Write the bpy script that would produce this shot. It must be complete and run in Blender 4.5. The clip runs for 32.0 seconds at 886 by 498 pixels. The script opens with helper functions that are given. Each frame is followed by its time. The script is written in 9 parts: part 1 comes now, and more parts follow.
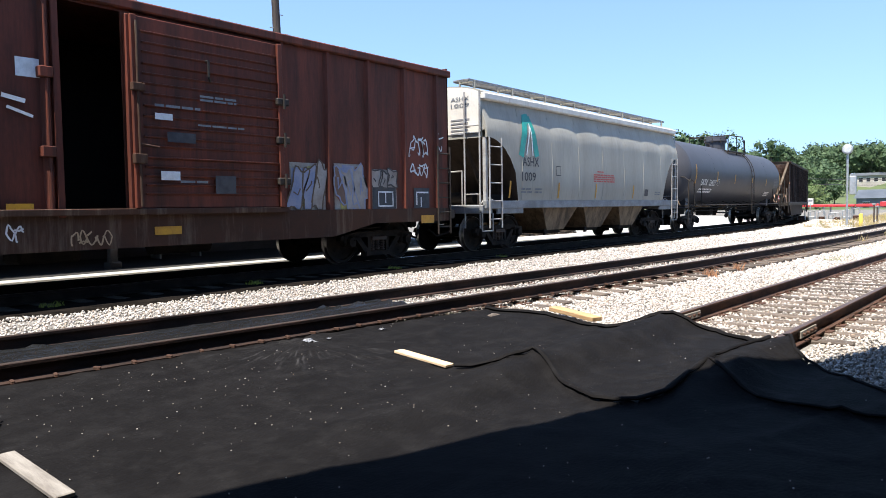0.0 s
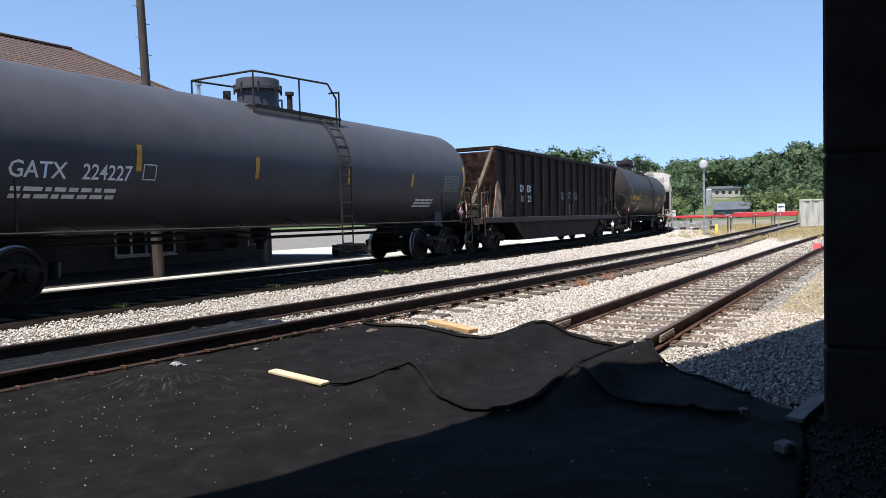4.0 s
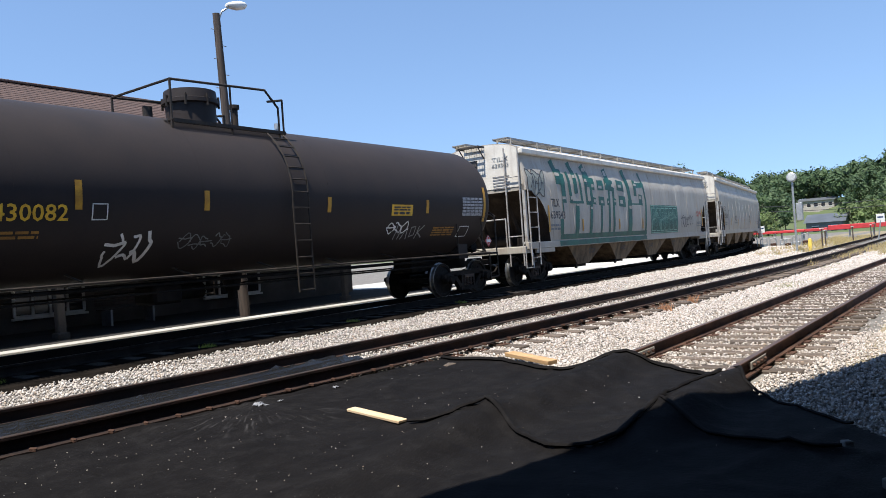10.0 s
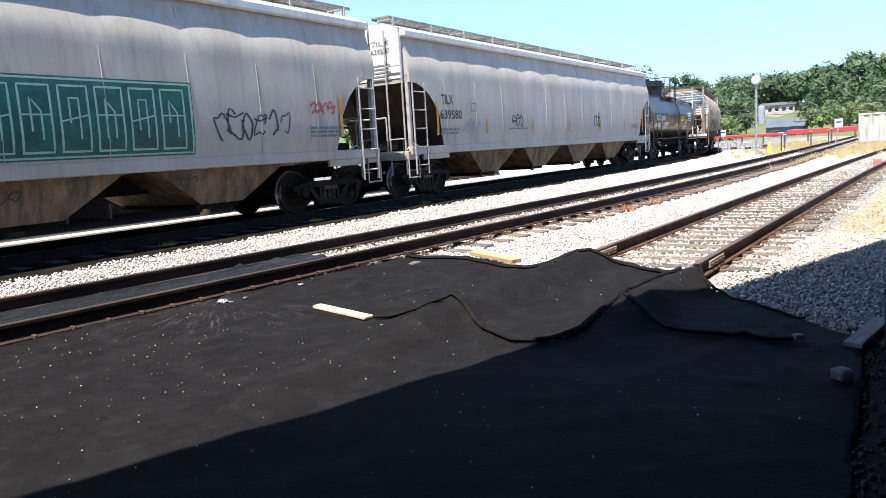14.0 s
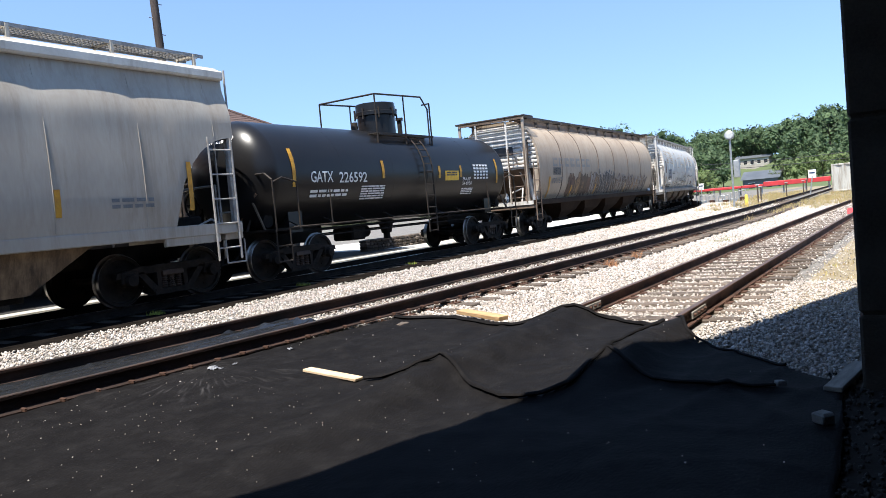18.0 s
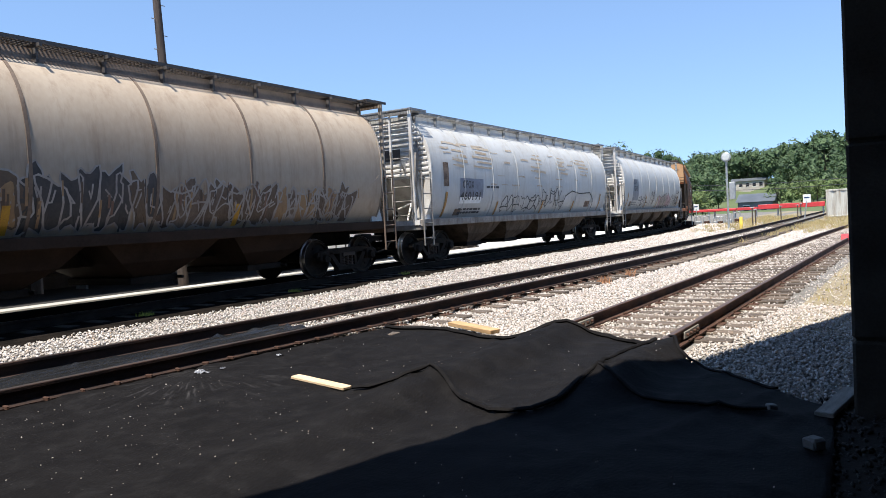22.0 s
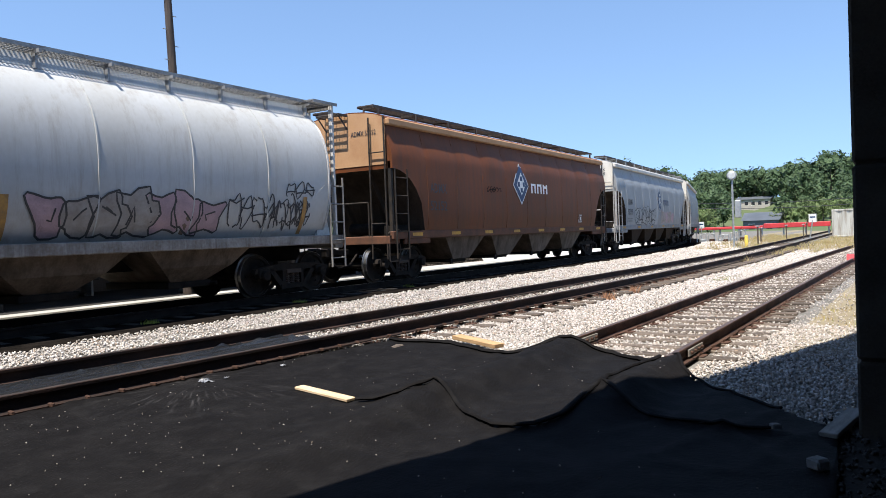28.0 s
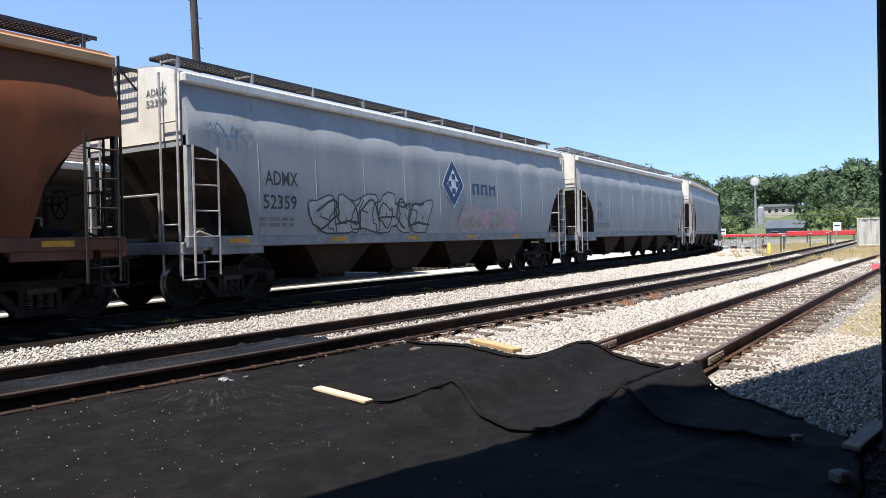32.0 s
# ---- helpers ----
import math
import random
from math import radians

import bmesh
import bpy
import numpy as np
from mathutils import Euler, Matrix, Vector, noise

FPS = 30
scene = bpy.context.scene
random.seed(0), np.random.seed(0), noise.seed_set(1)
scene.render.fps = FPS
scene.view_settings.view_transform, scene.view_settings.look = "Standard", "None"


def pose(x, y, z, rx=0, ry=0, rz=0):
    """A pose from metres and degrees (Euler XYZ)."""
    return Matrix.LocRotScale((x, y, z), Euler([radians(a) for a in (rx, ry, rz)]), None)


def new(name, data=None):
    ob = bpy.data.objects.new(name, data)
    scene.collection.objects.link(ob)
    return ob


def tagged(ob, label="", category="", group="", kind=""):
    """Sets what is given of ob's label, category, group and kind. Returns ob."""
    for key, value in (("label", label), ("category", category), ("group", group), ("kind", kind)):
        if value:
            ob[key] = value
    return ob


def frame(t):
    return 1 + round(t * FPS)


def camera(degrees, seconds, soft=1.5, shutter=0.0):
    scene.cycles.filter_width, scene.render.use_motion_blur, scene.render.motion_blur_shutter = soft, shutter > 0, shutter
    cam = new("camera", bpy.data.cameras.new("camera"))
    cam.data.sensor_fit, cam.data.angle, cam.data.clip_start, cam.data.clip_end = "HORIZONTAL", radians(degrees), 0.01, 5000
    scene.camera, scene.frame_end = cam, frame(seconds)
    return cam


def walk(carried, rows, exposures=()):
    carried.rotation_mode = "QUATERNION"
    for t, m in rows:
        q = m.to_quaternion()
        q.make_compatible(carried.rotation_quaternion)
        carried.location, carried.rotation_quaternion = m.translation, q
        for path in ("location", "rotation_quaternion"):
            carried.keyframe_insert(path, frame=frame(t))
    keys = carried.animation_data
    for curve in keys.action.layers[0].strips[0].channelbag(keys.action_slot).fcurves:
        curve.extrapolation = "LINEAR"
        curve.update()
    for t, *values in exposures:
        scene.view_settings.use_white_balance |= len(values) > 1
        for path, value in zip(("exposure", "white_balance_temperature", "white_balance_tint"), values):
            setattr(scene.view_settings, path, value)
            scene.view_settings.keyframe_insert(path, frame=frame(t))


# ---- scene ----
cam = camera(63.0, 32.0, soft=0.75)
# a hand-held camera that turns on the spot, under a roof added out of view
PATH = [
    (0, pose(-0.069, 0.103, 1.582, 86.74, 0.82, -51.50)),
    (0.5, pose(-0.048, 0.106, 1.586, 86.97, 1.94, -54.07)),
    (1, pose(-0.032, 0.123, 1.574, 87.17, 1.89, -59.92)),
    (1.5, pose(0.005, 0.085, 1.590, 87.46, 1.02, -61.27)),
    (2, pose(0.009, 0.043, 1.600, 88.33, 1.15, -60.80)),
    (2.5, pose(-0.006, 0.021, 1.596, 89.59, 2.61, -59.68)),
    (3, pose(-0.003, 0.020, 1.589, 89.16, 1.45, -60.93)),
    (3.5, pose(-0.018, 0.018, 1.586, 87.41, 1.31, -60.69)),
    (5.5, pose(-0.038, -0.018, 1.605, 89.29, 2.26, -60.61)),
    (6, pose(-0.023, -0.014, 1.608, 88.69, 2.29, -61.28)),
    (6.5, pose(-0.017, -0.019, 1.609, 88.80, 2.03, -61.98)),
    (7, pose(-0.010, -0.018, 1.610, 88.79, 2.02, -62.14)),
    (7.5, pose(-0.027, -0.022, 1.608, 89.62, 1.78, -61.45)),
    (8, pose(-0.026, -0.032, 1.617, 90.52, 2.48, -60.65)),
    (8.5, pose(-0.019, -0.037, 1.617, 90.15, 3.66, -59.11)),
    (9, pose(-0.009, -0.035, 1.629, 90.32, 4.11, -57.54)),
    (9.5, pose(0.001, -0.028, 1.624, 90.54, 3.74, -56.02)),
    (10, pose(0.062, -0.027, 1.630, 90.27, 4.07, -54.42)),
    (10.5, pose(0.049, -0.013, 1.631, 89.80, 3.53, -53.19)),
    (11, pose(0.050, 0.005, 1.632, 89.04, 4.03, -50.50)),
    (11.5, pose(0.051, 0.007, 1.618, 88.92, 4.39, -48.24)),
    (12, pose(0.058, 0.007, 1.613, 89.02, 4.26, -46.58)),
    (12.5, pose(0.067, 0.022, 1.598, 85.38, 4.77, -47.89)),
    (13, pose(0.085, 0.031, 1.584, 82.64, 4.89, -50.62)),
    (13.5, pose(0.092, 0.022, 1.591, 82.90, 4.09, -54.59)),
    (14, pose(0.097, 0.042, 1.590, 82.29, 3.48, -57.33)),
    (14.5, pose(0.084, 0.039, 1.588, 81.99, 3.46, -58.21)),
    (15, pose(0.046, 0.027, 1.592, 81.55, 4.62, -58.84)),
    (15.5, pose(0.047, 0.014, 1.596, 82.91, 4.84, -58.47)),
    (17.5, pose(-0.026, -0.022, 1.600, 86.39, 4.31, -58.59)),
    (18, pose(-0.029, -0.033, 1.599, 86.98, 5.18, -58.61)),
    (18.5, pose(-0.028, -0.036, 1.592, 85.61, 5.19, -59.22)),
    (19, pose(-0.021, -0.031, 1.596, 85.04, 5.99, -58.89)),
    (19.5, pose(-0.017, -0.038, 1.598, 86.25, 4.81, -58.00)),
    (20, pose(-0.026, -0.025, 1.595, 86.97, 4.58, -57.41)),
    (20.5, pose(-0.025, -0.019, 1.591, 87.29, 4.60, -57.06)),
    (21, pose(-0.009, -0.020, 1.598, 86.76, 4.52, -57.81)),
    (21.5, pose(0.029, -0.014, 1.598, 86.69, 3.82, -58.48)),
    (22, pose(0.007, -0.012, 1.591, 87.86, 3.12, -58.98)),
    (22.5, pose(0.011, -0.009, 1.594, 87.57, 2.71, -59.16)),
    (23, pose(0.006, -0.009, 1.593, 87.58, 2.76, -59.00)),
    (23.5, pose(0.005, -0.008, 1.599, 87.74, 2.81, -58.99)),
    (24, pose(0.006, -0.011, 1.598, 87.61, 3.03, -58.93)),
    (24.5, pose(0.007, -0.014, 1.597, 87.71, 3.43, -59.34)),
    (25, pose(0.007, -0.017, 1.597, 87.34, 3.69, -59.15)),
    (25.5, pose(-0.005, -0.019, 1.602, 88.31, 3.19, -58.79)),
    (26, pose(-0.016, -0.022, 1.597, 88.90, 2.54, -58.70)),
    (26.5, pose(-0.025, -0.016, 1.598, 89.11, 2.37, -59.01)),
    (28.5, pose(-0.027, -0.013, 1.594, 88.98, 1.94, -58.38)),
    (29, pose(-0.035, -0.013, 1.598, 89.25, 1.74, -58.27)),
    (29.5, pose(-0.034, -0.013, 1.595, 89.22, 2.04, -58.32)),
    (30, pose(-0.025, -0.007, 1.597, 89.06, 1.71, -58.13)),
    (30.5, pose(-0.032, -0.008, 1.594, 89.30, 1.67, -58.07)),
    (31, pose(-0.026, -0.007, 1.594, 88.91, 1.65, -57.87)),
    (31.5, pose(-0.029, -0.013, 1.595, 89.70, 1.47, -57.69)),
    (32, pose(-0.032, -0.010, 1.600, 89.20, 1.28, -57.10)),
]
# the automatic exposure lifts when dark things fill the view
walk(cam, PATH, [(t, 0.87 + e) for t, e in ((0, 0.45), (0.5, 0.38), (1, 0.2), (1.5, 0.1), (2, 0.0), (8, -0.03), (10, -0.05), (11, 0.1), (12, 0.3), (12.5, 0.6), (13, 0.75), (15, 0.75), (15.5, 0.6), (17.5, 0.3), (19, 0.3), (20, 0.25), (21, 0.2), (22, 0.1), (26, 0.0), (28.5, 0.08), (32, 0.18))])


# ---- light: clear midday sky, high sun from along the line ----
SUN = Vector((-0.42, -0.025, 1.0)).normalized()
world = bpy.data.worlds.new("sky")
scene.world = world
world.use_nodes = True
wt = world.node_tree
sky = wt.nodes.new("ShaderNodeTexSky")
sky.sky_type = "NISHITA"
sky.sun_disc = False
sky.sun_elevation = math.asin(SUN.z)
sky.sun_rotation = math.atan2(SUN.x, SUN.y)
sky.air_density, sky.dust_density, sky.ozone_density = 1.0, 0.0, 3.4
wt.nodes["Background"].inputs[1].default_value = 0.122
# the band of sky over the hills is nearly even in tone
geo, flat, lift = wt.nodes.new("ShaderNodeTexCoord"), wt.nodes.new("ShaderNodeVectorMath"), wt.nodes.new("ShaderNodeVectorMath")
flat.operation, lift.operation = "MULTIPLY", "ADD"
flat.inputs[1].default_value, lift.inputs[1].default_value = (1, 1, 0.75), (0, 0, 0.16)
wt.links.new(geo.outputs["Generated"], flat.inputs[0])
wt.links.new(flat.outputs[0], lift.inputs[0])
wt.links.new(lift.outputs[0], sky.inputs[0])
wt.links.new(sky.outputs[0], wt.nodes["Background"].inputs[0])
sun = new("sun", bpy.data.lights.new("sun", "SUN"))
sun.data.energy, sun.data.angle, sun.data.color = 5.0, radians(0.5), (1.0, 0.955, 0.88)
sun.rotation_mode = "QUATERNION"
sun.rotation_quaternion = SUN.to_track_quat("Z", "Y")


# ---- materials ----
def mat(name, col, col2=None, rough=0.7, metal=0.0, scale=3.0, fine=40.0, bump=0.15, amount=0.5, stretch=(1, 1, 1), random=0.0, spec=0.5, stain=None):
    """Two scales of noise between two colours, with a fine bump."""
    m = bpy.data.materials.new(name)
    m.use_nodes = True
    n, l = m.node_tree.nodes, m.node_tree.links
    b = n["Principled BSDF"]
    b.inputs["Roughness"].default_value, b.inputs["Metallic"].default_value = rough, metal
    b.inputs["Specular IOR Level"].default_value = spec
    tc, mp = n.new("ShaderNodeTexCoord"), n.new("ShaderNodeMapping")
    mp.inputs["Scale"].default_value = stretch
    l.new(tc.outputs["Object"], mp.inputs[0])
    big, small = n.new("ShaderNodeTexNoise"), n.new("ShaderNodeTexNoise")
    for k, s in ((big, scale), (small, fine)):
        k.inputs["Scale"].default_value, k.inputs["Detail"].default_value = s, 6
        l.new(mp.outputs[0], k.inputs[0])
    add = n.new("ShaderNodeMath")
    add.operation = "MULTIPLY_ADD"
    l.new(small.outputs[0], add.inputs[0])
    add.inputs[1].default_value = 0.45
    l.new(big.outputs[0], add.inputs[2])
    ramp = n.new("ShaderNodeValToRGB")
    ramp.color_ramp.elements[0].position, ramp.color_ramp.elements[1].position = 0.72 - amount * 0.3, 0.72 + amount * 0.3
    col2 = col2 or tuple(c * 0.6 for c in col)
    ramp.color_ramp.elements[0].color, ramp.color_ramp.elements[1].color = (*col, 1), (*col2, 1)
    l.new(add.outputs[0], ramp.inputs[0])
    out = ramp.outputs[0]
    if stain:
        # rust and dirt running down from seams
        ms, st, sr, mx = n.new("ShaderNodeMapping"), n.new("ShaderNodeTexNoise"), n.new("ShaderNodeValToRGB"), n.new("ShaderNodeMix")
        ms.inputs["Scale"].default_value = (2.6, 2.6, 0.22)
        l.new(tc.outputs["Object"], ms.inputs[0])
        st.inputs["Scale"].default_value, st.inputs["Detail"].default_value, st.inputs["Roughness"].default_value = 1.6, 9, 0.72
        l.new(ms.outputs[0], st.inputs[0])
        sr.color_ramp.elements[0].position, sr.color_ramp.elements[1].position = 0.62 - 0.16 * stain[1], 0.86 - 0.16 * stain[1]
        sr.color_ramp.elements[1].color = (stain[2], stain[2], stain[2], 1)
        l.new(st.outputs[0], sr.inputs[0])
        mx.data_type = "RGBA"
        l.new(sr.outputs[0], mx.inputs["Factor"])
        l.new(out, mx.inputs[6])
        mx.inputs[7].default_value = (*stain[0], 1)
        out = mx.outputs[2]
    if random:
        oi, hs = n.new("ShaderNodeObjectInfo"), n.new("ShaderNodeHueSaturation")
        mr = n.new("ShaderNodeMapRange")
        mr.inputs[3].default_value, mr.inputs[4].default_value = 1 - random, 1 + random
        l.new(oi.outputs["Random"], mr.inputs[0])
        l.new(mr.outputs[0], hs.inputs["Value"])
        l.new(out, hs.inputs["Color"])
        out = hs.outputs[0]
    l.new(out, b.inputs["Base Color"])
    if bump:
        bp = n.new("ShaderNodeBump")
        bp.inputs["Strength"].default_value, bp.inputs["Distance"].default_value = bump, 0.02
        l.new(add.outputs[0], bp.inputs["Height"])
        l.new(bp.outputs[0], b.inputs["Normal"])
    return m


def island_mat(name, cols, rough=0.9):
    """Loose pieces in one mesh, each with its own tone."""
    m = bpy.data.materials.new(name)
    m.use_nodes = True
    n, l = m.node_tree.nodes, m.node_tree.links
    b = n["Principled BSDF"]
    b.inputs["Roughness"].default_value = rough
    g, r = n.new("ShaderNodeNewGeometry"), n.new("ShaderNodeValToRGB")
    els = r.color_ramp.elements
    while len(els) < len(cols):
        els.new(0.5)
    for i, c in enumerate(cols):
        els[i].position, els[i].color = i / (len(cols) - 1), (*c, 1)
    l.new(g.outputs["Random Per Island"], r.inputs[0])
    l.new(r.outputs[0], b.inputs["Base Color"])
    return m


M_TRUCK = mat("bogie steel, grimy", (0.010, 0.009, 0.008), (0.028, 0.022, 0.018), 0.8, 0.0, 6, 60, 0.3, spec=0.1)
M_WHEEL = mat("wheel steel", (0.012, 0.011, 0.010), (0.028, 0.022, 0.018), 0.75, 0.0, 5, 50, 0.2, spec=0.1)
M_TREAD = mat("polished tread", (0.34, 0.33, 0.31), (0.16, 0.15, 0.14), 0.34, 0.9, 5, 60, 0.05)
M_SPRING = mat("spring, rusty", (0.035, 0.024, 0.018), (0.06, 0.04, 0.03), 0.7, 0.3, 8, 60, 0.2)
M_UNDER = mat("underframe black", (0.009, 0.008, 0.0075), (0.022, 0.018, 0.015), 0.8, 0.0, 4, 50, 0.2, spec=0.1)
M_RUSTRAIL = mat("rusty rail", (0.040, 0.022, 0.016), (0.095, 0.050, 0.034), 0.85, 0.05, 5, 70, 0.3, stretch=(0.4, 1, 1), spec=0.2)
M_OILRAIL = mat("dark oily rail head", (0.022, 0.017, 0.015), (0.050, 0.034, 0.026), 0.6, 0.1, 5, 70, 0.2, stretch=(0.4, 1, 1), spec=0.3)
M_RAILTOP = mat("worn rail head", (0.085, 0.060, 0.048), (0.06, 0.036, 0.027), 0.6, 0.25, 3, 40, 0.05, stretch=(0.2, 2, 2))
M_DARKRAIL = mat("blackened rail", (0.014, 0.010, 0.009), (0.040, 0.022, 0.016), 0.85, 0.0, 5, 70, 0.3, stretch=(0.4, 1, 1), spec=0.2)
M_BRIGHT = mat("shiny rail head", (0.30, 0.29, 0.28), (0.2, 0.19, 0.18), 0.30, 0.9, 3, 40, 0.05, stretch=(0.2, 2, 2))
M_YELLOW = mat("yellow reflective", (0.52, 0.27, 0.015), (0.36, 0.17, 0.015), 0.55, 0, 6, 40, 0.05)
M_WHITEP = mat("white lettering paint", (0.75, 0.75, 0.74), (0.6, 0.6, 0.58), 0.6, 0, 8, 60, 0.0)
M_BLACKP = mat("black lettering paint", (0.02, 0.02, 0.025), (0.04, 0.04, 0.045), 0.6, 0, 8, 60, 0.0)
M_GREENP = mat("green spray paint", (0.004, 0.098, 0.068), (0.003, 0.055, 0.044), 0.5, 0, 4, 30, 0.0)
M_TEAL = mat("teal logo paint", (0.015, 0.27, 0.22), (0.012, 0.2, 0.17), 0.5, 0, 4, 30, 0.0)
M_NAVY = mat("navy logo paint", (0.012, 0.045, 0.12), (0.01, 0.03, 0.09), 0.5, 0, 4, 30, 0.0)
M_RED = mat("red stencil paint", (0.42, 0.06, 0.05), (0.3, 0.05, 0.05), 0.6, 0, 5, 40, 0.0)
M_GREYP = mat("dark grey patch paint", (0.17, 0.18, 0.19), (0.11, 0.12, 0.13), 0.6, 0, 5, 40, 0.0)
M_PINK = mat("faded pink spray paint", (0.42, 0.28, 0.30), (0.32, 0.22, 0.24), 0.6, 0, 5, 40, 0.0)
M_BLUEG = mat("pale blue spray paint", (0.16, 0.20, 0.32), (0.25, 0.26, 0.33), 0.6, 0, 5, 40, 0.0)
M_ORANGE = mat("amber lettering paint", (0.80, 0.48, 0.03), (0.62, 0.35, 0.03), 0.6, 0, 8, 60, 0.0)


# ---- mesh building ----
def smooth_step(u):
    u = min(1, max(0, u))
    return u * u * (3 - 2 * u)


class Mesh:
    """Collects vertices and faces of one part."""

    def __init__(self):
        self.v, self.f = [], []

    def add(self, verts, faces):
        k = len(self.v)
        self.v.extend(verts)
        self.f.extend([tuple(i + k for i in f) for f in faces])
        return self

    def box(self, x0, x1, y0, y1, z0, z1, c=0.0):
        """A box; c: the width of its chamfers."""
        c = min(c, (x1 - x0) * 0.45, (y1 - y0) * 0.45, (z1 - z0) * 0.45)
        if c <= 0:
            v = [(x, y, z) for x in (x0, x1) for y in (y0, y1) for z in (z0, z1)]
            return self.add(v, [(0, 1, 3, 2), (4, 6, 7, 5), (0, 4, 5, 1), (2, 3, 7, 6), (0, 2, 6, 4), (1, 5, 7, 3)])
        v, ix = [], {}
        for sx in (0, 1):
            for sy in (0, 1):
                for sz in (0, 1):
                    p = ((x0, x1)[sx], (y0, y1)[sy], (z0, z1)[sz])
                    q = ((x0 + c, x1 - c)[sx], (y0 + c, y1 - c)[sy], (z0 + c, z1 - c)[sz])
                    for a in range(3):
                        ix[sx, sy, sz, a] = len(v)
                        v.append(tuple(p[i] if i == a else q[i] for i in range(3)))
        f = []
        for a in range(3):
            for s in (0, 1):
                o = [i for i in range(3) if i != a]
                ring = []
                for s1, s2 in ((0, 0), (1, 0), (1, 1), (0, 1)):
                    k = [0, 0, 0]
                    k[a], k[o[0]], k[o[1]] = s, s1, s2
                    ring.append(ix[k[0], k[1], k[2], a])
                f.append(tuple(ring if (s == 1) != (a == 1) else ring[::-1]))
        for a in range(3):
            o = [i for i in range(3) if i != a]
            for s1 in (0, 1):
                for s2 in (0, 1):
                    ks = []
                    for s in (0, 1):
                        k = [0, 0, 0]
                        k[a], k[o[0]], k[o[1]] = s, s1, s2
                        ks.append(tuple(k))
                    f.append((ix[(*ks[0], o[0])], ix[(*ks[1], o[0])], ix[(*ks[1], o[1])], ix[(*ks[0], o[1])]))
        for k in [(i, j, m) for i in (0, 1) for j in (0, 1) for m in (0, 1)]:
            f.append(tuple(ix[(*k, a)] for a in range(3)))
        return self.add(v, f)

    def tube(self, p, q, r, n=8, r2=None, cap=True):
        p, q = Vector(p), Vector(q)
        d = (q - p).normalized()
        a = d.orthogonal().normalized()
        b = d.cross(a)
        r2 = r if r2 is None else r2
        v = []
        for c, rr in ((p, r), (q, r2)):
            v += [tuple(c + rr * (math.cos(2 * math.pi * i / n) * a + math.sin(2 * math.pi * i / n) * b)) for i in range(n)]
        f = [(i, (i + 1) % n, n + (i + 1) % n, n + i) for i in range(n)]
        if cap:
            f += [tuple(range(n))[::-1], tuple(range(n, 2 * n))]
        return self.add(v, f)

    def pipe(self, pts, r, n=6):
        for a, b in zip(pts, pts[1:]):
            self.tube(a, b, r, n)
        return self

    def loft(self, rings, cap=True, closed=True):
        n = len(rings[0])
        v = [p for r in rings for p in r]
        f = []
        for k in range(len(rings) - 1):
            for i in range(n if closed else n - 1):
                j = (i + 1) % n
                f.append((k * n + i, k * n + j, (k + 1) * n + j, (k + 1) * n + i))
        if cap and closed:
            f += [tuple(range(n))[::-1], tuple(range((len(rings) - 1) * n, len(rings) * n))]
        return self.add(v, f)

    def prism(self, pts, y0, y1):
        """A polygon in x and z, drawn out from y0 to y1."""
        return self.loft([[(x, y0, z) for x, z in pts], [(x, y1, z) for x, z in pts]])

    def lathe(self, prof, axis="y", c=(0, 0, 0), n=24):
        """Rings of (radius, place along the axis)."""
        rings = []
        for r, s in prof:
            ring = []
            for i in range(n):
                a = 2 * math.pi * i / n
                u, w = r * math.cos(a), r * math.sin(a)
                p = {"y": (u, s, w), "x": (s, u, w), "z": (u, w, s)}[axis]
                ring.append((p[0] + c[0], p[1] + c[1], p[2] + c[2]))
            rings.append(ring)
        return self.loft(rings)

    def made(self, name, smooth=None):
        me = bpy.data.meshes.new(name)
        me.from_pydata(self.v, [], self.f)
        bm = bmesh.new()
        bm.from_mesh(me)
        bmesh.ops.recalc_face_normals(bm, faces=bm.faces)
        bm.to_mesh(me)
        bm.free()
        if smooth:
            me.shade_smooth()
            me.set_sharp_from_angle(angle=radians(smooth))
        return me


def part(name, mesh, material, parent=None, label="", smooth=None, at=None):
    """Links a Mesh (or a mesh data block) as one object under its thing."""
    data = mesh.made(name, smooth) if isinstance(mesh, Mesh) else mesh
    if material and not data.materials:
        data.materials.append(material)
    ob = new(name, data)
    if parent:
        ob.parent = parent
    if at:
        ob.location = at
    if label:
        ob["label"] = label
    return ob


def thing(name, label, category, group="", kind="", at=(0, 0, 0)):
    ob = new(name)
    ob.empty_display_size = 0.3
    ob.location = at
    return tagged(ob, label, category, group, kind)


def glyphs(text, size, spacing=1.0, align="LEFT"):
    cu = bpy.data.curves.new("lettering", "FONT")
    cu.body, cu.size, cu.space_character, cu.align_x = text, size, spacing, align
    cu.resolution_u = 2
    cu.offset = 0.012 * size
    ob = bpy.data.objects.new("lettering", cu)
    me = bpy.data.meshes.new_from_object(ob)
    bpy.data.objects.remove(ob)
    return me


def letter(car, text, x, z, size, material, surf, spacing=1.0, name="lettering", widen=1.0):
    """Painted words on a car's side: surf(x, z) gives the y of the skin."""
    me = glyphs(text, size, spacing)
    for v in me.vertices:
        px, pz = x + v.co.x * widen, z + v.co.y
        v.co = (px, surf(px, pz) - 0.012, pz)
    me.materials.append(material)
    return part(name, me, material, car)


SHIFT = {}   # metres by which a car's paint stands off its middle


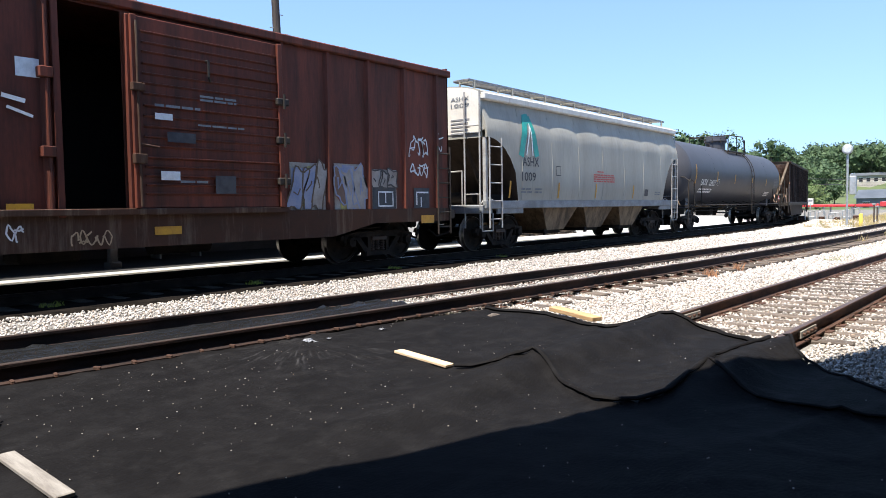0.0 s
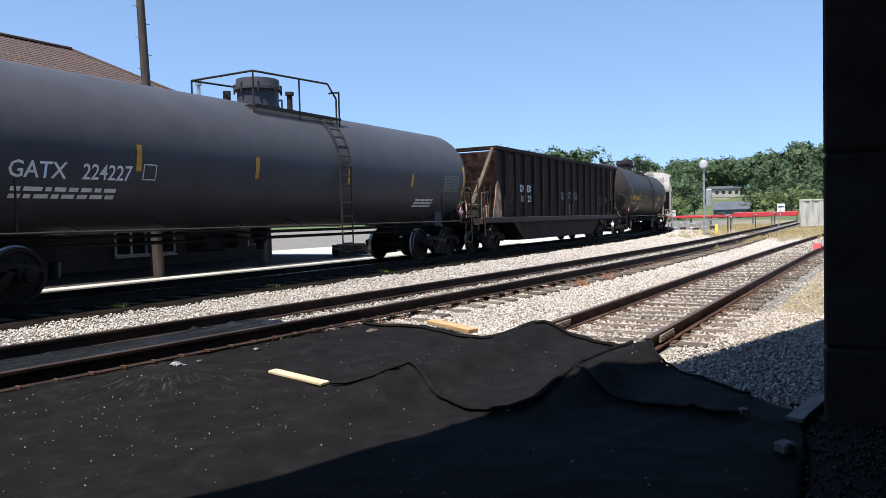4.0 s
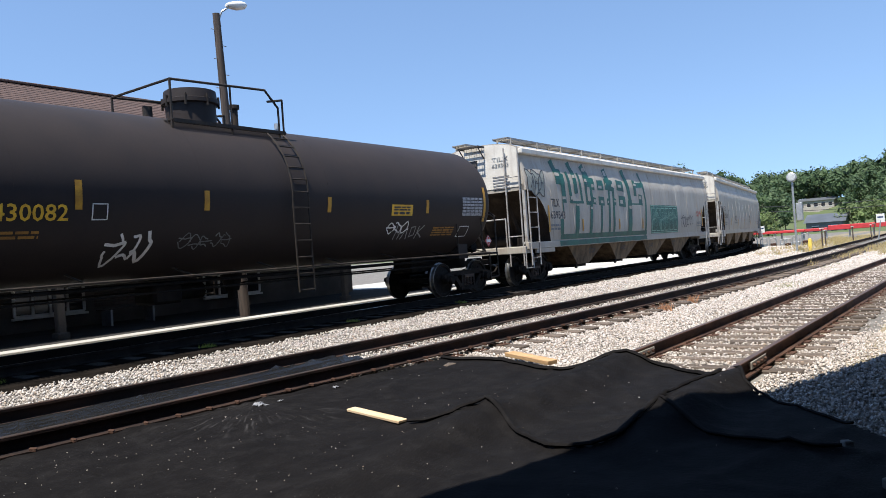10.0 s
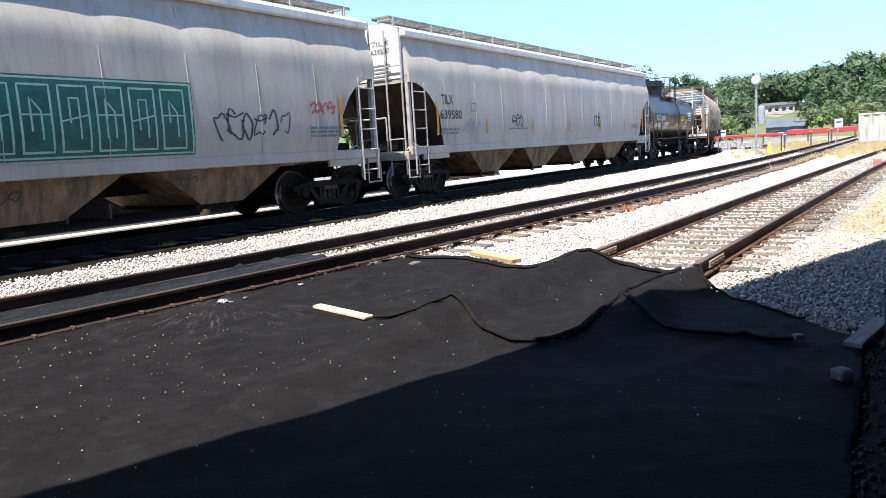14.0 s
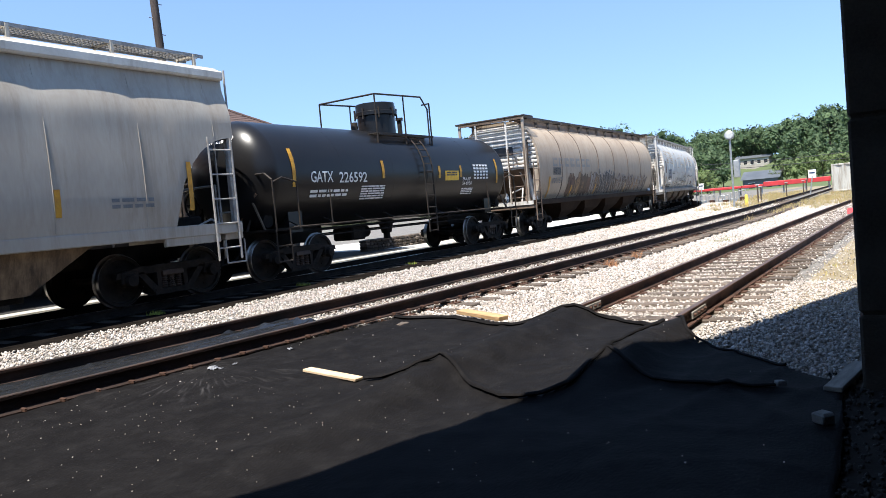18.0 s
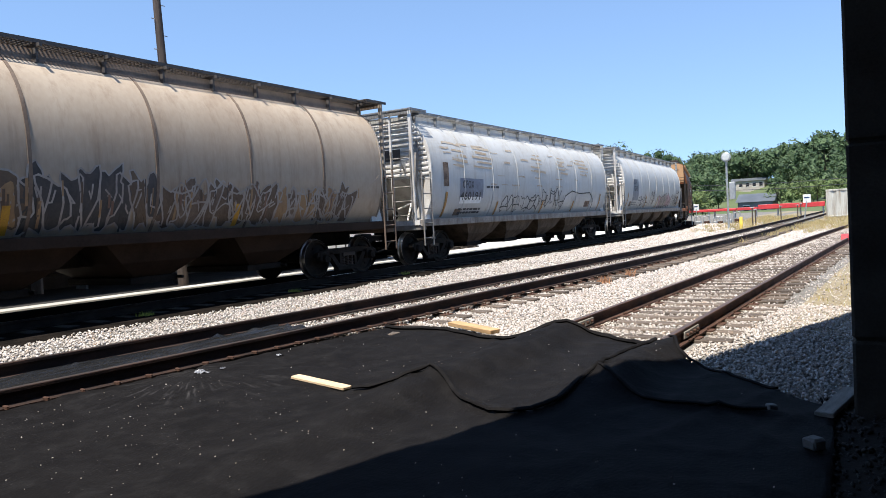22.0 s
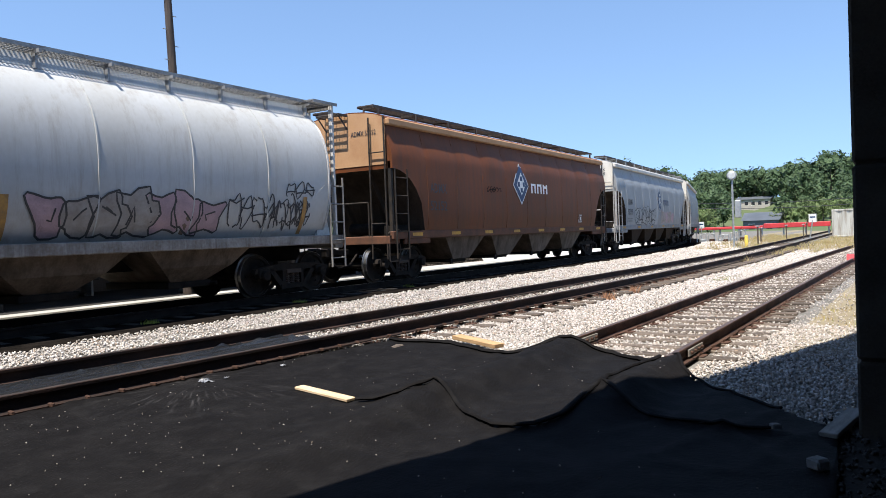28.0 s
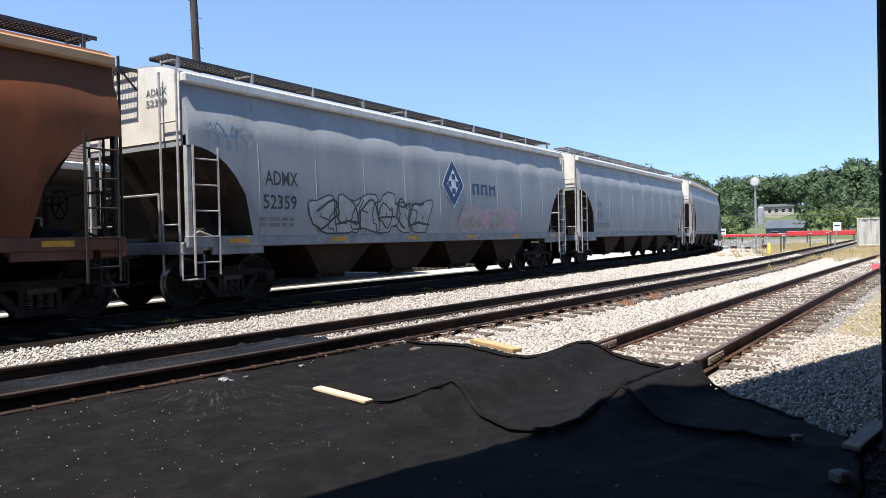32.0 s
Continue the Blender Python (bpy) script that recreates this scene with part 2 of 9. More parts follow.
def fitted(car, text, x0, x1, z, h, material, surf, name="lettering", spacing=1.0, off=0.012):
    """Words stretched between x0 and x1, h high, on a car's side."""
    me = glyphs(text, 1.0, spacing)
    co = np.empty(len(me.vertices) * 3)
    me.vertices.foreach_get("co", co)
    co = co.reshape(-1, 3)
    lo, hi = co.min(0), co.max(0)
    dx = SHIFT.get(car.name, 0)
    for v, p in zip(me.vertices, co):
        px = dx + x0 + (p[0] - lo[0]) / (hi[0] - lo[0]) * (x1 - x0)
        pz = z + (p[1] - lo[1]) / (hi[1] - lo[1]) * h
        v.co = (px, surf(px, pz) - off, pz)
    return part(name, me, material, car)


FINE = ("small_lettering", "data_panel", "stencil_bars", "red_notice", "warning_bars", "faded_letters")   # too small to pick apart


def patch(car, name, shapes, material, surf, off=0.008, cut=0.13):
    """Painted rectangles (x0, x1, z0, z1) or strips of points with a width, on a car's side, each a part."""
    m = Mesh()
    dx = SHIFT.get(car.name, 0)
    for s in shapes:
        if len(s) == 4 and not isinstance(s[0], (tuple, list)):
            x0, x1, z0, z1 = s[0] + dx, s[1] + dx, s[2], s[3]
            nz = max(1, int(abs(z1 - z0) / cut))
            nx = max(1, int(abs(x1 - x0) / 0.2))
            for i in range(nx):
                for j in range(nz):
                    xa, xb = x0 + (x1 - x0) * i / nx, x0 + (x1 - x0) * (i + 1) / nx
                    za, zb = z0 + (z1 - z0) * j / nz, z0 + (z1 - z0) * (j + 1) / nz
                    m.add([(p, surf(p, q) - off, q) for p, q in ((xa, za), (xb, za), (xb, zb), (xa, zb))], [(0, 1, 2, 3)])
        else:
            # a sprayed or brushed stroke: one ribbon with mitred bends
            pts, w = [(p + dx, q) for p, q in s[0]], s[1]
            fine = [pts[0]]
            for (xa, za), (xb, zb) in zip(pts, pts[1:]):
                n = max(1, math.ceil(math.hypot(xb - xa, zb - za) / 0.16))
                fine += [(xa + (xb - xa) * k / n, za + (zb - za) * k / n) for k in range(1, n + 1)]
            pts = fine
            k = len(m.v)
            for i, (x, z) in enumerate(pts):
                a, b = pts[max(0, i - 1)], pts[min(len(pts) - 1, i + 1)]
                d = math.hypot(b[0] - a[0], b[1] - a[1]) or 1
                ux, uz = (b[0] - a[0]) / d, (b[1] - a[1]) / d
                e = 0.4 * min(w, 0.08) * (-1 if i == 0 else 1 if i == len(pts) - 1 else 0)
                for h in (1, -1):
                    p, q = x + ux * e - uz * w / 2 * h, z + uz * e + ux * w / 2 * h
                    m.v.append((p, surf(p, q) - off, q))
            m.f += [(k + 2 * i, k + 2 * i + 1, k + 2 * i + 3, k + 2 * i + 2) for i in range(len(pts) - 1)]
        if name not in FINE:
            me = bpy.data.meshes.new(name)
            me.from_pydata(m.v, [], m.f)
            part(name, me, material, car)
            m = Mesh()
    if m.v:
        me = bpy.data.meshes.new(name)
        me.from_pydata(m.v, [], m.f)
        return tagged(part(name, me, material, car), kind="stuff")


def scribble(rng, x, z, w, h, n, width):
    """Illegible sprayed strokes inside a rectangle: looping letter-like lines."""
    out = []
    for i in range(n):
        cx, pw = x + w * (i + 0.5) / n, w / n * rng.uniform(0.42, 0.62)
        a, sweep, tilt = rng.uniform(0, 6.3), rng.uniform(3.6, 6.6) * rng.choice((-1, 1)), rng.uniform(-0.3, 0.5)
        ph, zz = rng.uniform(0, 6.3), h * rng.uniform(0.38, 0.55)
        pts = []
        for k in range(15):
            u = k / 14
            b = a + sweep * u
            oz = zz * math.sin(b) * (1 - 0.35 * u) + 0.12 * h * math.sin(3 * b + ph)
            pts.append((cx + pw * math.cos(b) * (0.75 + 0.35 * u) + tilt * oz, z + h * 0.5 + oz))
        out.append((pts, width * rng.uniform(0.8, 1.2)))
        if rng.random() < 0.5:
            q = rng.uniform(-0.4, 0.4) * h
            out.append(([(cx - pw, z + h * 0.5 + q), (cx, z + h * 0.5 + q * 0.7), (cx + pw * 1.1, z + h * 0.55 + q)], width))
    return out


def bars(x, z, w, rows, h, rng):
    """Lines of writing too small to read, as plain bars."""
    out = []
    for r in range(rows):
        px = x
        while px < x + w:
            k = rng.uniform(0.1, 0.32)
            out.append((px, min(px + k, x + w), z - r * h * 1.7, z - r * h * 1.7 + h))
            px += k + h * 0.8
    return out


def mural(car, surf, x0, x1, z0, h, mats, seed, line=None, n=None):
    """Large faded spray letters: overlapping filled shapes with outlines, too worn to read."""
    r = random.Random(seed)
    n = n or max(2, round((x1 - x0) / 0.55))
    dx = SHIFT.get(car.name, 0)
    for i in range(n):
        cx, cz = dx + x0 + (x1 - x0) * (i + 0.5) / n, z0 + h * r.uniform(0.42, 0.56)
        a, b = (x1 - x0) / n * r.uniform(0.5, 0.78), h * r.uniform(0.36, 0.56)
        k, ph, lean = r.choice((3, 4, 5)), r.uniform(0, 6.3), r.uniform(-0.3, 0.3)
        ring = []
        for j in range(20):
            t = 2 * math.pi * j / 20
            g = 1 + 0.22 * math.sin(k * t + ph)
            c, q = math.cos(t), math.sin(t)
            oz = b * g * math.copysign(abs(q) ** 0.6, q)
            ring.append((cx + a * g * math.copysign(abs(c) ** 0.6, c) + lean * oz, max(z0 - 0.02, cz + oz)))
        off = 0.009 + 0.0012 * (i % 4)
        v = [(cx, surf(cx, cz) - off, cz)]
        for u in (0.5, 1.0):
            v += [(cx + (p - cx) * u, surf(cx + (p - cx) * u, cz + (q - cz) * u) - off, cz + (q - cz) * u) for p, q in ring]
        f = [(0, 1 + j, 1 + (j + 1) % 20) for j in range(20)] + [(1 + j, 21 + j, 21 + (j + 1) % 20, 1 + (j + 1) % 20) for j in range(20)]
        me = bpy.data.meshes.new("graffiti_shape")
        me.from_pydata(v, [], f)
        part("graffiti_shape", me, r.choice(mats), car)
        if line:
            patch(car, "graffiti_line", [([(p - dx, q) for p, q in ring + ring[:2]], 0.035)], line, surf, off + 0.003)
            q = [(cx - dx + a * r.uniform(-0.5, 0.5), cz + b * r.uniform(-0.5, 0.5)) for _ in range(3)]
            patch(car, "graffiti_line", [(q, 0.03)], line, surf, off + 0.003)


# ---- the place: x along the running track, y away from the camera, z up; ground near the camera at about 0 ----
TRACK_Y, RAIL_Z, BEND_X, BEND_EASE, BEND_R = 12.3, 0.42, 24.0, 28.0, 120.0
MID_Z, SIDE_Z = 0.36, 0.19


def track_table():
    """Points of the running track every metre: straight, then easing into a bend to the left."""
    out, x, y = [], BEND_X, TRACK_Y
    for k in range(300):
        u = min(k, BEND_EASE)
        h = u * u / (2 * BEND_EASE * BEND_R) + max(0, k - BEND_EASE) / BEND_R
        out.append((x, y, h))
        x, y = x + math.cos(h), y + math.sin(h)
    return out


TRACK = track_table()


def on_track(s):
    """Place and heading on the running track, s metres along it."""
    if s <= BEND_X:
        return s, TRACK_Y, 0.0
    k = min(int(s - BEND_X), len(TRACK) - 2)
    u = s - BEND_X - k
    return tuple(p + (q - p) * u for p, q in zip(TRACK[k], TRACK[k + 1]))


def mid_y(x):
    if x < 0:
        return 7.55 - 0.1 * x
    return 7.55 - 0.1 * x + 0.00115 * x * x if x < 43 else 5.376


def side_y(x):
    return 3.05 - 0.03 * x - 0.0004 * x * x if x > 0 else 3.05 - 0.03 * x


def ground_z(x, y):
    pts = ((-400, -0.03), (3.2, -0.03), (6.3, 0.13), (8.5, 0.17), (10.2, 0.22), (13.5, 0.24), (16, 0.27), (22, 0.30), (400, 0.30))
    for (y0, z0), (y1, z1) in zip(pts, pts[1:]):
        if y <= y1:
            return z0 + (z1 - z0) * max(0, (y - y0)) / (y1 - y0)
    return 0.30


M_GRAVEL = mat("limestone gravel bed", (0.20, 0.185, 0.165), (0.09, 0.082, 0.072), 0.95, 0, 2.5, 26, 0.9, 0.9)
# the train's shade is put into the near-black of this bed
M_DARKBED = mat("shade-black track bed", (0.006, 0.0055, 0.005), (0.016, 0.013, 0.011), 0.95, 0, 3, 30, 0.8, spec=0.0)
M_STONE = island_mat("limestone chips", [(0.49, 0.448, 0.412), (0.28, 0.242, 0.208), (0.575, 0.53, 0.495), (0.40, 0.348, 0.298), (0.17, 0.147, 0.128), (0.53, 0.485, 0.442), (0.31, 0.225, 0.16)])
M_TIE = mat("weathered timber sleeper", (0.135, 0.104, 0.08), (0.055, 0.040, 0.029), 0.9, 0, 5, 40, 0.6, stretch=(4, 0.6, 4), random=0.35)
# running-track sleepers hold the train's shade in their colour too
M_DARKTIE = mat("shade-black sleeper", (0.014, 0.012, 0.010), (0.030, 0.025, 0.020), 0.9, 0, 5, 40, 0.6, stretch=(4, 0.6, 4), random=0.3)
def cloth_mat(name, dusty):
    """Woven black cloth: fine creases, pale dust specks and scuffs that run out from one trampled spot."""
    m = mat(name, (0.0052, 0.0046, 0.0046), (0.0094, 0.0085, 0.0084), 0.75, 0, 1.6, 26, 0.8, 0.95, stretch=(1, 2.2, 1), spec=0.05, stain=((0.0175, 0.0163, 0.0160), 0.9, 0.6))
    n, l = m.node_tree.nodes, m.node_tree.links
    b = n["Principled BSDF"]
    base = b.inputs["Base Color"].links[0].from_socket

    def math_node(op, p, q=None):
        k = n.new("ShaderNodeMath")
        k.operation = op
        for i, v in enumerate((p, q)):
            if v is None:
                continue
            if isinstance(v, (int, float)):
                k.inputs[i].default_value = v
            else:
                l.new(v, k.inputs[i])
        return k.outputs[0]

    def span(v, a0, a1, b0, b1):
        k = n.new("ShaderNodeMapRange")
        k.interpolation_type = "SMOOTHSTEP"
        l.new(v, k.inputs[0])
        for i, q in enumerate((a0, a1, b0, b1)):
            k.inputs[i + 1].default_value = q
        return k.outputs[0]

    tc, sub, sep, com = n.new("ShaderNodeTexCoord"), n.new("ShaderNodeVectorMath"), n.new("ShaderNodeSeparateXYZ"), n.new("ShaderNodeCombineXYZ")
    sub.operation = "SUBTRACT"
    sub.inputs[1].default_value = (5.05, 6.15, 0)
    l.new(tc.outputs["Object"], sub.inputs[0])
    l.new(sub.outputs[0], sep.inputs[0])
    dist = math_node("SQRT", math_node("ADD", math_node("MULTIPLY", sep.outputs[0], sep.outputs[0]), math_node("MULTIPLY", sep.outputs[1], sep.outputs[1])))
    l.new(math_node("MULTIPLY", math_node("ARCTAN2", sep.outputs[0], math_node("MULTIPLY", sep.outputs[1], -1.0)), 7.0), com.inputs[0])
    l.new(math_node("MULTIPLY", dist, 1.1), com.inputs[1])
    rays, specks, patches = n.new("ShaderNodeTexNoise"), n.new("ShaderNodeTexNoise"), n.new("ShaderNodeTexNoise")
    l.new(com.outputs[0], rays.inputs[0])
    for k, sc, dt in ((rays, 2.6, 7), (specks, 75, 2), (patches, 2.2, 4)):
        k.inputs["Scale"].default_value, k.inputs["Detail"].default_value = sc, dt
        if k is not rays:
            l.new(tc.outputs["Object"], k.inputs[0])
    scuff = math_node("MULTIPLY", math_node("MULTIPLY", span(rays.outputs[0], 0.50, 0.78, 0, 1), span(patches.outputs[0], 0.35, 0.7, 0.15, 1.0)), span(dist, 0.1, 1.7, 1.0, 0.0))
    dots = math_node("MULTIPLY", span(specks.outputs[0], 0.66, 0.74, 0, 0.8), span(patches.outputs[0], 0.45, 0.65, 0.0, 1.0))
    mask = math_node("MULTIPLY", math_node("MAXIMUM", scuff, dots), dusty)
    mx = n.new("ShaderNodeMix")
    mx.data_type = "RGBA"
    l.new(mask, mx.inputs["Factor"])
    l.new(base, mx.inputs[6])
    mx.inputs[7].default_value = (0.075, 0.071, 0.070, 1)
    l.new(mx.outputs[2], b.inputs["Base Color"])
    # creases of crumpled cloth over the weave
    cr, bp = n.new("ShaderNodeTexNoise"), n.new("ShaderNodeBump")
    cr.noise_type = "RIDGED_MULTIFRACTAL"
    cr.inputs["Scale"].default_value, cr.inputs["Detail"].default_value = 2.4, 4
    l.new(tc.outputs["Object"], cr.inputs[0])
    bp.inputs["Strength"].default_value, bp.inputs["Distance"].default_value = 0.35, 0.03
    l.new(cr.outputs[0], bp.inputs["Height"])
    old = b.inputs["Normal"].links[0].from_node
    l.new(bp.outputs[0], old.inputs["Normal"])
    return m


M_TARP = cloth_mat("black ground cloth", 0.85)
M_FILM = mat("black plastic film", (0.008, 0.0082, 0.0085), (0.014, 0.014, 0.014), 0.24, 0, 2.0, 14, 1.0, 0.7, stretch=(0.6, 4, 4), spec=0.6)
M_BOARD = mat("new pine board", (0.62, 0.47, 0.30), (0.50, 0.36, 0.21), 0.7, 0, 3, 30, 0.15, stretch=(1, 8, 8))
M_GREYBOARD = mat("weathered board", (0.25, 0.225, 0.195), (0.15, 0.13, 0.11), 0.85, 0, 3, 30, 0.25, stretch=(1, 8, 8))
M_BLOCKWALL = mat("dark painted blockwork", (0.060, 0.050, 0.040), (0.030, 0.025, 0.020), 0.9, 0, 2.5, 55, 0.9, 0.7, spec=0.2)
M_CONC = mat("pale concrete", (0.45, 0.435, 0.40), (0.33, 0.315, 0.29), 0.9, 0, 0.7, 20, 0.2)
M_SHINGLE = mat("brown asphalt shingles", (0.108, 0.064, 0.052), (0.050, 0.033, 0.029), 0.95, 0, 7, 22, 0.5, 0.9, stretch=(1, 1, 2.5), random=0.12)
M_WALLTAN = mat("grey-brown siding", (0.105, 0.092, 0.080), (0.07, 0.061, 0.053), 0.85, 0, 1.5, 20, 0.2)
M_WHITE = mat("white painted metal", (0.72, 0.72, 0.70), (0.58, 0.57, 0.54), 0.55, 0, 3, 40, 0.05)
M_POLE = mat("weathered utility pole", (0.075, 0.055, 0.044), (0.04, 0.030, 0.025), 0.9, 0, 3, 30, 0.5, stretch=(5, 5, 0.4))
M_GALV = mat("galvanised steel", (0.42, 0.43, 0.43), (0.30, 0.31, 0.31), 0.5, 0.6, 4, 30, 0.05)
M_GALVL = mat("pale weathered enamel", (0.52, 0.53, 0.52), (0.36, 0.37, 0.36), 0.6, 0, 6, 30, 0.05)
M_REDF = mat("red painted beams", (0.55, 0.035, 0.04), (0.42, 0.03, 0.035), 0.6, 0, 2, 20, 0.1)
M_YBOL = mat("yellow bollard paint", (0.70, 0.50, 0.08), (0.55, 0.38, 0.06), 0.6, 0, 3, 30, 0.1)
M_GLASS = mat("dark window glass", (0.03, 0.035, 0.04), (0.02, 0.02, 0.025), 0.08, 0, 2, 10, 0.0)
M_SOILD = mat("dry dirt and grass", (0.25, 0.205, 0.13), (0.17, 0.14, 0.085), 0.95, 0, 1.2, 22, 0.6, 0.9)
M_DRY = island_mat("dry grass blades", [(0.42, 0.32, 0.15), (0.30, 0.22, 0.10), (0.50, 0.40, 0.20), (0.24, 0.24, 0.09)])
M_GREENW = island_mat("weed leaves", [(0.10, 0.14, 0.04), (0.16, 0.19, 0.06), (0.30, 0.27, 0.10)])
M_LEAF = island_mat("woodland foliage", [(0.020, 0.046, 0.014), (0.034, 0.068, 0.020), (0.052, 0.090, 0.028), (0.028, 0.055, 0.020), (0.066, 0.100, 0.036)], 0.75)
M_BARK = mat("bark", (0.10, 0.08, 0.06), (0.06, 0.05, 0.04), 0.95, 0, 4, 20, 0.5)
M_HILL = mat("hillside grass", (0.055, 0.085, 0.025), (0.09, 0.11, 0.04), 0.95, 0, 0.05, 1.0, 0.2, 0.9)


def ground_sheet():
    xs = [-900, -400, -150, -60] + [-30 + 2 * k for k in range(60)] + [95, 120, 180, 400, 1200]
    ys = [-600, -150, -40, -12, -6, -2, 0, 1.5, 3.2, 4, 5, 6.3, 7.4, 8.5, 9.4, 10.2, 11, 12, 13.5, 16, 19, 22, 30, 45, 80, 150, 400, 1200]
    v = [(x, y, ground_z(x, y)) for x in xs for y in ys]
    n = len(ys)
    f = [(i * n + j, (i + 1) * n + j, (i + 1) * n + j + 1, i * n + j + 1) for i in range(len(xs) - 1) for j in range(n - 1)]
    me = bpy.data.meshes.new("ground")
    me.from_pydata(v, [], f)
    tagged(part("ground", me, M_GRAVEL), "pale limestone gravel yard ground", "ground", kind="structure")


ground_sheet()


def strip(name, x0, x1, yf, w0, w1, dz, material, label, category, n=60):
    """A thin sheet laid along a line."""
    m = Mesh()
    rings = []
    for k in range(n + 1):
        x = x0 + (x1 - x0) * k / n
        y = yf(x)
        rings.append([(x, y + w0, ground_z(x, y + w0) + dz), (x, y + w1, ground_z(x, y + w1) + dz), (x, y + w1, ground_z(x, y + w1) + dz - 0.05), (x, y + w0, ground_z(x, y + w0) + dz - 0.05)])
    m.loft(rings)
    return tagged(part(name, m, material), label, category, kind="structure")


def track_y(x):
    if x <= BEND_X:
        return TRACK_Y
    for (ax, ay, _), (bx, by, _) in zip(TRACK, TRACK[1:100]):
        if x <= bx:
            return ay + (by - ay) * (x - ax) / (bx - ax)
    return TRACK[99][1]


def track_bed():
    rings = []
    for k in range(130):
        x, y, a = on_track(-216 + k * 4.0)
        ring = []
        for u, dz in ((-2.3, 0.012), (1.6, 0.012), (1.6, -0.05), (-2.3, -0.05)):
            px, py = x - math.sin(a) * u, y + math.cos(a) * u
            ring.append((px, py, ground_z(px, py) + dz))
        rings.append(ring)
    tagged(part("track_bed", Mesh().loft(rings), M_DARKBED), "black bed under the running track, coloured for the train's shade", "track bed", kind="structure")


track_bed()
strip("pavement", -216, 75, lambda x: track_y(x), 1.65, 11.0, 0.02, M_CONC, "pale sunlit concrete yard behind the train", "pavement")
strip("verge", 9.6, 70, side_y, -5.0, -1.55, 0.012, M_SOILD, "dry yellowish dirt and grass beside the siding", "verge")
tagged(part("dirt_by_wall", Mesh().box(-13.9, 6.11, -8.9, 0.62, -0.09, -0.022), mat("very dark dirt", (0.030, 0.025, 0.021), (0.016, 0.013, 0.011), 0.95, 0, 3, 34, 1.0, 0.9, spec=0.1)), "dark dirt along the foot of the wall", "ground", kind="structure")
strip("verge_far", 44, 92, mid_y, -4.6, -0.95, 0.014, M_SOILD, "dry brown dirt and weeds at the far end of the yard", "verge")
strip("scrub_strip", 92.5, 146, lambda x: 4.0, -9.0, 9.0, 0.016, M_SOILD, "dry scrubby ground behind the red barrier", "verge")
strip("dirt_patch", 42, 80, mid_y, 0.9, 5.0, 0.012, M_SOILD, "dry weedy dirt between the tracks", "verge")


# ---- rails and sleepers ----
def rail(name, pts, z, foot, top_m, label):
    """A flat-bottomed rail along points (x, y), head at z."""
    H = 0.17
    sec = [(-0.07, -H), (0.07, -H), (0.07, -H + 0.015), (0.012, -H + 0.035), (0.010, -0.04), (0.037, -0.032), (0.037, -0.006), (0.030, 0.0), (-0.030, 0.0), (-0.037, -0.006), (-0.037, -0.032), (-0.010, -0.04), (-0.012, -H + 0.035), (-0.07, -H + 0.015)]
    rings = []
    for i, (x, y) in enumerate(pts):
        a, b = pts[max(0, i - 1)], pts[min(len(pts) - 1, i + 1)]
        d = Vector((b[0] - a[0], b[1] - a[1])).normalized()
        rings.append([(x - d.y * u, y + d.x * u, z + w) for u, w in sec])
    m = Mesh().loft(rings)
    me = m.made(name)
    me.materials.append(foot)
    me.materials.append(top_m)
    for p in me.polygons:
        if p.normal.z > 0.9 and p.center.z > z - 0.01:
            p.material_index = 1
    return tagged(part(name, me, None), label, "rail", kind="structure")


def offset(fy, x0, x1, d, n):
    out = []
    for k in range(n + 1):
        x = x0 + (x1 - x0) * k / n
        t = Vector((1, (fy(x + 0.1) - fy(x - 0.1)) / 0.2)).normalized()
        out.append((x - t.y * d, fy(x) + t.x * d))
    return out


G = 0.755
for s in (-1, 1):
    run = []
    for k in range(258):
        x, y, a = on_track(-216 + k * 2.0)
        run.append((x - math.sin(a) * s * G, y + math.cos(a) * s * G))
    rail("rail_running_%d" % (1 if s < 0 else 2), run, RAIL_Z, M_UNDER, M_BRIGHT, "dark running rail with a polished head")
    rail("rail_middle_%d" % (1 if s < 0 else 2), offset(mid_y, -12, 110, s * G, 80), MID_Z, M_DARKRAIL, M_OILRAIL, "dark rusty rail of the middle track")
    rail("rail_side_%d" % (1 if s < 0 else 2), offset(side_y, 7.95 if s < 0 else 8.6, 62, s * G, 50), SIDE_Z, M_RUSTRAIL, M_RAILTOP, "brown rusty rail of the disused siding")


def joint_bar(x, d):
    """A dusty pale joint bar bolted to the siding rail."""
    ob = thing("joint_bar", "pale dusty joint bar bolted to the siding rail", "rail joint", "rail joints", at=(x, side_y(x) + d * G, SIDE_Z))
    ob.rotation_euler = (0, 0, math.atan((side_y(x + 0.1) - side_y(x - 0.1)) / 0.2))
    part("bar", Mesh().box(-0.33, 0.33, -0.045, -0.012, -0.125, -0.035, 0.008), M_JOINT, ob)
    for k in range(4):
        part("bolt", Mesh().tube((-0.24 + k * 0.16, -0.045, -0.08), (-0.24 + k * 0.16, -0.075, -0.08), 0.022, 6), M_RUSTRAIL, ob)


M_JOINT = mat("dusty pale steel", (0.36, 0.34, 0.30), (0.20, 0.17, 0.14), 0.85, 0, 6, 40, 0.3)
joint_bar(8.95, -1)
joint_bar(9.35, 1)


def tie_mesh():
    m = Mesh().box(-0.115, 0.115, -1.28, 1.28, -0.16, 0.0, 0.015)
    return m.made("sleeper")


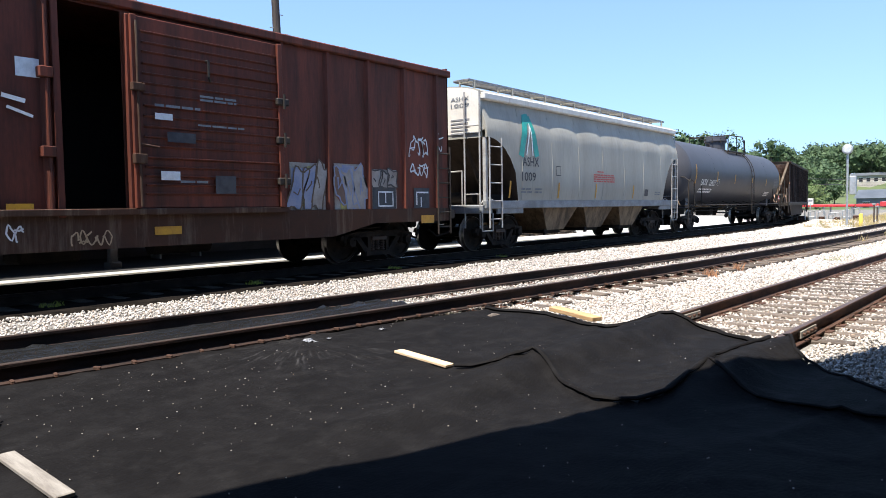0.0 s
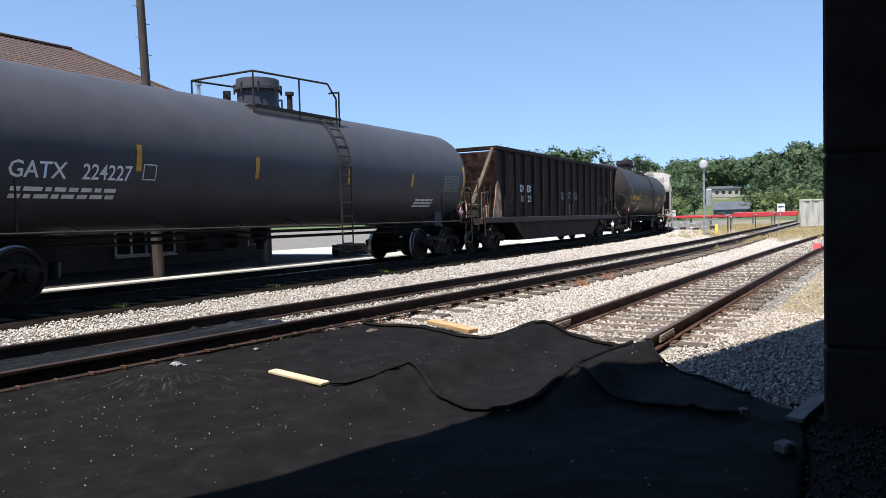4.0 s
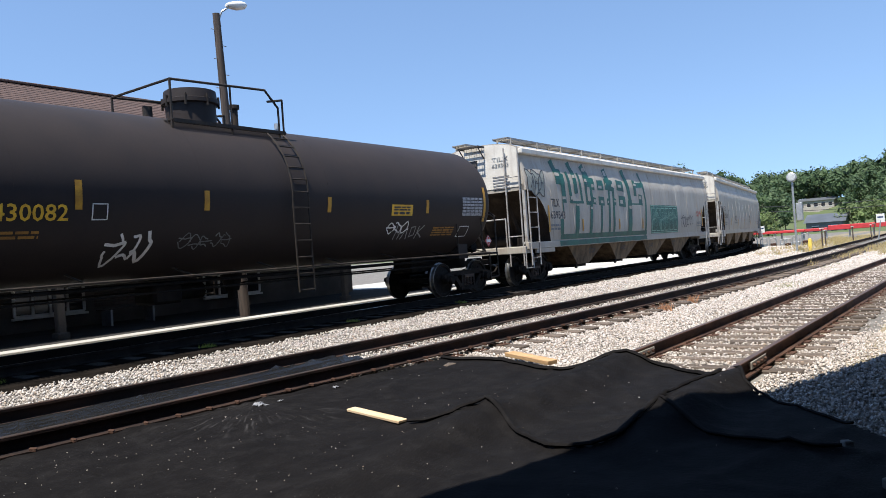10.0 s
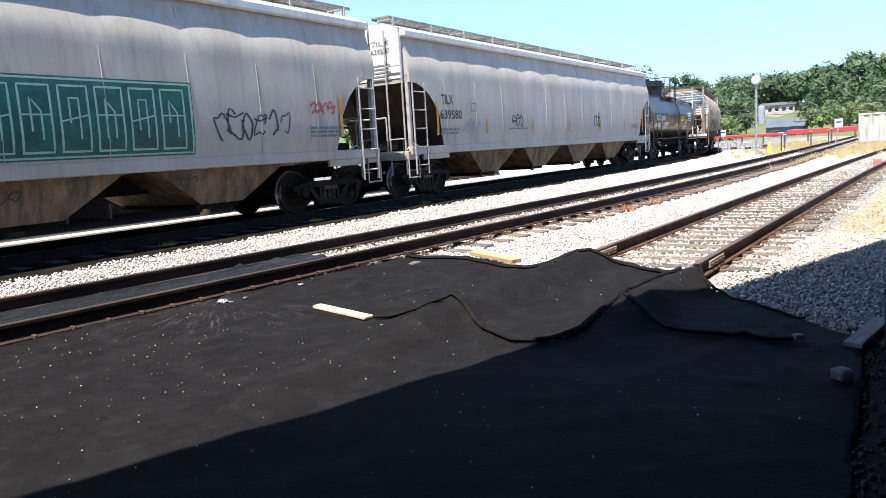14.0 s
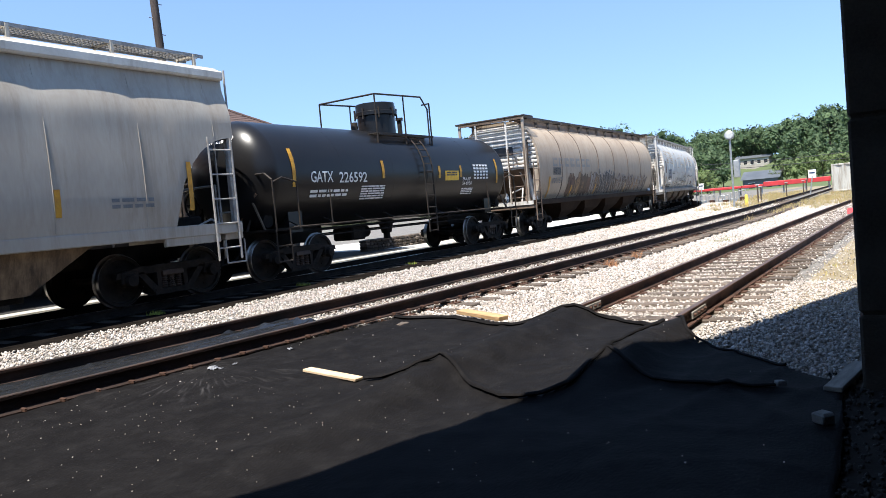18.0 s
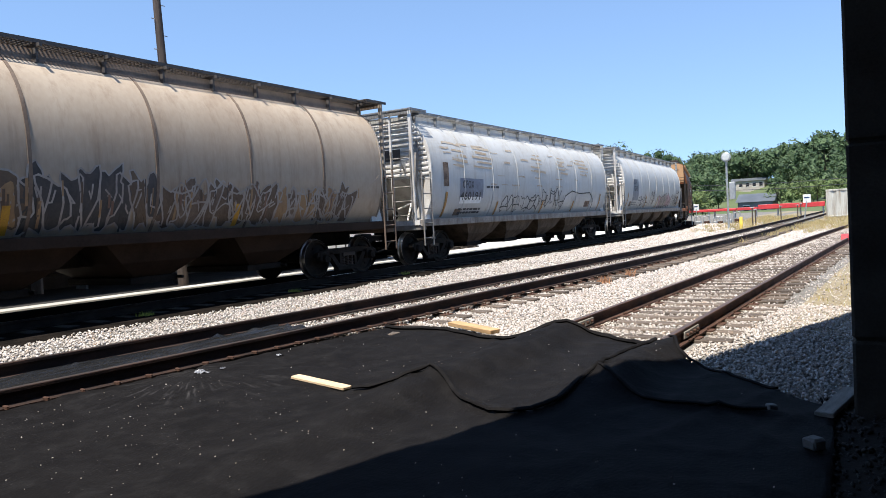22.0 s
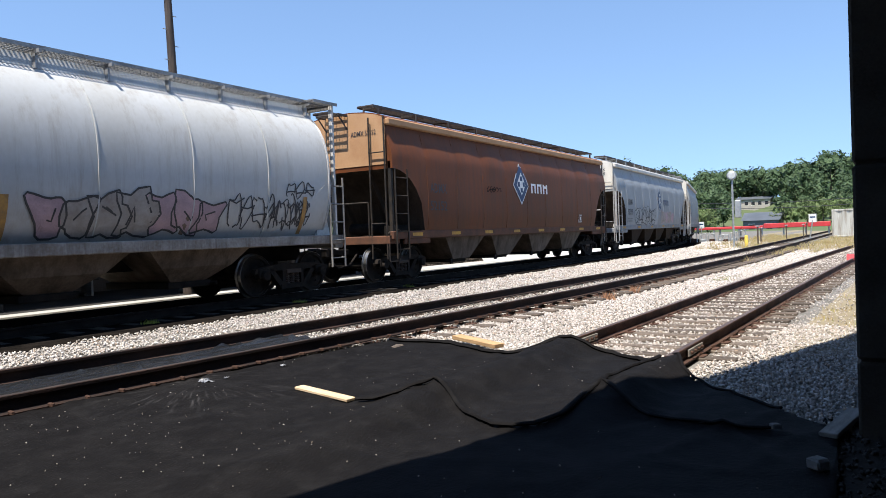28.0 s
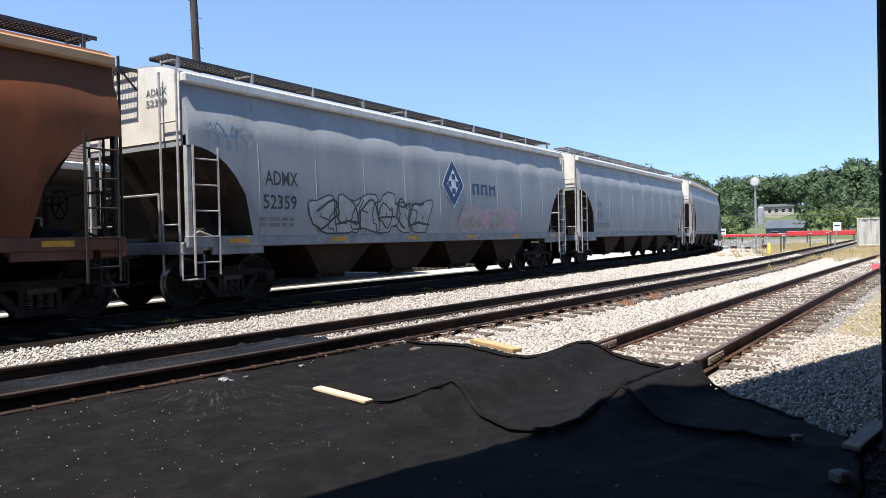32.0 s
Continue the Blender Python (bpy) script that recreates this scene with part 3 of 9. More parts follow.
def plate_mesh():
    m = Mesh().box(-0.10, 0.10, -0.17, 0.17, 0, 0.014, 0.004)
    for q in (-0.11, 0.10):
        m.box(-0.05, -0.025, q, q + 0.02, 0.01, 0.045).box(0.03, 0.055, q, q + 0.02, 0.01, 0.045)
    return m.made("tie_plate")


TIE, TIE2, PLATE = tie_mesh(), tie_mesh(), plate_mesh()
TIE.materials.append(M_TIE)
TIE2.materials.append(M_DARKTIE)
PLATE.materials.append(M_RUSTRAIL)


def sleepers(name, label, x0, x1, step, fy, z, data, rng, plates=0):
    bed = tagged(new(name), label, "sleepers", kind="structure")
    bed.empty_display_size = 0.2
    x, k = x0, 0
    while x < x1:
        o = part("sleeper", data, None, bed)
        a = math.atan((fy(x + 0.1) - fy(x - 0.1)) / 0.2)
        o.location = (x, fy(x) + rng.uniform(-0.05, 0.05), z - 0.17 + rng.uniform(-0.012, 0.0))
        o.rotation_euler = (0, 0, a + rng.uniform(-0.02, 0.02))
        if k < plates:
            for s in (-1, 1):
                p = part("tie_plate", PLATE, None, o)
                p.location = (0, s * G, 0)
        x += step * rng.uniform(0.93, 1.07)
        k += 1


rng = random.Random(4)
sleepers("sleepers_running", "timber sleepers under the running track, coloured black for the train's shade", -14, 52, 0.55, track_y, RAIL_Z, TIE2, rng)
sleepers("sleepers_middle", "weathered brown timber sleepers of the middle track", 8.0, 58, 0.55, mid_y, MID_Z - 0.045, TIE, rng, 30)
sleepers("sleepers_side", "bleached timber sleepers of the disused siding", 9.1, 58, 0.55, side_y, SIDE_Z, TIE, rng, 30)


# ---- gravel: loose chips as real stones ----
EDGE = [(-6, 7.28), (-2, 6.88), (2, 6.48), (5, 6.22), (7.2, 5.98), (8.1, 5.88), (8.35, 5.5), (8.45, 5.1), (8.15, 4.3), (8.4, 3.8), (8.85, 3.5), (8.85, 3.2), (8.9, 2.95), (8.6, 2.55), (8.3, 2.2), (8.05, 1.95), (7.72, 1.82), (7.2, 1.25), (6.62, 0.71), (6.3, 0.42), (5.9, 0.31), (5.0, 0.26), (3.95, 0.25), (3.2, 0.22), (2.2, 0.1), (1.2, -0.5), (0.2, -1.5), (-6, -1.6)]

def clear_of_cloth(pos):
    """Keeps the chips that lie outside the cloth's outline."""
    x, y = pos[:, 0], pos[:, 1]
    k = np.zeros(len(x), bool)
    for (ax, ay), (bx, by) in zip(EDGE, EDGE[1:] + EDGE[:1]):
        if ay != by:
            k ^= ((ay > y) != (by > y)) & (x < (bx - ax) * (y - ay) / (by - ay) + ax)
    return pos[~k]


def stones(name, label, count, place, size, seed, material):
    r = np.random.RandomState(seed)
    base = np.array([(1, 0, 0), (-1, 0, 0), (0, 1, 0), (0, -1, 0), (0, 0, 1), (0, 0, -1)], float)
    tri = np.array([(0, 2, 4), (2, 1, 4), (1, 3, 4), (3, 0, 4), (2, 0, 5), (1, 2, 5), (3, 1, 5), (0, 3, 5)])
    pos = place(r, count)
    n = len(pos)
    sz = size * r.uniform(0.55, 1.35, (n, 1)) * (0.8 + np.hypot(pos[:, 0], pos[:, 1])[:, None] / 45)
    loc = base[None] * (sz[:, :, None] * r.uniform(0.5, 1.1, (n, 6, 1)))
    ang = r.uniform(0, 6.283, (n, 3))
    ca, sa, cb, sb, cc, sc = np.cos(ang[:, 0]), np.sin(ang[:, 0]), np.cos(ang[:, 1]), np.sin(ang[:, 1]), np.cos(ang[:, 2]), np.sin(ang[:, 2])
    rot = np.stack([np.stack([ca * cb, ca * sb * sc - sa * cc, ca * sb * cc + sa * sc], 1), np.stack([sa * cb, sa * sb * sc + ca * cc, sa * sb * cc - ca * sc], 1), np.stack([-sb, cb * sc, cb * cc], 1)], 1)
    v = np.einsum("nij,nkj->nki", rot, loc) + pos[:, None, :]
    f = tri[None] + (np.arange(n) * 6)[:, None, None]
    me = bpy.data.meshes.new(name)
    me.vertices.add(n * 6)
    me.vertices.foreach_set("co", v.reshape(-1).astype(np.float32))
    me.loops.add(n * 24)
    me.loops.foreach_set("vertex_index", f.reshape(-1).astype(np.int32))
    me.polygons.add(n * 8)
    me.polygons.foreach_set("loop_start", np.arange(0, n * 24, 3, dtype=np.int32))
    me.update(calc_edges=True)
    tagged(part(name, me, material), label, "gravel", kind="stuff")


GZ = np.vectorize(ground_z)
MY, SY, TY = np.vectorize(mid_y), np.vectorize(side_y), np.vectorize(track_y)


def spread(x0, x1, lo, hi, power=1.6, dz=0.0):
    """Chips between two lines, denser near the camera."""
    def place(r, n):
        u = r.uniform(0, 1, n) ** power
        x = x0 + (x1 - x0) * u
        a, b = lo(x), hi(x)
        y = a + (b - a) * r.uniform(0, 1, n)
        return clear_of_cloth(np.stack([x, y, GZ(x, y) + dz + r.uniform(-0.005, 0.03, n)], 1))
    return place


stones("gravel_between", "pale limestone chips between the two near tracks", 78000, spread(7.6, 55, lambda x: SY(x) + 0.62, lambda x: MY(x) - 0.9), 0.0225, 1, M_STONE)
stones("gravel_in_siding", "pale limestone chips between the siding rails", 18000, spread(8.3, 50, lambda x: SY(x) - 0.72, lambda x: SY(x) + 0.72, 1.6, 0.004), 0.022, 2, M_STONE)
stones("gravel_beside", "pale limestone chips beside the siding", 9500, spread(6.2, 12.5, lambda x: np.maximum(SY(x) - 3.8, 0.24), lambda x: SY(x) - 0.9, 1.0), 0.021, 3, M_STONE)
stones("gravel_on_verge", "scattered limestone chips on the dry verge", 11000, spread(9.5, 45, lambda x: SY(x) - 4.5, lambda x: SY(x) - 0.8, 1.3), 0.020, 7, M_STONE)
M_DARKCHIP = island_mat("near-black chips", [(0.026, 0.022, 0.019), (0.013, 0.011, 0.010), (0.042, 0.037, 0.031), (0.018, 0.015, 0.013)])
stones("dirt_chips", "near-black chips along the foot of the wall", 5000, spread(1.8, 6.6, lambda x: x * 0 - 1.6, lambda x: x * 0 + 0.5, 0.9), 0.022, 8, M_DARKCHIP)
stones("gravel_shoulder", "pale limestone ballast shoulder beside the running track", 80000, spread(-8, 62, lambda x: MY(x) + 0.85, lambda x: TY(x) - 2.18 + 0.14 * np.sin(x * 3.1) * np.sin(x * 1.3), 1.25), 0.0225, 4, M_STONE)
stones("gravel_in_middle", "limestone chips between the middle rails", 21000, spread(6.6, 50, lambda x: MY(x) - 1.3, lambda x: MY(x) + 0.85), 0.021, 5, M_STONE)


# ---- the cloth over the near ground ----
SEAM = [(5.26, 4.22), (5.28, 3.84), (5.49, 3.72), (5.74, 3.66), (5.6, 3.42), (5.39, 3.13), (5.15, 2.73), (5.25, 2.42), (5.5, 2.28), (5.95, 2.26), (6.4, 2.25), (7.3, 2.25), (8.0, 2.1)]
FOLD = [(6.5, 2.38), (6.15, 2.0), (5.95, 1.7), (5.88, 1.27), (5.92, 0.67)]


def line_gap(x, y, line):
    best = 9.0
    for (ax, ay), (bx, by) in zip(line, line[1:]):
        dx, dy = bx - ax, by - ay
        t = min(1, max(0, ((x - ax) * dx + (y - ay) * dy) / (dx * dx + dy * dy)))
        best = min(best, math.hypot(x - ax - t * dx, y - ay - t * dy))
    return best


def cloth_z(x, y):
    z = max(ground_z(x, y), -0.03) + 0.02
    yr, yl = side_y(x) - G, side_y(x) + G
    fade, fadel = min(1, max(0, (x - 5.0) / 1.6)), min(1, max(0, (x - 2.2) / 3.4))
    wig = noise.noise((x * 0.8, y * 0.5, 3.0))
    z += 0.20 * fade * math.exp(-((y - yr - 0.15 * wig) / 0.26) ** 2) + 0.19 * fadel * math.exp(-((y - yl - 0.1 * wig) / 0.30) ** 2)
    z += 0.035 * math.exp(-(line_gap(x, y, SEAM) / 0.035) ** 2) + 0.03 * math.exp(-(line_gap(x, y, FOLD) / 0.05) ** 2)
    z += 0.018 * noise.noise((x * 1.1, y * 1.6, 0)) + 0.008 * abs(noise.noise((x * 2.2 + y * 3.0, y * 5.0, 5))) + 0.004 * noise.noise((x * 9, y * 9, 1))
    near = min(1, max(0, (x - 3.5) / 2.5))
    z += near * 0.022 * max(0, 1 - abs(math.sin(2.3 * y - 0.9 * x + 1.6 * noise.noise((x * 0.7, y * 0.7, 8)))) * 4.5)
    fan = math.atan2(y - 5.9, x - 4.7)
    d = math.hypot(x - 4.7, y - 5.9)
    z += 0.012 * math.exp(-((d - 0.7) / 0.6) ** 2) * math.sin(fan * 17) * (0.5 + 0.5 * math.sin(fan * 5))
    # soft folds lying across the open cloth, and tight pleats towards the wall
    z += 0.010 * max(0, 1 - abs(noise.noise((x * 1.3 + 0.7 * y, y * 0.55 - 0.3 * x, 11))) * 9)
    if x > 5.0 and y < 2.3:
        z += 0.016 * max(0, 1 - abs(math.sin(5.2 * y + 1.7 * x + 1.4 * noise.noise((x, y, 6)))) * 3.2)
    dm = mid_y(x) - G - y
    if dm < 0.5:
        z += 0.045 * (1 - max(0, dm - 0.07) / 0.43) ** 2
    return z


def inside(x, y, poly):
    k = False
    for (ax, ay), (bx, by) in zip(poly, poly[1:] + poly[:1]):
        if (ay > y) != (by > y) and x < (bx - ax) * (y - ay) / (by - ay) + ax:
            k = not k
    return k


def snap(x, y, line):
    """The nearest point on a closed outline."""
    best, out = 9.0, (x, y)
    for (ax, ay), (bx, by) in zip(line, line[1:] + line[:1]):
        dx, dy = bx - ax, by - ay
        t = min(1, max(0, ((x - ax) * dx + (y - ay) * dy) / (dx * dx + dy * dy)))
        g = math.hypot(x - ax - t * dx, y - ay - t * dy)
        if g < best:
            best, out = g, (ax + t * dx, ay + t * dy)
    return out


def cloth():
    step = 0.055
    nx, ny = int(15.8 / step), int(10.4 / step)
    isin = {(i, j): inside(-6.1 + i * step, -1.9 + j * step, EDGE) for i in range(nx) for j in range(ny)}
    ix, v, f = {}, [], []

    def vert(k):
        if k not in ix:
            x, y = -6.1 + k[0] * step, -1.9 + k[1] * step
            if not isin[k]:
                x, y = snap(x, y, EDGE)
                x += 0.012 * noise.noise((x * 7, y * 7, 0))
                y += 0.02 * noise.noise((x * 7, y * 7, 4))
            ix[k] = len(v)
            v.append((x, y, cloth_z(x, y)))
        return ix[k]

    for i in range(nx - 1):
        for j in range(ny - 1):
            q = [(i, j), (i + 1, j), (i + 1, j + 1), (i, j + 1)]
            if sum(isin[k] for k in q) >= 2:
                f.append(tuple(vert(k) for k in q))
    me = bpy.data.meshes.new("ground_cloth")
    me.from_pydata(v, [], f)
    me.shade_smooth()
    ob = tagged(part("ground_cloth", me, M_TARP), "wrinkled black landscape cloth spread over the ground and a buried track", "tarp")
    so = ob.modifiers.new("thickness", "SOLIDIFY")
    so.thickness, so.offset = 0.008, 1
    # rolled hems along the overlap and the far edge
    for line, r in ((SEAM, 0.022), (FOLD, 0.016), (EDGE[5:15], 0.03), (EDGE[14:19], 0.014)):
        pts = []
        for (ax, ay), (bx, by) in zip(line, line[1:]):
            n = max(2, int(math.hypot(bx - ax, by - ay) / 0.08))
            for k in range(n):
                x, y = ax + (bx - ax) * k / n, ay + (by - ay) * k / n
                x += 0.03 * noise.noise((x * 3, y * 3, 2))
                pts.append((x, y, cloth_z(x, y) + r * 0.7 + 0.006))
        rings = []
        for i, p in enumerate(pts):
            a, b = Vector(pts[max(0, i - 1)]), Vector(pts[min(len(pts) - 1, i + 1)])
            d = (b - a).normalized()
            side = d.cross(Vector((0, 0, 1))).normalized()
            k = r * (0.75 + 0.5 * abs(noise.noise((p[0] * 4, p[1] * 4, 9))))
            rings.append([tuple(Vector(p) + side * (1.5 * k * math.cos(t)) + Vector((0, 0, k * math.sin(t)))) for t in [2 * math.pi * q / 8 for q in range(8)]])
        part("hem", Mesh().loft(rings), M_TARP, ob, smooth=60)


cloth()


def film_between():
    """Thin black plastic lying between the middle rails, in overlapping wrinkled lengths."""
    ob = thing("plastic_film", "crumpled black plastic film between the middle rails", "plastic sheet")
    for q in range(6):
        v, nx, ny = [], 44, 18
        for i in range(nx):
            for j in range(ny):
                x = -9 + 2.75 * q + 2.95 * i / (nx - 1)
                u = -0.68 + 1.36 * j / (ny - 1)
                z = MID_Z - 0.15 + 0.03 * abs(noise.noise((x * 0.7, u * 6, 2))) + 0.03 * noise.noise((x * 0.6, u * 2.5, 7)) + 0.006 * (i / nx)
                z += 0.045 * max(0, 1 - abs(math.sin(7 * u + 0.8 * x + 2 * noise.noise((x, u * 2, 5 + q)))) * 5)
                z += 0.022 * math.sin(26 * u + 1.1 * x + 2.5 * noise.noise((x * 0.9, u, 3 + q))) + 0.008 * noise.noise((x * 5, u * 14, q))
                v.append((x + 0.08 * noise.noise((u * 6, q, 0)) * (i in (0, nx - 1)), mid_y(x) + u, z))
        me = bpy.data.meshes.new("film_length")
        me.from_pydata(v, [], [(i * ny + j, (i + 1) * ny + j, (i + 1) * ny + j + 1, i * ny + j + 1) for i in range(nx - 1) for j in range(ny - 1)])
        me.shade_smooth()
        part("film_length", me, M_FILM, ob)


film_between()


def board(a, b, w, th, material, label, z=None):
    a, b = Vector((*a, 0)), Vector((*b, 0))
    d = b - a
    c = (a + b) / 2
    za, zb = cloth_z(a.x, a.y), cloth_z(b.x, b.y)
    L = d.length
    m = Mesh().box(-L / 2, L / 2, -w / 2, w / 2, 0, th, 0.006)
    ob = part("board", m, material)
    tilt = math.atan2(zb - za, L)
    ob.matrix_basis = pose(c.x, c.y, max((za + zb) / 2, cloth_z(c.x, c.y)) + 0.004 if z is None else z, 0, -math.degrees(tilt), math.degrees(math.atan2(d.y, d.x)))
    return tagged(ob, label, "board", "boards holding the cloth down")


board((5.41, 5.08), (5.30, 4.32), 0.115, 0.03, M_BOARD, "new pale pine board weighing down the black cloth")
board((8.55, 5.06), (8.25, 4.25), 0.17, 0.055, mat("aged yellow board", (0.46, 0.29, 0.14), (0.34, 0.2, 0.09), 0.75, 0, 3, 30, 0.2, stretch=(1, 8, 8)), "yellow pine board at the edge of the black cloth", 0.14)
board((1.65, 4.92), (1.62, 4.05), 0.11, 0.03, M_GREYBOARD, "weathered grey board on the black cloth")
board((6.78, 0.21), (5.90, 0.37), 0.13, 0.04, M_GREYBOARD, "grey board lying by the dark wall")


# ---- the camera's side: pier, with unseen roof and walls added for shade ----
def near_building():
    w = tagged(new("wall_near"), "dark blockwork pier beside the yard", "wall", kind="structure")
    courses = [(-0.1, 0.54), (0.56, 2.00), (2.02, 3.46), (3.48, 5.0)]
    for z0, z1 in courses:
        part("block_course", Mesh().box(6.12, 6.72, -7.0, 0.18, z0, z1, 0.02), M_BLOCKWALL, w)
    part("mortar", Mesh().box(6.15, 6.69, -6.98, 0.155, -0.1, 5.0), M_BLOCKWALL, w)
    # unseen block, added to keep sky light off the shaded gravel
    tagged(part("wall_front", Mesh().box(6.73, 16, -7.0, 0.15, -0.1, 4.99), M_BLOCKWALL), "unseen wall added behind the pier to darken the shaded gravel", "wall", kind="structure")
    H = 5.0
    # the added roof's edge is placed to draw the shadow line near the camera
    ex, ey = SUN.x / SUN.z * H, SUN.y / SUN.z * H

    def edge(x):
        return 4.25 - 0.335 * (x - ex) + ey

    xs = (-14, 16)
    m = Mesh().loft([[(xs[0], edge(xs[0]), H), (xs[1], edge(xs[1]), H), (xs[1], -9, H), (xs[0], -9, H)], [(xs[0], edge(xs[0]), H + 0.25), (xs[1], edge(xs[1]), H + 0.25), (xs[1], -9, H + 0.25), (xs[0], -9, H + 0.25)]])
    tagged(part("ceiling", m, M_BLOCKWALL), "unseen roof added to cast shade on the near ground", "roof", kind="structure")
    # unseen back and side walls, added to cut the sky light
    tagged(part("wall_back", Mesh().box(-14, 16, -9.3, -9.0, -0.1, H), M_BLOCKWALL), "unseen wall added behind the camera to block sky light", "wall", kind="structure")
    tagged(part("wall_side", Mesh().box(-14.3, -14, -9.3, 5.5, -0.1, H), M_BLOCKWALL), "unseen side wall added to block sky light", "wall", kind="structure")


near_building()


# ---- across the train: brown-roofed station building with a deep canopy, lamp pole ----
M_ASPH = mat("dark asphalt platform", (0.042, 0.040, 0.039), (0.028, 0.027, 0.026), 0.95, 0, 1.2, 30, 0.3, spec=0.1)
tagged(part("platform", Mesh().box(-60, 22.5, 15.06, 40, 0.1, 0.33), M_ASPH), "dark asphalt under the station canopy", "platform", kind="structure")
tagged(part("platform_edge", Mesh().box(-60, 34, 14.55, 15.05, 0.1, 0.33, 0.01).box(22.51, 34, 15.06, 24, 0.1, 0.33), M_CONC), "pale concrete platform edge behind the train", "platform", kind="structure")


def window(b, x0, x1, z0, z1, y):
    w = part("window", Mesh().box(x0, x1, y - 0.02, y + 0.02, z0, z1), M_GLASS, b)
    n = max(2, round((x1 - x0) / 0.5))
    m = Mesh()
    for k in range(n + 1):
        x = x0 + (x1 - x0) * k / n
        m.box(x - 0.035, x + 0.035, y - 0.06, y - 0.02, z0, z1)
    for k in range(4):
        z = z0 + (z1 - z0) * k / 3
        m.box(x0, x1, y - 0.058, y - 0.022, z - 0.03, z + 0.03)
    part("frame", m, M_WHITE, w)
    part("sill", Mesh().box(x0 - 0.08, x1 + 0.08, y - 0.12, y - 0.02, z0 - 0.09, z0 - 0.03, 0.01), M_WHITE, w)


def brown_building():
    b = thing("station_building", "low station building with brown shingled hip roof and canopy", "building")
    x0, x1, y0, y1, ez, rz = -30.0, 22.0, 15.6, 29.4, 3.5, 7.55
    rx = 6.9
    part("wall", Mesh().box(x0 + 4.0, x1 - 0.8, y0 + 4.0, y1 - 4.0, 0.3, ez + 0.6), M_WALLTAN, b)
    ry = (y0 + y1) / 2
    A, B, C, D = (x0, y0, ez), (x1, y0, ez), (x1, y1, ez), (x0, y1, ez)
    P, Q = (x0 + rx, ry, rz), (x1 - rx, ry, rz)
    lo = [(x, y, z - 0.12) for x, y, z in (A, B, C, D, P, Q)]
    m = Mesh().add([A, B, C, D, P, Q] + lo, [(0, 1, 5, 4), (1, 2, 5), (2, 3, 4, 5), (3, 0, 4), (6, 10, 11, 7), (7, 11, 8), (8, 11, 10, 9), (9, 10, 6), (0, 6, 7, 1), (1, 7, 8, 2), (2, 8, 9, 3), (3, 9, 6, 0)])
    roof = part("roof", m, M_SHINGLE, b)
    n = 44
    for k in range(n):
        u0, u1 = k / n, (k + 1.05) / n
        for side in (0, 1):
            ring = []
            for u, h in ((u0, 0.016), (u1, 0.003)):
                if side == 0:
                    ring.append([(x0 + rx * u, y0 + (ry - y0) * u, ez + (rz - ez) * u + h), (x1 - rx * u, y0 + (ry - y0) * u, ez + (rz - ez) * u + h)])
                else:
                    ring.append([(x1 - rx * u, y0 + (ry - y0) * u, ez + (rz - ez) * u + h), (x1 - rx * u, y1 - (ry - y0) * u, ez + (rz - ez) * u + h)])
            a, c = ring
            me = bpy.data.meshes.new("shingle_course")
            me.from_pydata(a + c + [(p[0], p[1], p[2] - 0.03) for p in a], [], [(0, 1, 3, 2), (0, 4, 5, 1)])
            part("shingle_course", me, M_SHINGLE, roof)
    part("ridge_cap", Mesh().box(P[0], Q[0], ry - 0.12, ry + 0.12, rz - 0.02, rz + 0.06, 0.02), M_SHINGLE, b)
    part("hip_cap", Mesh().tube((Q[0], Q[1], Q[2]), (B[0], B[1], B[2] + 0.02), 0.06, 8), M_SHINGLE, b)
    part("gutter", Mesh().box(x0 - 0.05, x1 + 0.05, y0 - 0.14, y0 - 0.02, ez - 0.18, ez - 0.01, 0.03), M_WHITE, b)
    part("soffit", Mesh().box(x0 + 0.1, x1 - 0.1, y0 + 0.05, y0 + 4.1, ez - 0.20, ez - 0.14), M_WALLTAN, b)
    part("chimney", Mesh().box(6.35, 7.1, ry - 0.35, ry + 0.35, rz - 0.6, rz + 1.0, 0.02).box(6.27, 7.18, ry - 0.43, ry + 0.43, rz + 0.95, rz + 1.12, 0.02), M_BLOCKWALL, b)
    part("vent_pipe", Mesh().tube((18.4, 20.2, 4.6), (18.4, 20.2, 6.65), 0.06, 10).tube((18.4, 20.2, 6.6), (18.4, 20.2, 6.8), 0.11, 10), M_GALV, b)
    window(b, 14.3, 16.5, 0.75, 2.4, y0 + 3.98)
    window(b, 8.6, 10.4, 0.75, 2.4, y0 + 3.98)
    window(b, 2.0, 4.2, 0.75, 2.4, y0 + 3.98)
    for x in (17.0, 12.9, 8.0, 3.2, -2.0, -7.0):
        p = part("canopy_post", Mesh().box(x - 0.09, x + 0.09, y0 + 0.35, y0 + 0.53, 0.3, ez - 0.15, 0.02), M_WALLTAN, b)
        part("post_base", Mesh().box(x - 0.14, x + 0.14, y0 + 0.3, y0 + 0.58, 0.3, 0.48, 0.02), M_WALLTAN, p)


brown_building()


M_RUBBLE = mat("rubble stone", (0.13, 0.105, 0.085), (0.065, 0.052, 0.042), 0.95, 0, 4, 30, 0.6, random=0.45)


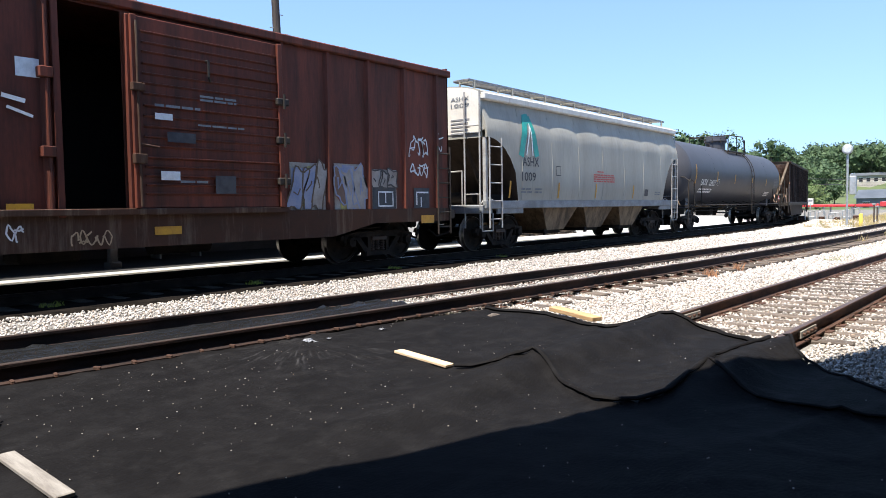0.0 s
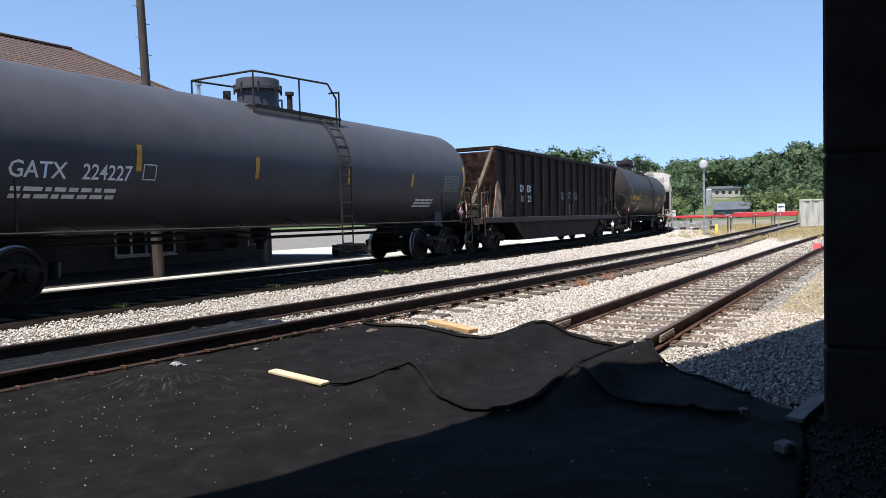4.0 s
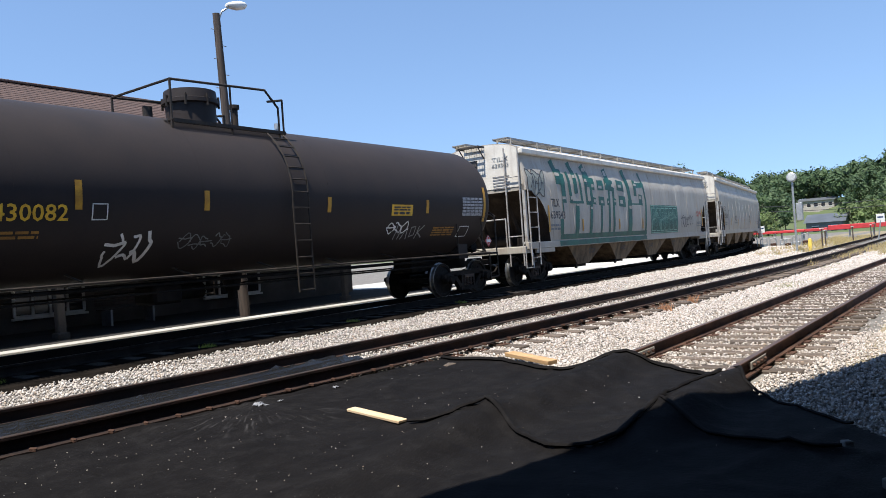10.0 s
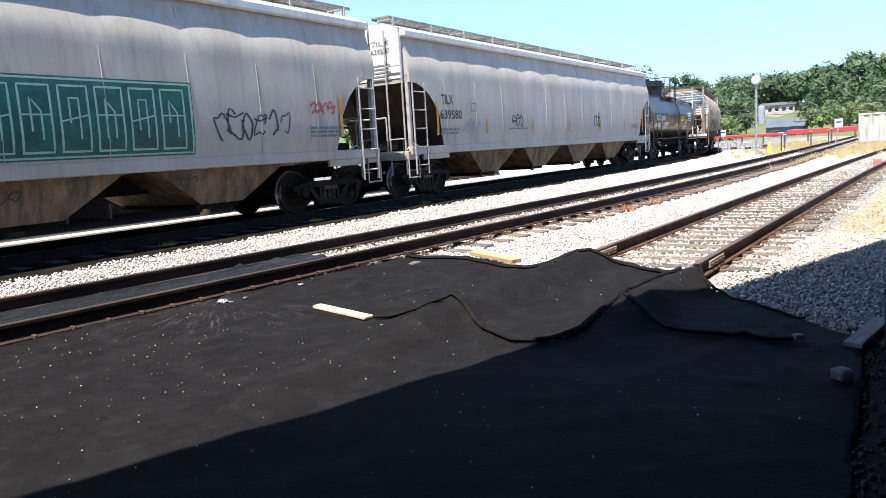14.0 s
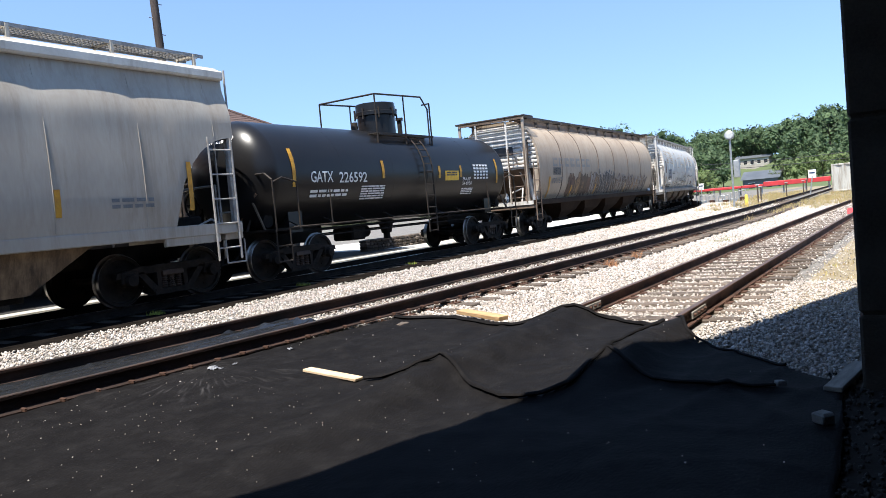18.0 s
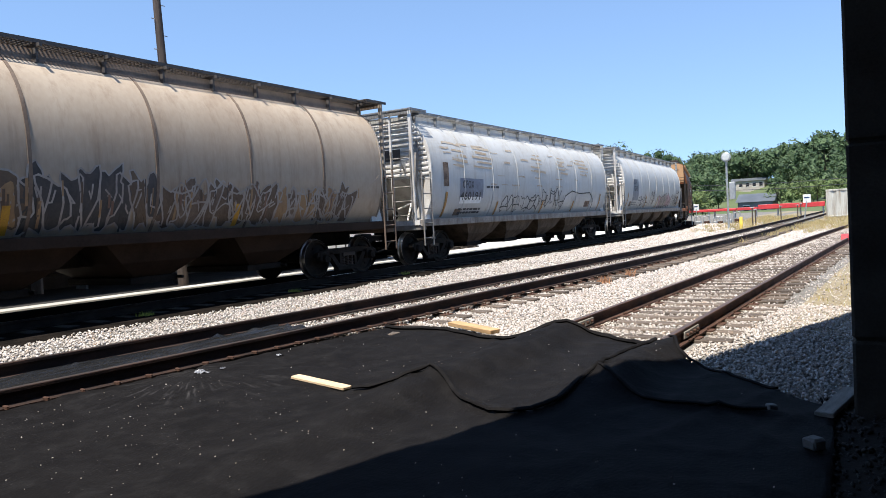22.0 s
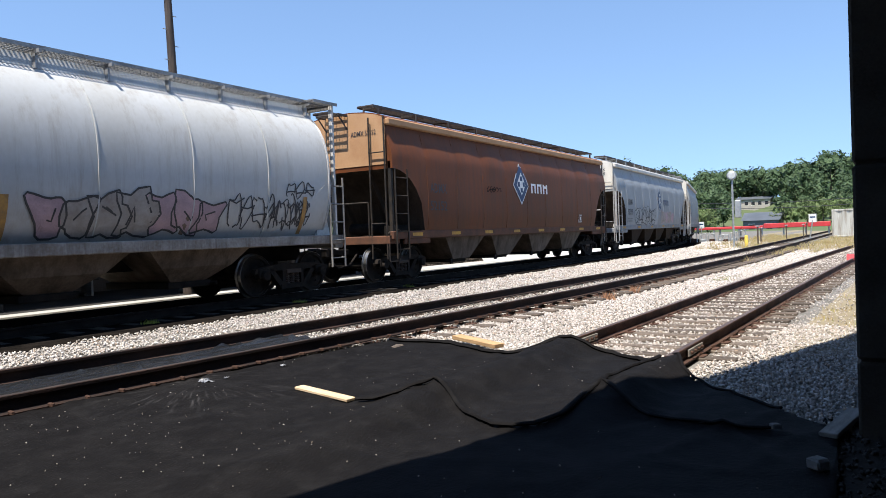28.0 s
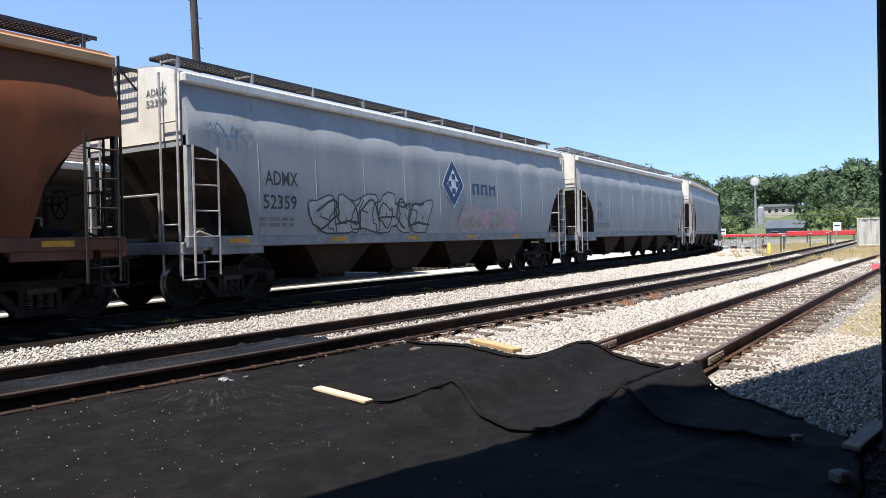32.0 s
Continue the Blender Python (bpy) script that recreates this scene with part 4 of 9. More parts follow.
def stone_wall():
    """A low rubble wall beyond the track, stone by stone."""
    w = tagged(new("wall_rubble"), "low rubble stone wall beyond the track", "wall", kind="structure")
    w.location = (21.6, 16.65, 0.3)
    w.rotation_euler = (0, 0, math.atan2(-0.5, 8.0))
    r = random.Random(31)
    part("core", Mesh().box(0.04, 8.2, 0.06, 0.34, 0, 0.44), M_RUBBLE, w)
    for row in range(4):
        x, z = 0.0, row * 0.12
        while x < 8.2:
            L = r.uniform(0.16, 0.36)
            m = Mesh().box(x, x + L - 0.02, r.uniform(-0.03, 0.02), 0.38, z, z + r.uniform(0.095, 0.115), 0.025)
            part("stone", m, M_RUBBLE, w)
            x += L


stone_wall()


def bench(x, y):
    b = thing("bench", "dark slatted bench under the station canopy", "bench", "benches on the platform", at=(x, y, 0.33))
    for k in range(4):
        part("slat", Mesh().box(-0.8, 0.8, -0.2 + k * 0.11, -0.11 + k * 0.11, 0.42, 0.45, 0.008), M_POLE, b)
    for k in range(3):
        part("back_slat", Mesh().box(-0.8, 0.8, 0.24, 0.27, 0.52 + k * 0.13, 0.62 + k * 0.13, 0.008), M_POLE, b)
    for s in (-0.6, 0.6):
        part("leg", Mesh().box(s - 0.03, s + 0.03, -0.2, 0.27, 0, 0.42, 0.01), M_GALV, b)


bench(10.9, 18.2)
bench(5.6, 18.2)


def lamp_pole():
    p = thing("lamp_pole", "leaning weathered timber pole with climbing steps and a lamp", "pole", at=(12.45, 15.35, 0.3))
    m = Mesh()
    H, lean = 8.15, -0.27
    m.loft([[(lean * u + r * math.cos(2 * math.pi * i / 14), r * math.sin(2 * math.pi * i / 14), H * u - 0.2) for i in range(14)] for r, u in [(0.138 - 0.045 * k / 8, k / 8) for k in range(9)]])
    part("shaft", m, M_POLE, p, smooth=40)
    for k in range(15):
        z = 2.2 + k * 0.38
        s = 1 if k % 2 else -1
        part("climbing_step", Mesh().tube((lean * z / H + s * 0.08, 0, z), (lean * z / H + s * 0.22, 0, z), 0.011, 6), M_GALV, p)
    part("lamp_arm", Mesh().pipe([(lean, 0, H - 0.5), (lean + 0.1, -0.1, H - 0.15), (lean + 0.25, -0.2, H - 0.02)], 0.025), M_GALV, p)
    part("lamp_head", Mesh().loft([[(lean + 0.18 + 0.42 * u, -0.2 + 0.13 * w * math.cos(a), H + 0.02 + 0.08 * u + 0.10 * w * math.sin(a)) for a in [2 * math.pi * k / 12 for k in range(12)]] for u, w in ((0, 0.4), (0.25, 0.85), (0.6, 1.1), (0.95, 1.25), (1.4, 0.9), (1.6, 0.25))]), M_WHITE, p, smooth=50)


lamp_pole()


# ---- along the line: signal post, bollards, red barrier, container, signs, scrap ----
def signal_post():
    s = thing("signal_post", "tall grey post with a round white target and box", "post", at=(46.3, 7.74, 0.1))
    part("shaft", Mesh().tube((0, 0, 0), (0, 0, 4.35), 0.06, 12), M_GALV, s)
    part("target", Mesh().lathe([(0.02, -0.05), (0.20, -0.05), (0.23, 0), (0.20, 0.05), (0.02, 0.05)], axis="x", c=(-0.15, 0, 4.45), n=24), M_GALVL, s, "round pale grey target")
    part("hood", Mesh().lathe([(0.25, -0.02), (0.28, 0.0), (0.28, 0.10), (0.25, 0.12)], axis="x", c=(-0.15, 0, 4.45), n=24), M_GALV, s)
    part("box", Mesh().box(0.1, 0.4, -0.42, -0.08, 1.9, 2.95, 0.03), M_GALV, s)
    part("base", Mesh().box(-0.3, 0.3, -0.3, 0.3, -0.1, 0.15, 0.03), M_CONC, s)


signal_post()


def bollard(x, y, h, r, z=0.1):
    b = thing("bollard", "faded yellow steel bollard beside the middle track", "bollard", "bollards", at=(x, y, z))
    part("tube", Mesh().lathe([(r, -0.1), (r, h - r * 0.6), (r * 0.8, h - r * 0.2), (r * 0.3, h)], axis="z", n=16), M_YBOL, b, smooth=40)
    part("collar", Mesh().lathe([(r * 1.3, 0), (r * 1.3, 0.06), (r, 0.08)], axis="z", n=16), M_CONC, b)


bollard(47.0, 7.14, 0.83, 0.10)


def red_barrier():
    """Long red beams on short posts across the far yard."""
    f = thing("red_barrier", "long red steel beams on short posts across the yard", "barrier")
    for k in range(6):
        y0 = 4.7 + k * 2.15
        z = 1.0 if k < 3 else 1.0
        part("beam", Mesh().box(84.6, 84.9, y0, y0 + 2.1, 1.08, 1.58 if k < 3 else 1.38, 0.04), M_REDF, f)
        part("post", Mesh().box(84.9, 85.1, y0 + 0.1, y0 + 0.25, 0.2, 1.3, 0.02), M_GALV, f)
    for k in range(3):
        y0 = 11.3 + k * 2.6 + 6.5 * 0
        part("rail", Mesh().box(84.3, 84.42, y0 + 2.0, y0 + 4.5, 1.12, 1.34, 0.02), M_REDF, f)
        part("post", Mesh().box(84.4, 84.55, y0 + 2.2, y0 + 2.35, 0.2, 1.2, 0.02), M_GALV, f)


red_barrier()


M_CONT = mat("stained container paint", (0.50, 0.50, 0.46), (0.38, 0.36, 0.31), 0.7, 0, 1.2, 14, 0.1, 0.9, stretch=(2, 2, 0.3), stain=((0.16, 0.12, 0.08), 1.2, 0.8))


def container():
    c = thing("storage_container", "weathered white corrugated storage container", "container", at=(77.5, 2.4, 0.1))
    prof = []
    for k in range(25):
        y = -3.2 + k * 0.2
        prof.append((-1.5 + (0.07 if k % 4 in (1, 2) else 0.0), y))
    m = Mesh()
    m.loft([[(x, y, z) for x, y in prof] for z in (0.12, 2.42)], closed=False)
    part("corrugated_side", m, M_CONT, c)
    part("frame", Mesh().box(-1.52, 1.4, -3.3, 1.7, 2.40, 2.55, 0.02).box(-1.52, 1.4, -3.3, 1.7, 0.0, 0.14, 0.02).box(-1.53, -1.38, 1.58, 1.72, 0.1, 2.5, 0.02), M_CONT, c)
    part("side_wall", Mesh().box(-1.4, 1.4, -3.2, 1.66, 0.1, 2.4), M_CONT, c)


container()


def small_sign(x, y, z, w, h, lean, material, label, top=0.0):
    s = thing("trackside_sign", label, "sign", at=(x, y, z))
    part("post", Mesh().tube((0, 0, -0.1), (0, lean, h), 0.045, 8), M_GALV, s)
    part("panel", Mesh().box(-0.03, 0.0, lean - w / 2, lean + w / 2, h - 0.15, h + w * 0.9, 0.01), material, s)
    part("lettering_bars", Mesh().box(-0.036, -0.03, lean - w * 0.35, lean + w * 0.35, h + w * 0.35, h + w * 0.55), M_NAVY, s)


small_sign(60, 4.75, 0.15, 0.52, 1.55, -0.25, M_WHITE, "leaning white sign panel on a grey post")
small_sign(70, 14.5, 0.25, 0.5, 1.25, 0, M_WHITE, "small white and blue sign on a post")


def post_row():
    for k, (x, y, h) in enumerate([(50, 6.9, 1.25), (55, 7.4, 1.1), (63, 6.6, 1.2), (70, 6.0, 1.2), (78, 6.4, 1.3)]):
        p = thing("marker_post", "thin grey marker post in the weeds", "post", "marker posts", at=(x, y, 0.15))
        part("shaft", Mesh().box(-0.04, 0.04, -0.04, 0.04, -0.1, h, 0.01), M_POLE, p)
        part("cap", Mesh().box(-0.06, 0.06, -0.12, 0.12, h, h + 0.06, 0.01), M_GALV, p)


post_row()


def scrap_rack():
    r = random.Random(8)
    for k in range(7):
        y = 9.6 + k * 0.62
        p = thing("scrap_frame", "grey steel frame in the scrap heap", "scrap", "scrap beside the track", at=(62 + r.uniform(-1, 1), y, 0.2))
        h = r.uniform(0.5, 0.95)
        part("bar", Mesh().pipe([(0, -0.25, 0), (0, -0.2, h), (0, 0.25, h * 0.9), (0, 0.3, 0)], 0.035), M_GALV, p)
        part("plate", Mesh().box(-0.2, 0.25, -0.2, 0.2, 0, h * 0.4, 0.02), M_GALV if k % 2 else M_RUSTRAIL, p)


scrap_rack()


def red_stop():
    s = thing("track_skid", "orange-red wheel stop on the siding rail", "wheel stop", at=(31.0, side_y(31) - G, SIDE_Z - 0.06))
    part("shoe", Mesh().prism([(-0.5, 0), (0.5, 0), (0.45, 0.08), (0.1, 0.19), (-0.15, 0.20), (-0.45, 0.12)], -0.02, 0.22), M_REDF, s)


red_stop()


# ---- beyond: wires, sheds, house, wooded hill ----
def wires():
    for k, (z0, z1) in enumerate(((4.0, 3.5), (3.45, 2.8))):
        w = thing("overhead_wire", "thin dark overhead wire across the far yard", "wire", "overhead wires")
        pts = []
        for i in range(13):
            u = i / 12
            pts.append((90, 26 - 30 * u, z0 + (z1 - z0) * u + 0.8 - 0.6 * math.sin(math.pi * u)))
        part("cable", Mesh().loft([[(px + 0.03 * math.cos(q), py, pz + 0.03 * math.sin(q)) for q in (0, 1.26, 2.51, 3.77, 5.03)] for px, py, pz in pts]), M_BLACKP, w)
    for y in (26.0, -4.0):
        p = thing("utility_pole", "timber utility pole at the far yard", "pole", "utility poles", at=(90, y, 0.1))
        part("shaft", Mesh().tube((0, 0, 0), (0, 0, 6.0), 0.13, 10, 0.10), M_POLE, p)
        part("crossarm", Mesh().box(-0.06, 0.06, -0.9, 0.9, 5.3, 5.42, 0.01), M_POLE, p)


wires()


def far_house(x, y0, y1, z0, z1, roofm, wallm, label, name, rise, wins):
    h = thing(name, label, "house", at=(0, 0, 0))
    part("wall", Mesh().box(x, x + 9, y0, y1, -1, z1), wallm, h)
    m = Mesh().loft([[(x - 0.4, y, z1), (x + 9.4, y, z1), (x + 4.5, y, z1 + rise)] for y in (y0 - 0.4, y1 + 0.4)])
    part("roof", m, roofm, h)
    for k in range(wins):
        yc = y0 + (y1 - y0) * (k + 0.5) / wins
        w = part("window", Mesh().box(x - 0.04, x + 0.02, yc - 0.5, yc + 0.5, z1 - 1.9, z1 - 0.7), M_GLASS, h)
        part("frame", Mesh().box(x - 0.06, x - 0.04, yc - 0.6, yc + 0.6, z1 - 0.7, z1 - 0.58).box(x - 0.06, x - 0.04, yc - 0.6, yc + 0.6, z1 - 2.02, z1 - 1.9), M_WHITE, w)


M_PALEWALL = mat("pale stucco", (0.42, 0.385, 0.34), (0.33, 0.30, 0.27), 0.9, 0, 0.4, 6, 0.1)
M_GREYROOF = mat("grey metal roof", (0.13, 0.14, 0.155), (0.09, 0.10, 0.11), 0.5, 0.3, 0.5, 8, 0.1)
far_house(255, 31.3, 41.5, 6.0, 9.6, M_GREYROOF, M_PALEWALL, "long pale house on the hillside", "hillside_house", 1.0, 5)
far_house(148, 16.9, 23.0, 0, 2.2, M_GREYROOF, M_GREYROOF, "grey metal shed at the foot of the hill", "metal_shed", 1.6, 2)
far_house(170, 44.0, 50.0, 0, 4.2, M_WHITE, M_PALEWALL, "small pale house among the bushes", "small_house", 1.2, 2)


def ridge_h(y):
    """Ground height of the wooded ridge, without its trees."""
    return 11.2 + 1.6 * math.sin(y * 0.045 + 0.6) + 6.5 * smooth_step((y - 110) / 60) + 1.6 * (1 - smooth_step((y - 5) / 50)) - 3.0 * math.exp(-((y - 92) / 26) ** 2) + 1.2 * math.sin(y * 0.13)


def track_gap(x, y):
    """Metres from the bend of the running track."""
    return min(math.hypot(x - p, y - q) for p, q, _ in TRACK[::4]) if x > BEND_X else 99


def hill_z(x, y):
    u = smooth_step((x - 130) / 200)
    z = ridge_h(y) * u * (1 - 0.34 * math.exp(-((y - 37) / 10) ** 2 - ((x - 240) / 38) ** 2)) + 0.2
    if y > 60:
        z = max(z, ridge_h(y) * smooth_step((x - 100) / 170))
    return z * smooth_step((track_gap(x, y) - 7) / 20)


def hill():
    xs = [100 + 12 * k for k in range(30)]
    ys = [-120 + 12 * k for k in range(42)]
    n = len(ys)
    v = [(x, y, hill_z(x, y) - (0.25 if x < 118 else 0)) for x in xs for y in ys]
    f = [(i * n + j, (i + 1) * n + j, (i + 1) * n + j + 1, i * n + j + 1) for i in range(len(xs) - 1) for j in range(n - 1)]
    me = bpy.data.meshes.new("hillside")
    me.from_pydata(v, [], f)
    me.shade_smooth()
    tagged(part("hillside", me, M_HILL), "grassy hillside beyond the yard", "hill", kind="structure")


hill()


def leaf_sheet(r, c, d, s, jitter):
    """Four-cornered leaf sprays round the points c, facing roughly along d."""
    n = len(c)
    nrm = d + r.normal(size=(n, 3)) * jitter
    nrm /= np.linalg.norm(nrm, axis=1)[:, None]
    a = np.cross(nrm, r.normal(size=(n, 3)))
    a /= np.linalg.norm(a, axis=1)[:, None]
    b = np.cross(nrm, a)
    k = r.uniform(0.55, 1.35, (n, 4, 1))
    q = np.stack([c + a * s, c + b * s * 0.8, c - a * s, c - b * s * 0.8], 1)
    return (c[:, None] + (q - c[:, None]) * k).reshape(-1, 3)


def woods(name, label, spots, seed, leaves, material):
    """Crowns of many small leaf sprays in lobes, on trunks; one mesh each for leaves and trunks."""
    r = np.random.RandomState(seed)
    vv, trunks = [], Mesh()
    for x, y, z, rad, hgt in spots:
        lobes = [(r.uniform(-0.62, 0.62) * rad, r.uniform(-0.62, 0.62) * rad, hgt * r.uniform(0.30, 0.84), rad * r.uniform(0.30, 0.52)) for _ in range(10)]
        lobes.append((0, 0, hgt * 0.84, rad * 0.42))
        for lx, ly, lz, lr in lobes:
            o = np.array([x + lx, y + ly, z + lz])
            for n, reach, s0, s1, jit in ((max(5, leaves // 5), (0.45, 0.85), 0.34, 0.5, 0.25), (leaves, (0.78, 1.12), 0.085, 0.185, 0.6)):
                d = r.normal(size=(n, 3))
                d /= np.linalg.norm(d, axis=1)[:, None]
                d[:, 0] = -np.abs(d[:, 0]) * 0.9 + 0.1
                d[:, 2] = d[:, 2] * 0.9 + 0.15
                vv.append(leaf_sheet(r, o + d * lr * r.uniform(*reach, (n, 1)), d, lr * r.uniform(s0, s1, (n, 1)), jit))
        trunks.tube((x, y, z - 1), (x, y, z + hgt * 0.6), rad * 0.06, 5, rad * 0.03)
        for k in range(3):
            a = r.uniform(0, 6.28)
            trunks.tube((x, y, z + hgt * 0.35), (x + rad * 0.5 * math.cos(a), y + rad * 0.5 * math.sin(a), z + hgt * 0.7), rad * 0.03, 4, rad * 0.012)
    v = np.concatenate(vv)
    n = len(v) // 4
    me = bpy.data.meshes.new(name)
    me.vertices.add(len(v))
    me.vertices.foreach_set("co", v.reshape(-1).astype(np.float32))
    me.loops.add(n * 4)
    me.loops.foreach_set("vertex_index", np.arange(n * 4, dtype=np.int32))
    me.polygons.add(n)
    me.polygons.foreach_set("loop_start", np.arange(0, n * 4, 4, dtype=np.int32))
    me.update(calc_edges=True)
    w = tagged(part(name, me, material), label, "trees", kind="stuff")
    part("trunks", trunks, M_BARK, w)


def tree_spots():
    r = random.Random(21)
    out = []
    for k in range(640):
        y = r.uniform(-45, 190)
        x = 160 + 175 * r.random() ** 0.8
        if track_gap(x, y) < 14:
            continue
        if x < 264 and 0.112 < y / x < 0.178:
            continue
        hgt = r.uniform(7.5, 12.5) * (0.55 + 0.45 * smooth_step((x - 160) / 120))
        out.append((x, y, hill_z(x, y), hgt * r.uniform(0.42, 0.62), hgt))
    for k in range(34):
        x, y = r.uniform(172, 205), r.uniform(56, 92)
        if track_gap(x, y) < 9:
            continue
        hgt = r.uniform(13, 18.5)
        out.append((x, y, hill_z(x, y), hgt * 0.36, hgt))
    for k in range(70):
        y = -45 + 235 * k / 69 + r.uniform(-2, 2)
        x = 322 + r.uniform(-12, 12)
        hgt = r.uniform(7, 10.5)
        out.append((x, y, hill_z(x, y), hgt * 0.5, hgt))
    return out


woods("woodland", "dense green deciduous woods on the hillside", tree_spots(), 5, 52, M_LEAF)


def bush_spots():
    r = random.Random(22)
    out = []
    for k in range(60):
        x, y = r.uniform(110, 165), r.uniform(24, 60)
        if y / x < 0.19:
            continue
        h = r.uniform(2.0, 4.5)
        if track_gap(x, y) < 8:
            continue
        out.append((x, y, 0.1 + hill_z(x, y) * 0.6, h * 0.7, h))
    for k in range(30):
        x, y = r.uniform(150, 175), r.uniform(-30, 16)
        h = r.uniform(2.8, 4.8)
        out.append((x, y, hill_z(x, y), h * 0.6, h))
    return out


M_BUSH = island_mat("sunlit bushes", [(0.075, 0.115, 0.028), (0.105, 0.145, 0.04), (0.055, 0.085, 0.025), (0.13, 0.155, 0.055)], 0.8)
woods("bushes", "sunlit bushes at the foot of the hill", bush_spots(), 6, 46, M_BUSH)


# ---- weeds and small litter ----
def tufts(name, label, spots, blades, material, seed, h0, h1):
    r = random.Random(seed)
    v, f = [], []
    for x, y, z, spread_r in spots:
        for k in range(blades):
            a, d = r.uniform(0, 6.283), spread_r * math.sqrt(r.random())
            bx, by = x + d * math.cos(a), y + d * math.sin(a)
            h, w = r.uniform(h0, h1), r.uniform(0.006, 0.016)
            t = r.uniform(0, 6.283)
            lx, ly = h * r.uniform(0.15, 0.6) * math.cos(t), h * r.uniform(0.15, 0.6) * math.sin(t)
            n = len(v)
            v += [(bx - w * math.sin(t), by + w * math.cos(t), z), (bx + w * math.sin(t), by - w * math.cos(t), z), (bx + lx * 0.5, by + ly * 0.5, z + h * 0.65), (bx + lx, by + ly, z + h)]
            f += [(n, n + 1, n + 2), (n + 2, n + 1, n + 3)]
    me = bpy.data.meshes.new(name)
    me.from_pydata(v, [], f)
    tagged(part(name, me, material), label, "weeds", kind="stuff")


def weed_spots():
    r = random.Random(3)
    out = [(30.5, 4.75, 0.08, 0.3), (36.0, 4.45, 0.05, 0.35)]
    for k in range(120):
        x = r.uniform(45, 88)
        y = mid_y(x) - r.uniform(1.0, 4.4)
        out.append((x, y, ground_z(x, y), r.uniform(0.2, 0.6)))
    for k in range(150):
        x = 42 + 42 * r.random() ** 1.0
        y = mid_y(x) + r.uniform(0.9, 4.8)
        out.append((x, y, ground_z(x, y), r.uniform(0.15, 0.5)))
    for k in range(26):
        x = r.uniform(37, 60)
        y = mid_y(x) - r.uniform(0.9, 2.6)
        out.append((x, y, ground_z(x, y), r.uniform(0.1, 0.4)))
    for k in range(160):
        x = r.uniform(11, 45)
        y = side_y(x) - r.uniform(1.7, 4.2)
        out.append((x, y, ground_z(x, y), r.uniform(0.1, 0.35)))
    return out


tufts("dry_weeds", "dry straw-coloured weeds along the tracks", [s for s in weed_spots() if s[0] > 29 and (s[0] > 33 or s[1] > 4)], 42, M_DRY, 1, 0.08, 0.34)
tufts("dry_grass", "short dry grass beside the siding", [s for s in weed_spots() if s[0] <= 33 and s[1] <= 4], 26, M_DRY, 4, 0.03, 0.11)
M_REDW = island_mat("reddish dry weed", [(0.30, 0.13, 0.07), (0.38, 0.20, 0.10), (0.22, 0.10, 0.06)])
tufts("red_weeds", "small reddish-brown dry weeds at the middle track", [(14.9, 5.05, 0.06, 0.16), (15.1, 5.1, 0.06, 0.12), (16.6, 5.0, 0.06, 0.13)], 60, M_REDW, 9, 0.06, 0.22)
r7 = random.Random(7)
tufts("green_weeds", "low green weeds in the gravel", [(22.5 + r7.uniform(-1.2, 1.2), 4.2 + r7.uniform(-0.35, 0.35), -0.01, 0.25) for _ in range(9)] + [(30 + r7.uniform(-3, 3), 4.3 + r7.uniform(-0.3, 0.3), 0, 0.25) for _ in range(8)], 50, M_GREENW, 2, 0.04, 0.12)


def litter():
    def place(r, n):
        x = r.uniform(-0.5, 8.0, n)
        y = r.uniform(0.4, 6.2, n)
        keep = (y > 3.4 - 0.25 * x + r.uniform(0, 3.5, n) ** 1.0 * 0.6) | (r.uniform(0, 1, n) < 0.12)
        keep &= (x < 5.0) | (r.uniform(0, 1, n) < 0.22)
        x, y = x[keep], y[keep]
        z = np.array([cloth_z(a, b) + 0.012 for a, b in zip(x, y)])
        return np.stack([x, y, z], 1)
    stones("cloth_pebbles", "white gravel crumbs scattered on the black cloth", 1300, place, 0.0075, 12, M_STONE)


litter()
M_SCRUNCH = mat("crumpled clear plastic", (0.30, 0.30, 0.31), (0.10, 0.10, 0.11), 0.25, 0, 9, 40, 0.8, 0.9)


def scrap_plastic(x, y, w, seed, label):
    v, f = [], []
    n = 9
    for i in range(n):
        for j in range(n):
            u, t = (i / (n - 1) - 0.5), (j / (n - 1) - 0.5)
            k = 0.75 + 0.5 * noise.noise((i * 0.7 + seed, j * 0.7, 0))
            px, py = x + w * u * k * 1.6, y + w * t * k
            v.append((px, py, cloth_z(px, py) + 0.014 + 0.03 * abs(noise.noise((i * 1.1 + seed, j * 1.3, 3)))))
    f = [(i * n + j, (i + 1) * n + j, (i + 1) * n + j + 1, i * n + j + 1) for i in range(n - 1) for j in range(n - 1)]
    me = bpy.data.meshes.new("plastic_scrap")
    me.from_pydata(v, [], f)
    tagged(part("plastic_scrap", me, M_SCRUNCH), label, "litter", "plastic scraps on the cloth")


scrap_plastic(5.05, 6.02, 0.11, 1, "crumpled pale plastic scrap on the black cloth")
scrap_plastic(5.28, 5.98, 0.05, 5, "small pale plastic scrap on the black cloth")
scrap_plastic(6.1, 5.95, 0.06, 9, "small pale plastic scrap on the black cloth")


M_LUMP = mat("dull grey rock", (0.16, 0.155, 0.145), (0.10, 0.095, 0.085), 0.9, 0, 8, 50, 0.6)


